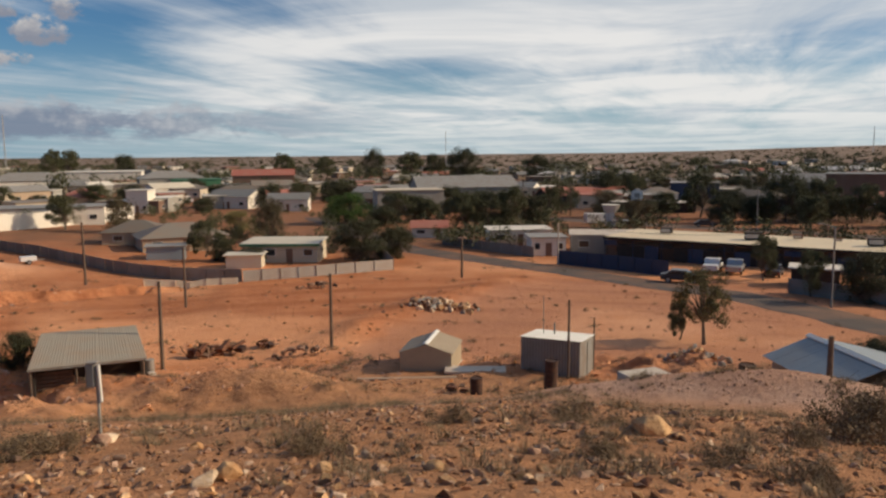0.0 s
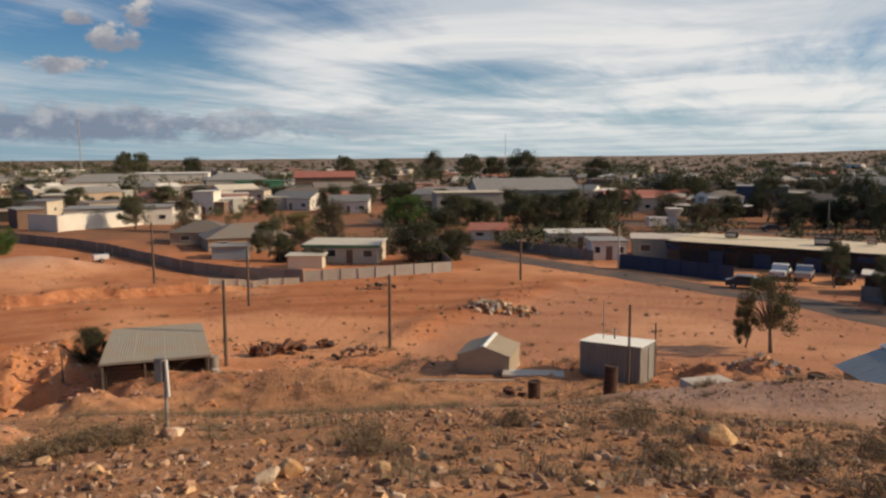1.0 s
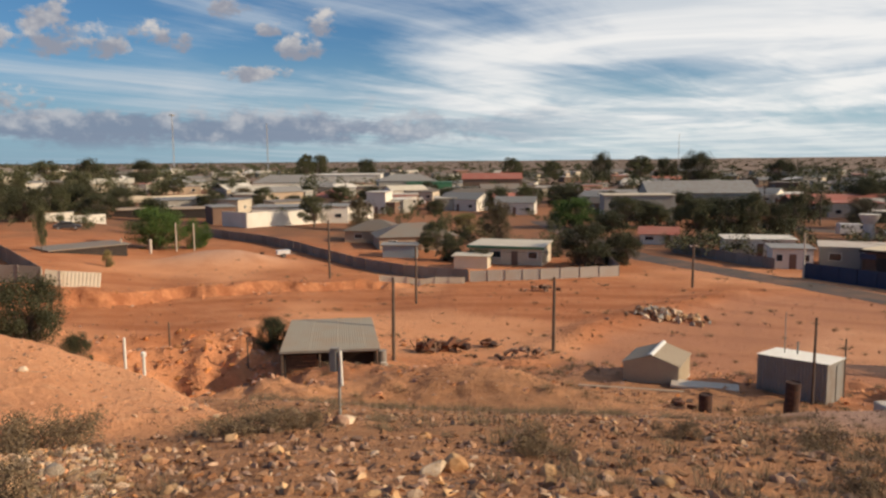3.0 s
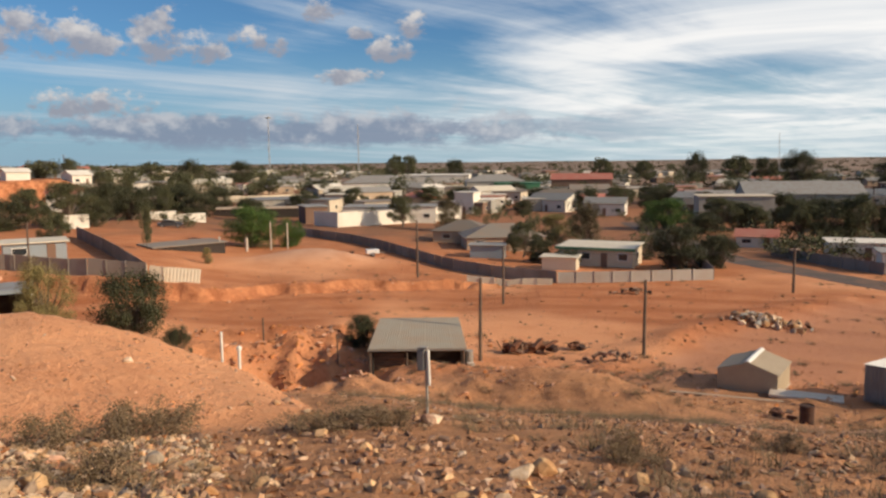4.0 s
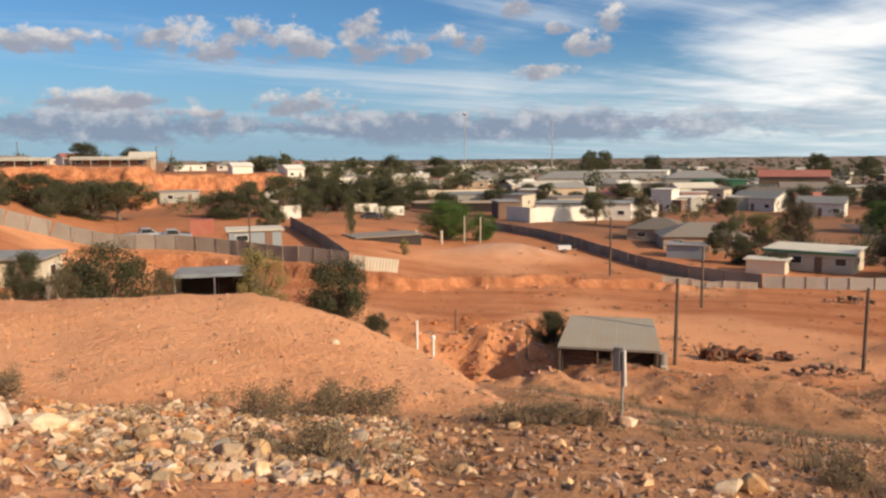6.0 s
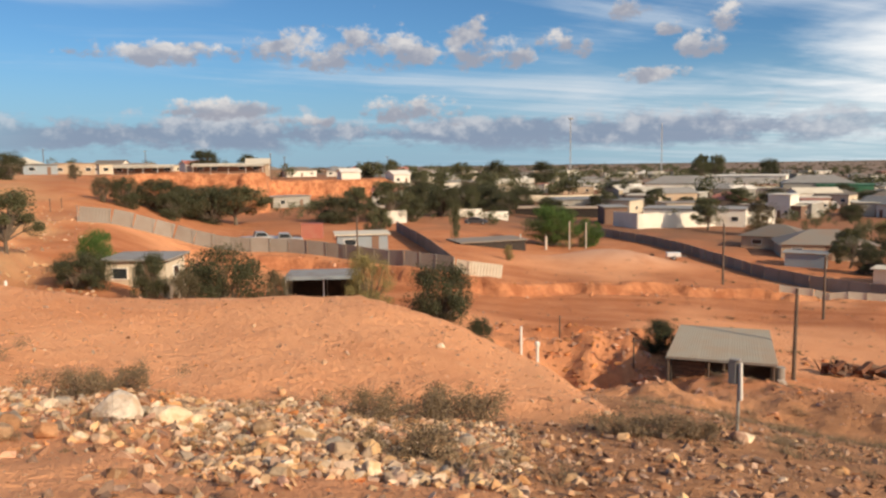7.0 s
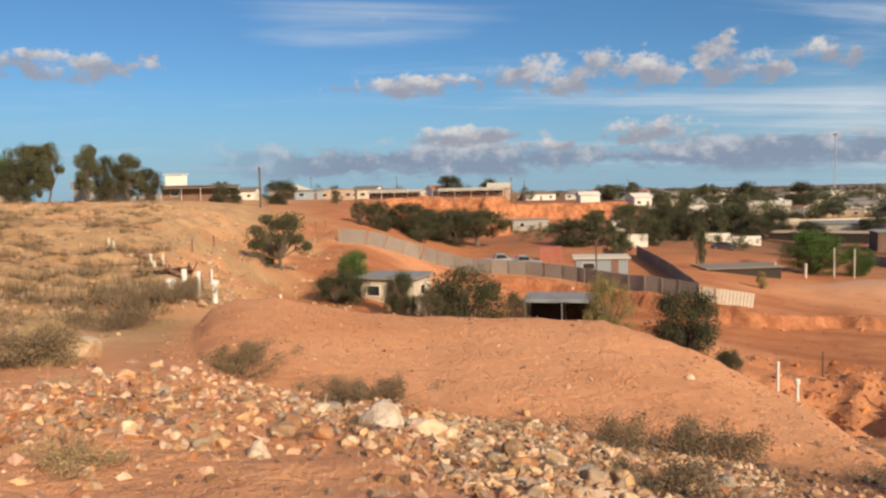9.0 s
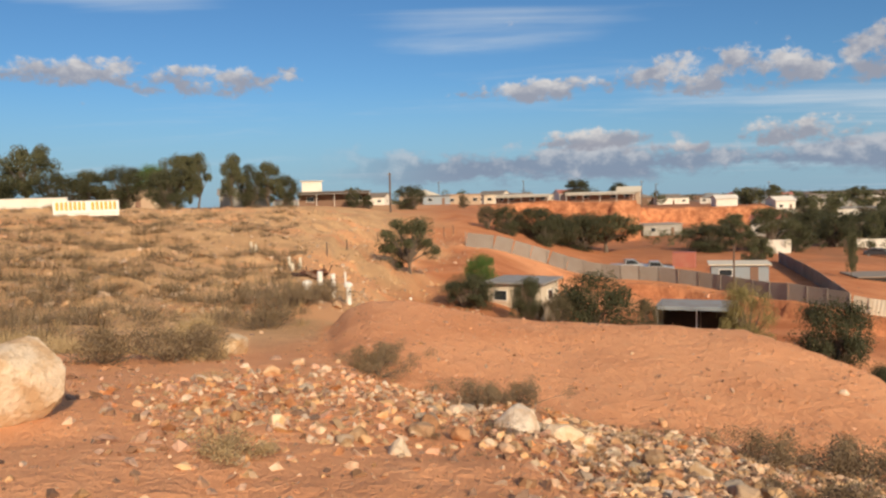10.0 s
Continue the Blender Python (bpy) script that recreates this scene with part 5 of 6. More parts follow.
def tufts(name, label, count, seed, mat, az_range, rho_range, size, blades=34, keep=None, power=1.4, bend=0.6, thin=0.016):
    """Dry grass and low scrub: tufts of thin curved blades in one mesh."""
    rng = np.random.default_rng(seed)
    az = rng.uniform(*az_range, count)
    rho = rho_range[0] + (rho_range[1] - rho_range[0]) * rng.random(count) ** power
    if keep is not None:
        ok = keep(az, rho, rng)
        az, rho = az[ok], rho[ok]
    x, y = polar(az, rho)
    z = H(x, y)
    n = len(x)
    s = size[0] + (size[1] - size[0]) * rng.random(n) ** 1.8
    out = rng.normal(size=(n, blades, 2)) * bend
    root = rng.normal(size=(n, blades, 2)) * 0.28
    tall = 0.45 + 0.55 * rng.random((n, blades))
    tall = tall / np.sqrt(1 + (out ** 2).sum(-1))
    base = np.stack([root[..., 0], root[..., 1], np.full((n, blades), -0.08)], -1)
    tip = np.stack([root[..., 0] + out[..., 0] * 0.8, root[..., 1] + out[..., 1] * 0.8, tall], -1)
    side = np.stack([-out[..., 1], out[..., 0], 0 * tall], -1)
    side = side / (np.linalg.norm(side, axis=-1, keepdims=True) + 1e-6) * thin
    p = np.stack([base - side, base + side, tip], 2)
    p = p * s[:, None, None, None] + np.stack([x, y, z], -1)[:, None, None, :]
    total = n * blades
    ob = mesh_part(name, p.reshape(-1, 3), np.arange(total * 3).reshape(-1, 3), mat)
    return tagged(ob, label, "dry scrub", kind="stuff")


def scrub_patches(az, rho, rng):
    x, y = polar(az, rho)
    zb, s = bench(az, rho)
    return (fbm(x, y, 3.5, 2, 44) > 0.0) & (s < 0.2)


def hillside(az, rho, rng):
    x, y = polar(az, rho)
    zb, s = bench(az, rho)
    return (fbm(x, y, 8.0, 2, 46) > -0.25) & (s < 0.1)


tufts("dry_scrub", "low grey-brown dry scrub scattered over the slope", 2300, 31, M_scrub, (-34, 46), (5.0, 46), (0.07, 0.34), 70, scrub_patches, 0.9, 0.9)
tufts("dry_scrub", "low grey-brown dry scrub between the stones", 300, 32, M_scrub, (40, 84), (5.5, 12), (0.06, 0.2), 70, scrub_patches, 1.0, 0.9)
tufts("dry_grass", "straw-coloured dry grass on the hillside", 4200, 33, M_twig, (74, 112), (13, 110), (0.1, 0.4), 34, hillside, 1.2, 0.8)
tufts("dry_grass", "straw-coloured tall dry grass beside the boulder", 1900, 34, M_twig, (90, 112), (9.3, 24), (0.12, 0.46), 60, scrub_patches, 1.0, 0.75)
tufts("far_scrub", "dark low saltbush dotting the hillside", 2600, 35, M_scrub, (72, 112), (14, 120), (0.25, 1.1), 70, hillside, 1.0, 1.0)
tufts("dry_scrub", "low grey scrub along the crest of the slope", 1500, 38, M_scrub, (-32, 32), (22, 47), (0.12, 0.5), 80, scrub_patches, 0.8, 0.9)
tufts("far_scrub", "dark low saltbush dotting the red flat", 800, 36, M_scrub, (-32, 60), (36, 110), (0.2, 0.55), 60, scrub_patches, 1.0, 1.0, 0.03)
tufts("far_scrub", "dark scrub covering the plain out to the horizon", 3600, 37, M_leaf_grey, (-34, 86), (420, 3600), (2.2, 5.5), 12, lambda az, rho, rng: (az < 48) | (rho > 600), 1.6, 1.1, 0.5)


def bush_model(seed, mat):
    rng = np.random.default_rng(seed)
    ob = thing("dry_bush", (0, 0, -500))
    wood = bmesh.new()
    centres = np.column_stack([rng.normal(size=26) * 0.42, rng.normal(size=26) * 0.42, 0.15 + rng.random(26) * 0.55])
    for c in centres:
        add_tube(wood, (0, 0, -0.1), c, 0.014, 0.005, 4)
        add_tube(wood, c, c + rng.normal(size=3) * 0.14 + (0, 0, 0.16), 0.006, 0.002, 3)
    part("stem", wood, M_bark, ob)
    v, f = leaf_cloud(rng, centres, np.full(26, 0.24), 5200, 0.022, -0.9)
    v[:, 2] = np.maximum(v[:, 2], -0.02)
    mesh_part("foliage", v, f, mat, ob)
    return ob


BUSHES = [bush_model(51, M_scrub), bush_model(52, M_scrub), bush_model(53, M_twig)]


def bush(az, rho, width, height, k):
    x, y, z = spot(az, rho)
    m = pose(x, y, z - 0.02, 0, 0, az * 37 % 360) @ Matrix.Diagonal((width / 1.5, width / 1.5, height / 0.9, 1))
    return tagged(copy_thing(BUSHES[k % 3], m), "dry twiggy saltbush growing between stones" if k % 3 < 2 else "straw-coloured dry twiggy bush", "bush", "bushes on the slope")


for az, rho, w, h, k in (
    (78.8, 11.4, 0.85, 0.42, 0), (78.6, 12.2, 0.8, 0.4, 1), (71.5, 9.6, 0.8, 0.34, 0), (69.0, 9.9, 0.7, 0.34, 1), (51.5, 9.2, 0.85, 0.4, 0), (47.0, 9.4, 1.0, 0.45, 1),
    (44.2, 9.6, 0.9, 0.42, 0), (49.0, 6.0, 0.8, 0.35, 1), (33.5, 9.8, 0.8, 0.3, 0), (30.2, 9.6, 0.9, 0.3, 1), (27.5, 9.8, 0.7, 0.3, 0), (10.0, 7.4, 0.6, 0.3, 0),
    (-0.5, 9.6, 0.6, 0.26, 1), (-10.5, 9.3, 0.8, 0.3, 0), (-25.8, 9.6, 0.6, 0.28, 0), (-29.6, 11.6, 1.3, 0.75, 1), (-31.0, 11.2, 1.3, 0.7, 0), (-12.0, 6.9, 0.5, 0.22, 1),
    (-21.5, 7.0, 0.6, 0.24, 0), (-27.5, 6.8, 0.6, 0.25, 1), (93.2, 11.6, 1.1, 0.55, 0), (91.0, 12.0, 1.0, 0.5, 1), (97.5, 11.4, 1.0, 0.55, 1),
    (90.5, 5.3, 0.5, 0.2, 2), (81.7, 27, 1.6, 0.8, 1), (83.8, 24, 1.6, 0.6, 0), (86.5, 20, 1.4, 0.5, 0),
):
    bush(az, rho, w, h, k)


# ---- below the slope: trees, carport and fences ----
for kind, az, rho, w, h, seed in (
    ("slender", -19.2, 54.7, 4.3, 5.3, 0), ("gum", -17.5, 56.0, 2.2, 3.0, 1), ("mulga", -30.5, 45, 3.4, 2.6, 0),
    ("mulga", 45.7, 50, 4.9, 4.6, 0), ("mulga", 42.97, 44.5, 1.8, 2.3, 1), ("wispy", 51.2, 57.5, 3.8, 4.9, 0), ("mulga", 61.8, 52.5, 5.6, 5.4, 2),
    ("grey", 57.8, 55, 2.2, 3.6, 1), ("mulga", 70.9, 57.5, 4.2, 2.6, 1), ("mulga", 66.6, 53.5, 2.6, 3.6, 0), ("pepper", 70.0, 64, 3.0, 3.4, 0), ("gum", 75.3, 67, 6.0, 5.0, 1),
    ("grey", 64.4, 51.5, 2.4, 3.4, 0), ("mulga", 29.6, 49.5, 2.4, 2.2, 2),
    ("pepper", 37.4, 125.8, 8.4, 6.6, 0), ("pepper", 34.7, 126.4, 4.4, 4.6, 1), ("gum", 44.6, 109.5, 1.9, 5.8, 2), ("wispy", 40.6, 100, 1.4, 2.0, 1),
    # behind the long fence and under the cliff
    ("gum", 60.6, 142.9, 13.0, 7.4, 0), ("mulga", 62.6, 138, 12.0, 6.6, 1), ("mulga", 66.0, 128, 9.0, 5.0, 0), ("mulga", 64.4, 132, 9.0, 5.4, 2), ("mulga", 68.0, 118, 4.4, 4.4, 1), ("grey", 69.3, 118, 3.6, 3.8, 0),
    ("mulga", 65.0, 122, 4.2, 4.4, 1), ("mulga", 53.4, 147, 10.5, 5.2, 1), ("mulga", 48.2, 150, 8.0, 6.0, 0), ("mulga", 43.6, 205, 12.0, 6.4, 2), ("mulga", 41.0, 190, 9.0, 5.6, 1), ("gum", 49.4, 146, 9.0, 8.0, 2), ("mulga", 45.4, 165, 8.6, 6.5, 0),
    ("gum", 43.3, 176, 5.0, 6.6, 1), ("mulga", 46.4, 200, 9.0, 6.4, 1), ("gum", 52.0, 175, 8.0, 6.4, 0), ("mulga", 48.6, 215, 11.0, 6.4, 2), ("mulga", 37.6, 185, 8.0, 5.4, 0), ("mulga", 33.6, 215, 9.0, 6.0, 2), ("gum", 30.0, 230, 8.0, 6.4, 1), ("mulga", 42.0, 204, 12.0, 6.6, 1), ("gum", 50.3, 108, 4.4, 5.2, 0), ("mulga", 47.0, 190, 7.0, 7.0, 2), ("mulga", 39.6, 215, 8, 6, 0),
    # the fenced yards
    ("mulga", 6.2, 107.1, 8.5, 6.0, 0), ("mulga", 3.6, 110, 5.6, 4.6, 1), ("pepper", 7.0, 172, 10.4, 6.7, 0), ("mulga", 4.4, 165, 8.0, 4.5, 2), ("gum", -1.6, 150, 8.6, 8.4, 0),
    ("mulga", -3.4, 152, 9.5, 8.3, 1), ("gum", -5.2, 154, 8.0, 8.6, 1), ("grey", 12.7, 138, 6.2, 8.0, 0), ("gum", 17.4, 118, 5.8, 5.6, 1), ("mulga", 16.2, 112, 4.2, 4.0, 2),
    ("wispy", 15.0, 159, 6.2, 4.2, 1), ("grey", 22.8, 161, 7.2, 7.2, 1), ("gum", 26.4, 168, 8.2, 7.0, 2), ("mulga", 1.9, 178, 8.6, 5.9, 0), ("mulga", 14.1, 106, 4.2, 2.6, 1),
    ("mulga", -6.9, 160, 6.0, 6.5, 0), ("gum", -8.0, 172, 5.0, 8.0, 1),
    # the dark park on the right
    ("gum", -16.0, 182, 8.5, 6.2, 2), ("gum", -18.6, 189, 9.4, 10.6, 1), ("mulga", -20.6, 186, 8.0, 7.0, 1), ("gum", -24.2, 180, 10.0, 11.2, 0), ("gum", -26.4, 182, 9.0, 9.6, 1),
    ("mulga", -22.4, 178, 8.0, 6.0, 2), ("gum", -28.8, 186, 8.0, 8.4, 2), ("mulga", -30.6, 176, 8.0, 7.4, 0), ("gum", -14.0, 215, 7.0, 10.0, 0), ("mulga", -12.0, 240, 9.0, 10.0, 1),
    ("gum", -23.0, 92, 4.0, 5.2, 1), ("gum", -26.0, 82, 3.6, 4.6, 2), ("mulga", -29.2, 80, 4.6, 4.8, 0), ("mulga", -31, 84, 4.2, 5.2, 1),
    # the skyline on the left hill
    ("gum", 100.9, 130, 10.0, 10.2, 0), ("mulga", 99.0, 124, 9.0, 5.4, 1), ("mulga", 103.0, 126, 9.0, 5.6, 2), ("gum", 97.2, 128, 7.5, 6.0, 1), ("mulga", 95.0, 126, 7.6, 6.6, 0),
    ("pepper", 93.4, 150, 7.4, 8.0, 0), ("gum", 91.6, 118, 7.4, 8.0, 2), ("mulga", 92.4, 116, 6.0, 5.8, 1), ("gum", 90.3, 120, 5.6, 8.4, 1), ("gum", 87.9, 132, 5.2, 9.2, 0),
    ("mulga", 86.6, 134, 5.4, 7.4, 2), ("gum", 85.3, 136, 6.6, 7.6, 1), ("mulga", 84.0, 140, 4.6, 5.6, 0), ("mulga", 75.0, 158, 6.6, 5.0, 1), ("mulga", 79.2, 150, 3.2, 3.4, 2), ("mulga", 78.2, 150, 2.6, 2.6, 0), ("grey", 71.0, 170, 3.0, 3.0, 1), ("gum", 79.2, 190, 5.0, 4.6, 0),
    # on the cliff
    ("mulga", 62.6, 232, 9.0, 6.6, 0), ("mulga", 59.6, 230, 6.0, 5.4, 1), ("gum", 47.2, 290, 9.0, 8.6, 0), ("gum", 49.2, 300, 7.0, 8.0, 1), ("mulga", 50.8, 310, 13.0, 6.4, 2),
    ("gum", 45.6, 300, 8.0, 7.6, 2), ("gum", 42.2, 330, 10.0, 8.6, 0), ("mulga", 38.6, 380, 10, 8.6, 1), ("mulga", 40.2, 360, 9.0, 8.6, 0), ("mulga", 35.5, 390, 9.0, 6.6, 1),
):
    tree(kind, az, rho, w, h, seed)


def carport(az, rho, w, turn):
    x, y, z = spot(az, rho)
    ob = thing("carport", (x, y, z), turn, "low steel carport with a pale green fascia", "carport")
    part("roof", box((0, 1.6, 2.45), (w, 4.4, 0.1), 0, 0.02), M_zinc, ob)
    part("fascia", box((0, -0.63, 2.36), (w + 0.05, 0.05, 0.3)), M_bluegrey, ob, "pale green fascia board")
    for k, px in enumerate((-w / 2 + 0.1, 0.1, w / 2 - 0.1)):
        part("post", tube((px, -0.5, -1.0), (px, -0.5, 2.4), 0.05), M_pipe, ob)
        part("rear_post", tube((px, 3.6, -1.0), (px, 3.6, 2.4), 0.05), M_zinc_dark, ob)
    part("back_wall", box((0, 3.75, 1.0), (w, 0.08, 2.8)), M_dark, ob)
    for s in (-1, 1):
        part("side_wall", box((s * (w / 2 - 0.03), 2.0, 1.0), (0.05, 3.3, 2.7)), M_zinc_dark, ob)


carport(54.6, 62.5, 6.0, 50)
fence([(71.0, 95.0), (69.0, 96.0), (65.0, 98.5), (61.0, 98.5), (57.0, 97.0), (52.8, 92.5), (48.5, 86.0), (44.8, 82.5)], 1.75, "sheet_fence", "long grey corrugated fence around sunken yards", M_fence)
fence([(44.7, 82.4), (43.6, 82.0), (41.2, 82.0)], 1.5, "sheet_fence", "short cream sheet fence beside the dirt road", M_pale)
fence([(44.8, 82.6), (47.5, 108), (49.0, 128)], 1.7, "sheet_fence", "dark side fence of a sunken yard", M_fence)
fence([(34.5, 148.0), (30.2, 133.0), (26.9, 117.0), (23.5, 102.0), (19.8, 94.5), (14.9, 90.5)], 1.5, "sheet_fence", "long dark sheet fence beside the dirt road", M_fence)
fence([(14.8, 90.4), (9.5, 92.5), (3.8, 97.5)], 1.35, "sheet_fence", "pale grey sheet fence around the green-roofed house", M_fence_pale)
fence([(3.8, 97.6), (4.8, 112.0), (5.0, 130)], 1.6, "sheet_fence", "grey side fence of the green-roofed house", M_fence)
fence([(21.6, 89.6), (18.5, 89.0), (15.2, 88.8)], 0.75, "low_fence", "low white sheet fence along the dirt road", M_pale, 1.6)
fence([(-8.6, 103.0), (-16.6, 93.5)], 1.9, "sheet_fence", "navy blue sheet fence in front of the motel", M_blue)
fence([(-24.6, 83.6), (-30.5, 79.5), (-33.0, 78)], 1.5, "sheet_fence", "weathered grey sheet fence beside the street", M_zinc_dark)
fence([(0.0, 128), (-3.6, 117.0), (-6.8, 110.0)], 1.5, "sheet_fence", "grey corrugated fence beside the side road", M_fence)
block_wall([(32.9, 170), (31.2, 164), (22.0, 196)], 3.2, "long whitewashed wall of a courtyard house", M_white)
block_wall([(44.6, 168), (40.6, 172)], 2.0, "low whitewashed boundary wall", M_white)
block_wall([(49.8, 145), (48.2, 146)], 2.3, "short cream boundary wall", M_white)
block_wall([(108.0, 128), (98.6, 118)], 1.7, "long pale rendered wall on the hilltop", M_white)
block_wall([(50.2, 268), (44.0, 262), (37.0, 270), (33, 285)], 2.2, "long pale boundary wall above the cut bank", M_cream)

# ---- houses that stand out ----
green_house = house(11.7, 111.5, 10.5, 6.5, 2.7, -14, M_cream, M_pale, "skillion", 4, "cream house with a pale roof and green fascia")
part("fascia", box((0, -3.63, 2.52), (11.3, 0.06, 0.34)), M_green, green_house, "green painted fascia board")
house(19.0, 131, 13.0, 9.0, 2.3, 10, M_stone, M_oldroof, "hip", 3, "low house with a broad brown-grey hipped roof")
house(21.8, 140, 10.0, 8.0, 2.3, -10, M_stone, M_oldroof, "hip", 2, "low house with a dull hipped sheet roof")
house(20.0, 117.0, 5.2, 3.2, 1.9, -6, M_bluegrey, M_zinc, "flat", 0, "small pale sheet-metal garden shed", "garden_shed")
house(14.6, 104.5, 4.6, 3.0, 1.7, -10, M_pale, M_pale, "flat", 0, "small cream lean-to shed behind the fence", "garden_shed")
house(27.2, 186, 22.0, 10.0, 3.6, -6, M_white, M_zinc, "flat", 5, "whitewashed courtyard house with a flat roof")
house(33.0, 178, 5.0, 8.0, 3.8, 12, M_brown, M_zinc, "flat", 0, "brown brick end of a courtyard house")
house(25.2, 232, 11.0, 10.0, 3.6, 0, M_stone, M_redroof, "hip", 3, "house with a faded orange hipped roof")
house(21.5, 219, 5.6, 6.0, 6.0, -20, M_white, M_white, "flat", 3, "tall white cubic house")
house(23.9, 404, 37, 14, 7.5, -8, M_white, M_white, "skillion", 5, "big white hall with a pale sheet roof", "hall")
house(19.5, 350, 26, 14, 6.0, 6, M_grey, M_zinc, "hip", 5)
house(28.2, 330, 28, 14, 5.2, 0, M_white, M_zinc, "hip", 6, "long white house with a grey hipped roof")
house(17.8, 343, 20, 10, 5.5, 0, M_green, M_green, "flat", 3, "green-painted sheet-metal workshop beside trees", "workshop")
house(13.1, 345, 26, 12, 7.0, 0, M_brown, M_redroof, "gable", 3, "maroon sheet-metal workshop on bare ground", "workshop")
house(-1.5, 240, 31, 16, 5.4, 14, M_grey, M_zinc, "gable", 3, "broad grey hangar with a low gable roof", "hangar")
house(2.6, 198, 17, 9, 6.2, 10, M_grey, M_cream, "flat", 4, "two-storey grey cement house with a flat roof")
house(1.0, 142, 6.4, 5.0, 1.9, 0, M_white, M_redroof, "gable", 2, "white cottage with a faded red roof")
house(-5.6, 128, 10, 6, 2.6, 10, M_white, M_white, "flat", 3, "low white house with a flat roof")
house(-7.7, 114, 5.0, 5.0, 2.7, 10, M_white, M_zinc, "flat", 3, "white annex with a flat roof beside the motel", "annex")
# open shed drawn closed: its near-black walls stand for the shade inside
house(-26.2, 90, 4.6, 3.0, 1.9, 0, M_dark, M_white, "flat", 0, "small open shed with a white roof beside the street", "garden_shed")
house(-12.2, 119, 11, 7, 2.8, 4, M_grey, M_concrete, "flat", 3, "pale sheet-metal annex with a flat roof", "annex")
house(42.2, 114, 10.5, 4.5, 0.8, 26, M_dark, M_oldroof, "skillion", 0, "low shelter with a bluish sheet roof", "shelter")
house(51.6, 99.5, 6.4, 3.6, 2.2, 4, M_bluegrey, M_pale, "skillion", 2, "small pale sheet shed behind the long fence", "garden_shed")
house(66.9, 62, 4.6, 3.6, 2.3, -24, M_cream, M_zinc, "skillion", 2, "small cream house with a flat grey roof", "house")
house(52.4, 276, 7.0, 5.5, 2.6, 18, M_white, M_white, "gable", 0, "white sheet-metal shed on the cliff edge", "garden_shed")
# brown walls of both motel blocks paint the shaded openings behind their verandahs
house(61.0, 206, 17.0, 8.0, 2.3, 0, M_brown, M_pale, "skillion", 5, "long low motel block with a cream verandah roof on the cliff", "motel_block", True)
house(66.6, 212, 14.0, 8.0, 2.2, -4, M_brown, M_pale, "skillion", 5, "low motel block with a cream verandah roof on the cliff", "motel_block", True)
house(73.0, 232, 8.0, 7.0, 2.6, 0, M_bluegrey, M_zinc_dark, "skillion", 2, "low blue-grey sheet building on the hilltop")
house(58.9, 222, 6.0, 7.0, 2.4, -4, M_stone, M_pale, "gable", 2, "low sandy house on the cliff")
house(71.0, 248, 11.0, 8.0, 3.2, 0, M_stone, M_stone, "flat", 3, "round-cornered sandy house on the hilltop")
house(67.9, 262, 15.0, 8.0, 3.0, 6, M_cream, M_zinc, "flat", 4)
house(74.3, 235, 12.0, 8.0, 2.8, 0, M_stone, M_pale, "hip", 3)
house(80.6, 158, 14.0, 8.0, 2.9, 0, M_brown, M_oldroof, "flat", 3, "low dark-roofed house with a verandah on the hilltop", "house", True)
house(82.2, 176, 4.4, 4.4, 5.4, 0, M_white, M_white, "flat", 0, "white water tank building on the hilltop", "tank_house")
house(87.0, 148, 9.0, 5.0, 2.4, 0, M_zinc, M_zinc, "gable", 0, "grey sheet-metal shed among trees", "garden_shed")
house(94.2, 150, 11.0, 7.0, 3.4, 0, M_stone, M_zinc, "flat", 3)
house(47.6, 320, 12, 8, 4.4, 0, M_cream, M_zinc, "hip", 3)
house(46.2, 338, 9, 7, 5.0, 0, M_cream, M_cream, "flat", 3)
house(44.2, 330, 15, 8, 3.6, 4, M_white, M_zinc, "skillion", 4)
house(48.8, 290, 7, 7, 3.4, 30, M_white, M_white, "gable", 2, "small white gabled house above the cut bank")
house(40.2, 345, 18, 9, 3.8, -4, M_cream, M_pale, "gable", 5)
house(50.6, 330, 12, 9, 4.2, 0, M_bluegrey, M_zinc_dark, "hip", 2, "house with a dark bluish hipped roof")
house(57.0, 205, 11.0, 6.0, 2.8, 30, M_grey, M_zinc, "flat", 2, "low grey yard building under the cliff")
house(49.6, 200, 7.0, 5.0, 4.4, -10, M_white, M_redroof, "gable", 2, "small white house with a faded red roof")
# solid dark walls paint the shade under this open roof
house(36.5, 200, 24.0, 8.0, 2.2, -6, M_dark, M_stone, "flat", 0, "long open shelter with a sandy flat roof", "shelter")
house(-28.5, 240, 16, 12, 9.0, 0, M_brown, M_zinc_dark, "flat", 3, "tall brown building behind the park")
house(-26.0, 260, 26, 12, 6.0, 0, M_grey, M_zinc, "gable", 5)
house(-18.2, 250, 14, 10, 6.0, 0, M_blue, M_zinc, "flat", 2, "dark blue shop building", "shop")
# shade beneath the open shelter is drawn as a solid dark block
house(-15.2, 205, 22, 5, 2.6, 0, M_dark, M_white, "flat", 0, "long open shelter with a pale roof edge", "shelter")
house(-10.8, 235, 30, 10, 3.2, 24, M_dark, M_redroof, "gable", 3, "long low building with a brick-red roof")


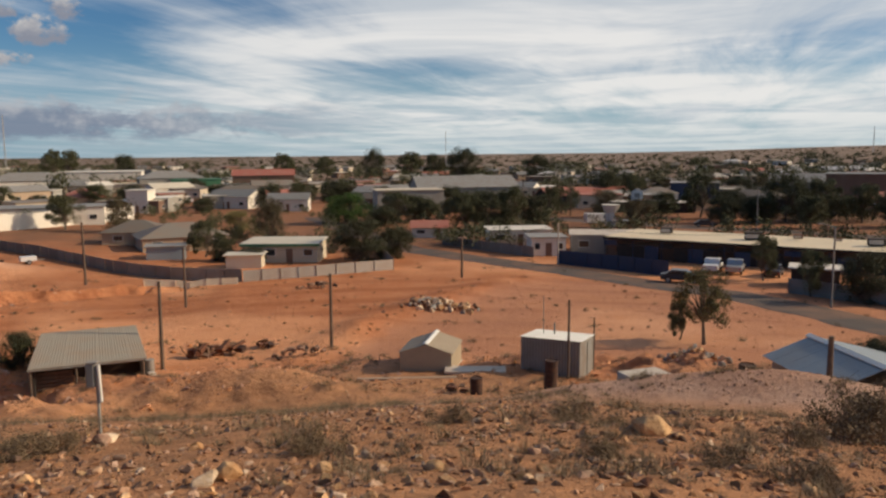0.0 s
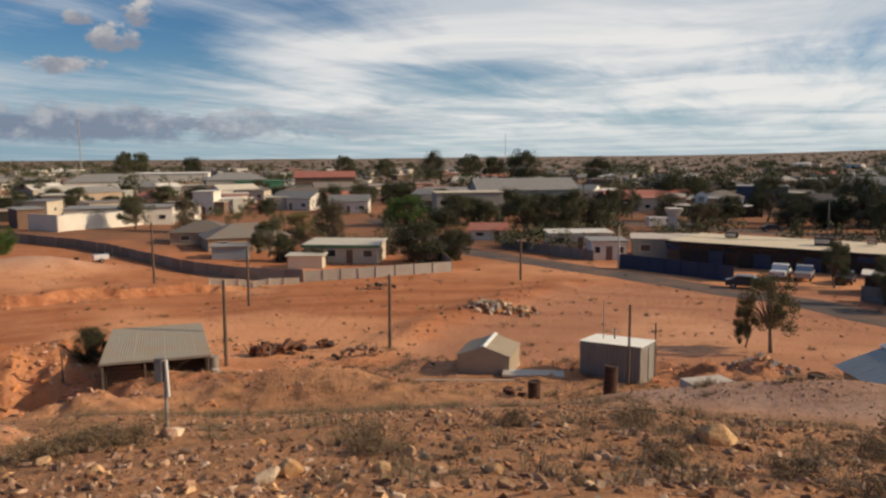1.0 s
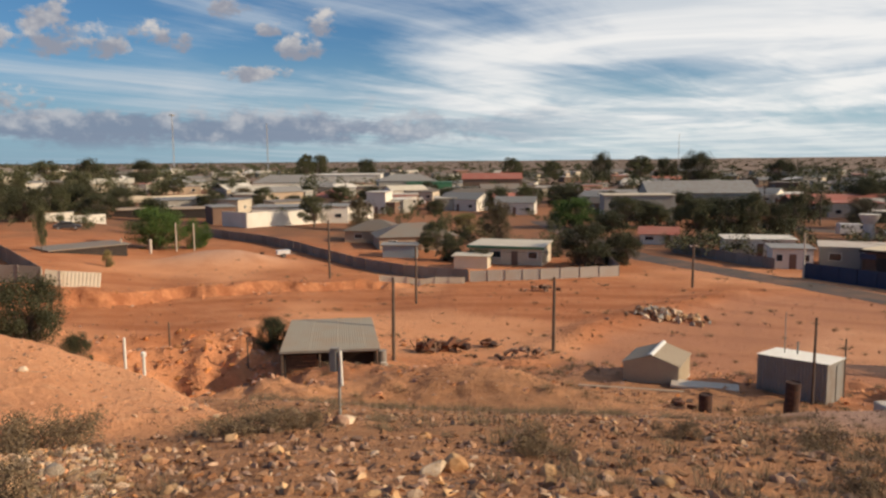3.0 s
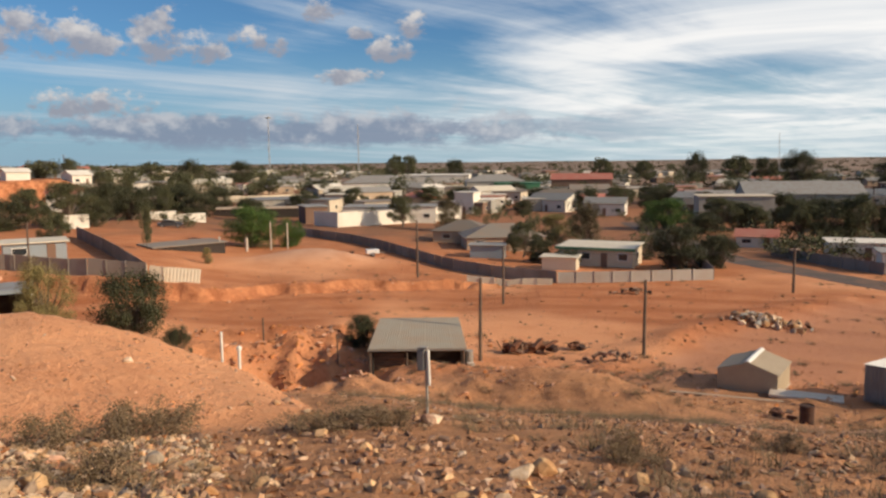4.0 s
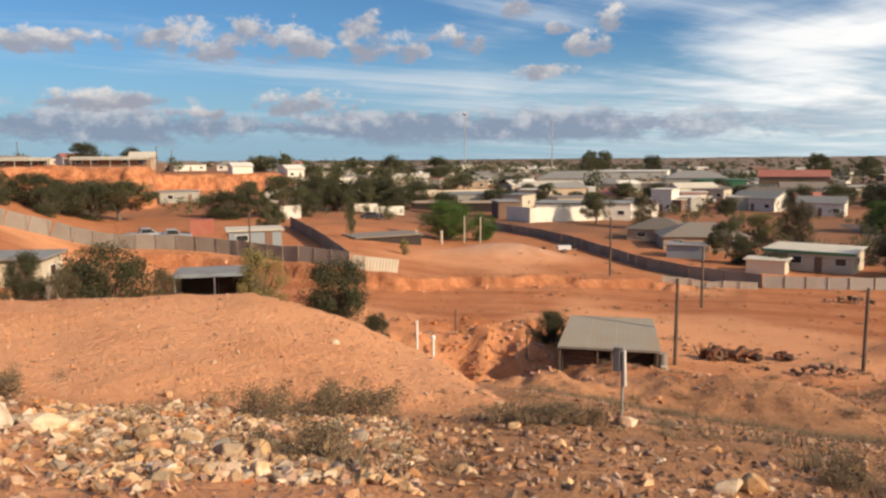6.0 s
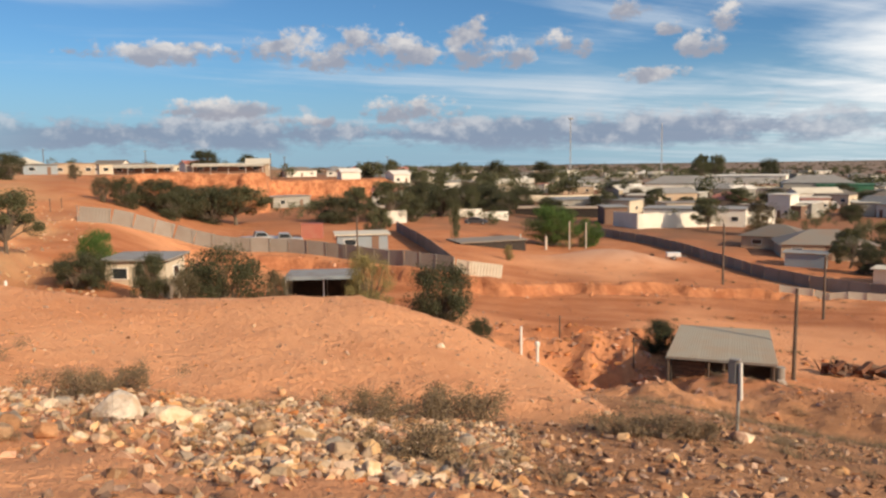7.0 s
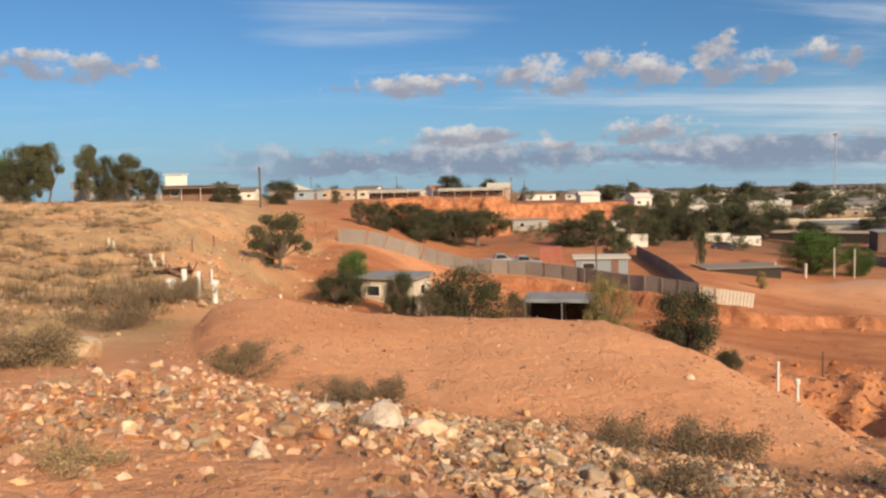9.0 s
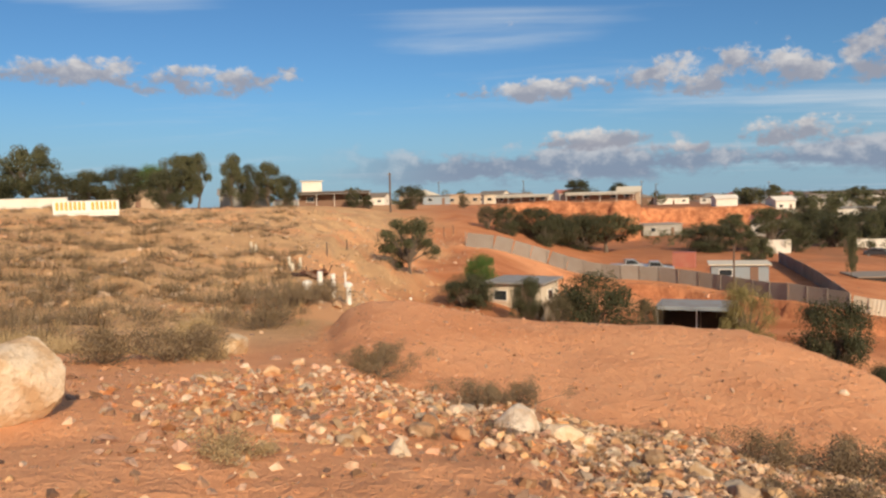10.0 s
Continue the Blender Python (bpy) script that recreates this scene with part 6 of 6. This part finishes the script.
def motel(az, rho, w, d, turn):
    """Long low motel with a flat cream roof, roof units and verandah shade put into dark front colours."""
    x, y, z = spot(az, rho)
    ob = thing("motel", (x, y, z - 0.3), turn, "long low motel with a flat cream roof and shade-dark front", "motel")
    part("wall", box((0, 0, 1.0), (w, d, 4.0)), M_brown, ob)
    sheets = 16
    for k in range(sheets):
        part("roof_sheet", box((-w / 2 + (k + 0.5) * w / sheets, -0.6, 3.12 + 0.004 * (k % 2)), (w / sheets - 0.015, d + 2.2, 0.1), 0, 0.01), M_motelroof, ob)
    # fascia coloured near black to match the shade under the roof
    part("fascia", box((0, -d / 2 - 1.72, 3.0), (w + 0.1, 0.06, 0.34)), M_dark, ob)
    post = None
    for k in range(13):
        px = -w / 2 + 0.2 + k * (w - 0.4) / 12
        if post is None:
            post = part("verandah_post", tube((0, 0, -0.6), (0, 0, 2.9), 0.06), M_blue, ob)
            post.matrix_local = pose(px, -d / 2 - 1.6, 0)
        else:
            share("verandah_post", post, ob, pose(px, -d / 2 - 1.6, 0))
    for k in range(12):
        px = -w / 2 + (k + 0.5) * w / 12
        if k % 2:
            part("door", box((px, -d / 2 - 0.02, 1.0), (0.9, 0.07, 2.05)), M_blue, ob)
        else:
            part("window", box((px, -d / 2 - 0.02, 1.45), (1.6, 0.06, 1.1)), M_glass, ob)
    # added dark and navy panels that stand for the verandah's deep shade
    for k in range(25):
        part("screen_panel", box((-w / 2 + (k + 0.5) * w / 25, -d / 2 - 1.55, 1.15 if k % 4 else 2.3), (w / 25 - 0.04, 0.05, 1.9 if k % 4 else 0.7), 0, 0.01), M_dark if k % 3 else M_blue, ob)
    for px, py, s in ((-w * 0.37, 0.5, 1.0), (-w * 0.12, -1.5, 1.3), (-w * 0.02, 1.5, 0.7), (w * 0.17, -1.2, 1.2), (w * 0.08, 0.4, 0.5)):
        u = part("roof_unit", box((px, py, 3.5 + 0.2 * s), (1.7 * s, 1.1 * s, 0.75 * s), 12, 0.03), M_dark if s > 0.9 else M_rust, ob)
        part("grille", box((px, py - 0.56 * s, 3.5 + 0.2 * s), (1.3 * s, 0.04, 0.45 * s), 12), M_concrete, u)
    return ob


motel(-25.4, 110.7, 50.0, 10.9, -35)


# ---- vehicles ----
def wheel(parent, x, y, r=0.34):
    t = part("wheel", tube((0, -0.11, 0), (0, 0.11, 0), r, None, 16), M_tyre, parent)
    t.matrix_local = pose(x, y, r)
    part("rim", tube((0, -0.12, 0), (0, 0.12, 0), r * 0.6, None, 12), M_rim, t)


def car(az, rho, turn, kind, mat, label):
    x, y, z = spot(az, rho)
    ob = thing("car", (x, y, z), turn, label, "car", "parked vehicles")
    if kind == "van":
        side = [(-2.6, 0.4), (2.5, 0.4), (2.6, 0.9), (2.1, 1.25), (1.6, 2.3), (-2.55, 2.4)]
        glass = [(1.15, 1.3), (1.95, 1.3), (1.6, 2.0), (1.15, 2.05)]
        width = 2.0
    elif kind == "ute":
        side = [(-2.5, 0.5), (2.4, 0.5), (2.45, 0.95), (1.2, 1.08), (0.6, 1.68), (-0.6, 1.7), (-0.8, 1.1), (-2.5, 1.08)]
        glass = [(1.0, 1.12), (0.52, 1.6), (-0.5, 1.62), (-0.62, 1.12)]
        width = 1.8
    else:
        side = [(-2.2, 0.35), (2.2, 0.35), (2.25, 0.75), (1.1, 0.95), (0.45, 1.42), (-1.0, 1.45), (-1.75, 0.98), (-2.25, 0.9)]
        glass = [(0.95, 0.98), (0.4, 1.36), (-0.95, 1.38), (-1.5, 1.0)]
        width = 1.75
    bm = prism(side, width)
    bmesh.ops.bevel(bm, geom=[e for e in bm.edges if abs(e.verts[0].co.y - e.verts[1].co.y) < 0.01], offset=0.07, segments=2, affect="EDGES")
    body = part("body", bm, mat, ob)
    for s in (-1, 1):
        g = part("side_window", prism(glass, 0.02), M_glass, ob)
        g.matrix_local = pose(0, s * (width / 2 + 0.005), 0)
        part("headlight", box((side[2][0] - 0.04, s * width * 0.36, side[2][1] - 0.12), (0.1, 0.3, 0.14), 0, 0.02), M_lamp, ob)
        part("tail_light", box((side[0][0] - 0.0, s * width * 0.42, side[2][1] - 0.1), (0.06, 0.2, 0.16), 0, 0.02), M_red, ob)
        for px in (-1.4, 1.4):
            wheel(ob, px, s * (width / 2 - 0.1), 0.36)
    x0, x1 = (1.62, 2.14) if kind == "van" else ((0.62, 1.18) if kind == "ute" else (0.47, 1.07))
    z0, z1 = (2.2, 1.28) if kind == "van" else ((1.63, 1.12) if kind == "ute" else (1.38, 0.99))
    g = part("windscreen", box((0, 0, 0), (math.hypot(x1 - x0, z1 - z0), width - 0.3, 0.03)), M_glass, ob)
    g.matrix_local = pose((x0 + x1) / 2 + 0.03, 0, (z0 + z1) / 2 + 0.03, 0, math.degrees(math.atan2(z0 - z1, x1 - x0)), 0)
    part("bumper", box((side[1][0], 0, 0.5), (0.14, width - 0.1, 0.2), 0, 0.04), M_tyre, ob)
    return ob


car(-19.6, 98.5, 62, "ute", M_car_white, "white utility parked nose-out before the motel")
car(-21.1, 98.0, 64, "ute", M_car_silver, "silver utility parked before the motel")
car(-17.5, 88.6, -20, "sedan", M_car_dark, "dark sedan parked beside the blue fence")
car(-23.6, 96.5, 60, "sedan", M_car_dark, "dark sedan parked before the motel")
car(-14.1, 167, -12, "ute", M_car_white, "white four-wheel drive parked on the street")
car(-11.4, 168, 10, "van", M_car_white, "white delivery truck parked on the street")
car(-19.0, 165, -10, "sedan", M_car_dark, "dark sedan on the street by the park")
car(57.3, 102.5, 60, "ute", M_car_silver, "dusty silver utility behind the long fence")
car(59.0, 104, 66, "ute", M_car_silver, "silver utility behind the long fence")
car(43.0, 150, 40, "sedan", M_car_dark, "dark sedan on the red flat")
car(19.4, 264, 20, "van", M_car_white, "white bus parked on bare ground")
car(18.6, 264, 20, "van", M_car_white, "white bus parked on bare ground")


def container(az, rho, turn, mat, label):
    x, y, z = spot(az, rho)
    ob = thing("shipping_container", (x, y, z), turn, label, "container")
    for s in (-1, 1):
        part("side", corrugated(((-1.5, s * 1.1, 0), (1.5, s * 1.1, 0), (1.5, s * 1.1, 2.1), (-1.5, s * 1.1, 2.1)), 0.25, 0.03), mat, ob)
        part("end", box((s * 1.5, 0, 1.05), (0.06, 2.2, 2.1)), mat, ob)
    part("lid", box((0, 0, 2.13), (3.1, 2.3, 0.06)), mat, ob)


def trailer(az, rho, turn):
    x, y, z = spot(az, rho)
    ob = thing("trailer", (x, y, z), turn, "small white box trailer on the dirt yard", "trailer")
    part("tray", box((0, 0, 0.75), (1.9, 1.2, 0.6), 0, 0.03), M_car_white, ob)
    part("drawbar", box((1.4, 0, 0.5), (1.1, 0.08, 0.08)), M_zinc_dark, ob)
    for s in (-1, 1):
        wheel(ob, 0, s * 0.65, 0.3)


trailer(28.7, 112.5, 40)
drum(30.2, 110.5, False, M_rust_dark)
container(55.2, 113.7, 50, M_redroof, "rust-red shipping container behind the long fence")


def sign_tower(az, rho):
    x, y, z = spot(az, rho)
    ob = thing("sign_tower", (x, y, z), az, "pale two-legged sign tower beside the street", "sign")
    for s in (-1, 1):
        part("leg", box((s * 1.1, 0, 1.8), (0.3, 0.3, 4.2), 0, 0.02), M_pipe, ob)
    part("panel", box((0, 0, 4.6), (2.6, 0.35, 3.0), 0, 0.03), M_pipe, ob)
    part("crown", prism([(-1.3, 6.1), (1.3, 6.1), (0, 6.9)], 0.35), M_pipe, ob)
    part("emblem", box((0, -0.2, 5.2), (1.2, 0.04, 1.0), 0, 0.05), M_grey, ob)


sign_tower(-14.25, 186)


def water_tank(az, rho):
    x, y, z = spot(az, rho)
    ob = thing("water_tower", (x, y, z), az, "white water tower with a wide flared top", "water tower")
    part("stem", tube((0, 0, -0.5), (0, 0, 3.0), 1.1, 1.0, 16), M_white, ob)
    part("bowl", tube((0, 0, 3.0), (0, 0, 4.6), 1.2, 1.9, 20), M_white, ob)


water_tank(-12.4, 162)


def blue_roof(az, rho, turn):
    """The lower house below the slope: a wide blue-grey roof with a white ridge cap."""
    x, y, z = spot(az, rho)
    z -= 0.75
    ob = thing("house", (x, y, z), turn, "house with a wide blue-grey sheet roof and white ridge", "house")
    part("wall", box((1.2, 0.3, 0.2), (6.4, 5.2, 2.6)), M_stone, ob)
    for k in range(6):
        for s, run in ((-1, 2.5), (1, 5.0)):
            y0, y1 = -3.0 + k, -2.0 + k - 0.01
            q = ((0, y0, 2.75), (0, y1, 2.75), (s * run, y1, 1.75 - 0.1 * (run - 3)), (s * run, y0, 1.75 - 0.1 * (run - 3)))
            part("roof_sheet", corrugated(q, 0.2, 0.015), M_bluegrey, ob)
    part("ridge_cap", prism([(-0.22, 2.72), (0, 2.82), (0.22, 2.72), (0.22, 2.76), (0, 2.87), (-0.22, 2.76)], 6.2), M_pipe, ob, "white ridge capping")


blue_roof(-28.3, 39.5, 4)


def board_sign(az, rho, w, turn):
    """A long white board with yellow painted letters that cannot be read, drawn as bars."""
    x, y, z = spot(az, rho)
    ob = thing("sign_board", (x, y, z), turn, "long white sign board with faded yellow lettering on posts", "sign")
    part("board", box((0, 0, 0.95), (w, 0.06, 1.45), 0, 0.01), M_pipe, ob)
    for px in (-w / 2 + 0.2, 0, w / 2 - 0.2):
        part("post", box((px, 0.09, 0.5), (0.1, 0.1, 2.2)), M_wood, ob)
    k = -w / 2 + 0.35
    while k < w / 2 - 0.3:
        if not -0.1 < k < 0.5:
            part("letter_bar", box((k, -0.04, 1.2), (0.2, 0.02, 0.75)), M_yellow, ob)
            part("letter_edge", box((k + 0.12, -0.037, 1.18), (0.05, 0.014, 0.8)), M_dark, ob)
        k += 0.38
    part("line_bar", box((0, -0.04, 0.5), (w * 0.9, 0.014, 0.05)), M_concrete, ob)


board_sign(97.5, 80, 5.7, 92)


def mast(az, rho, height, label="thin pale steel lattice radio mast"):
    x, y, z = spot(az, rho)
    ob = thing("radio_mast", (x, y, z), 0, label, "mast", "radio masts")
    n = 6
    for k in range(n):
        bm = bmesh.new()
        z0, z1 = k * height / n, (k + 1) * height / n
        r0, r1 = 1.1 - 0.8 * k / n, 1.1 - 0.8 * (k + 1) / n
        for a in range(3):
            c0, c1 = a * 2.1, (a + 1) * 2.1
            add_tube(bm, (r0 * math.cos(c0), r0 * math.sin(c0), z0), (r1 * math.cos(c0), r1 * math.sin(c0), z1), 0.18, 0.18, 4)
            add_tube(bm, (r0 * math.cos(c0), r0 * math.sin(c0), z0), (r1 * math.cos(c1), r1 * math.sin(c1), z1), 0.1, 0.1, 3)
        part("section", bm, M_mast, ob)


mast(35.99, 900, 62)
mast(29.55, 900, 54)
mast(-0.26, 1200, 49)
mast(-29.2, 1300, 40)
part_top = thing("aerial_platform", (*spot(35.99, 899)[:2], spot(35.99, 899)[2] + 60), 0, "steel platform on top of a radio mast", "platform")
part("ring", tube((0, 0, 0), (0, 0, 1.2), 3.0, None, 10), M_zinc, part_top)

# ---- the town out to the horizon ----
rng_town = random.Random(77)
WALLS = (M_white, M_cream, M_stone, M_grey, M_cream, M_white, M_brown)
ROOFS = (M_zinc, M_oldroof, M_oldroof, M_zinc_dark, M_redroof, M_oldroof, M_pale, M_white)
made = 0
while made < 290:
    az, rho = rng_town.uniform(-31, 49), 215 * (4.2 ** rng_town.random())
    if az > 38 and rho < 300:
        continue
    w = rng_town.uniform(8, 19)
    house(az, rho, w, rng_town.uniform(6, 10), rng_town.uniform(2.6, 3.8), rng_town.uniform(-35, 35), rng_town.choice(WALLS), rng_town.choice(ROOFS), rng_town.choice(("gable", "hip", "flat", "flat", "skillion")), 3, "low outback house with a sheet roof in the far town")
    made += 1
for k in range(26):
    az, rho = rng_town.uniform(50, 84), rng_town.uniform(290, 700)
    house(az, rho, rng_town.uniform(8, 16), 8, rng_town.uniform(2.6, 3.6), rng_town.uniform(-30, 30), rng_town.choice(WALLS), rng_town.choice(ROOFS), rng_town.choice(("gable", "hip", "flat")), 3, "low outback house on the upper plain")
for k in range(120):
    az, rho = rng_town.uniform(-31, 46), rng_town.uniform(150, 330)
    if (az > 28 and rho < 250) or (5 < az < 24 and rho < 215) or (-14 < az < 0 and rho < 185):
        continue
    s = rng_town.uniform(0.6, 1.2)
    tree(rng_town.choice(("mulga", "gum", "mulga", "grey")), az, rho, 8.5 * s, 6.0 * s, k)


def far_woods(count, seed, az_range, rho_range, size, label="dark scattered trees of the far town", keep=None):
    """Trees too far off to pick apart: uneven leafy crowns in one mesh."""
    rng = np.random.default_rng(seed)
    az = rng.uniform(*az_range, count)
    rho = rho_range[0] * (rho_range[1] / rho_range[0]) ** rng.random(count)
    if keep is not None:
        ok = keep(az, rho)
        az, rho = az[ok], rho[ok]
    x, y = polar(az, rho)
    z = H(x, y)
    verts, faces, start = [], [], 0
    for k in range(len(az)):
        s = rng.uniform(*size)
        centres = np.column_stack([rng.normal(size=9) * 0.42, rng.normal(size=9) * 0.42, 0.2 + 0.6 * rng.random(9)])
        v, f = leaf_cloud(rng, centres, np.full(9, 0.3), 420, 0.055)
        verts.append(v * s + (x[k], y[k], z[k]))
        faces.append(f + start)
        start += len(v)
    ob = mesh_part("far_trees", np.concatenate(verts), np.concatenate(faces), M_leaf_gum)
    return tagged(ob, label, "trees", kind="stuff")


far_woods(230, 93, (-31, 4), (108, 330), (1.6, 4.6), "dark bushes and low trees between the houses", lambda az, rho: (rho > 122) & ~((rho > 150) & (rho < 180) & (az < -8)))
far_woods(190, 94, (4, 34), (100, 330), (1.2, 3.6), "dark bushes and low trees in the yards", lambda az, rho: rho > 100 + 3.2 * (az - 4))
far_woods(110, 95, (36, 58), (120, 330), (1.0, 3.4), "low bushes on the flat under the cliff", lambda az, rho: (rho > 150) & ~((az > 49) & (rho > 240)))
far_woods(430, 91, (-32, 50), (300, 1300), (4.5, 9.5))
far_woods(90, 92, (48, 88), (300, 900), (3.5, 7.0))
for az, rho, height in ((66.5, 330, 9), (58.0, 300, 10), (57.0, 320, 9), (49.5, 330, 9), (31.0, 300, 9), (24.0, 260, 8), (10.0, 230, 8), (-6.0, 210, 8), (-9.5, 190, 8), (72.8, 320, 9)):
    pole(az, rho, height, 1.6, 0.16, "distant timber power pole with a crossarm", az)

for az, rho, el, width, kind in ((26.9, 460, 0.65, 14.0, "gum"), (25.8, 470, 0.5, 16.0, "gum"), (22.4, 480, 0.2, 13.0, "mulga"), (11.6, 450, 0.2, 15.0, "gum"), (5.1, 450, 0.6, 13.0, "mulga"), (2.4, 460, 0.35, 18.0, "gum"), (-1.6, 440, 0.6, 20.0, "mulga"), (0.6, 470, 0.1, 15.0, "mulga"), (8.6, 480, 0.05, 15.0, "gum"), (-7.0, 460, 0.05, 16.0, "mulga"), (41.5, 400, 0.4, 13.0, "mulga"), (44.0, 390, 0.3, 14.0, "gum"), (38.0, 420, 0.25, 14.0, "mulga")):
    base_z = spot(az, rho)[2]
    tree(kind, az, rho, width, 1.65 + rho * math.tan(radians(el)) - base_z, int(az) % 2)

# the models that the trees and bushes were copied from are not part of the place
for model in [m for kind in TREES.values() for m in kind] + BUSHES:
    for ob in (*model.children_recursive, model):
        bpy.data.objects.remove(ob)
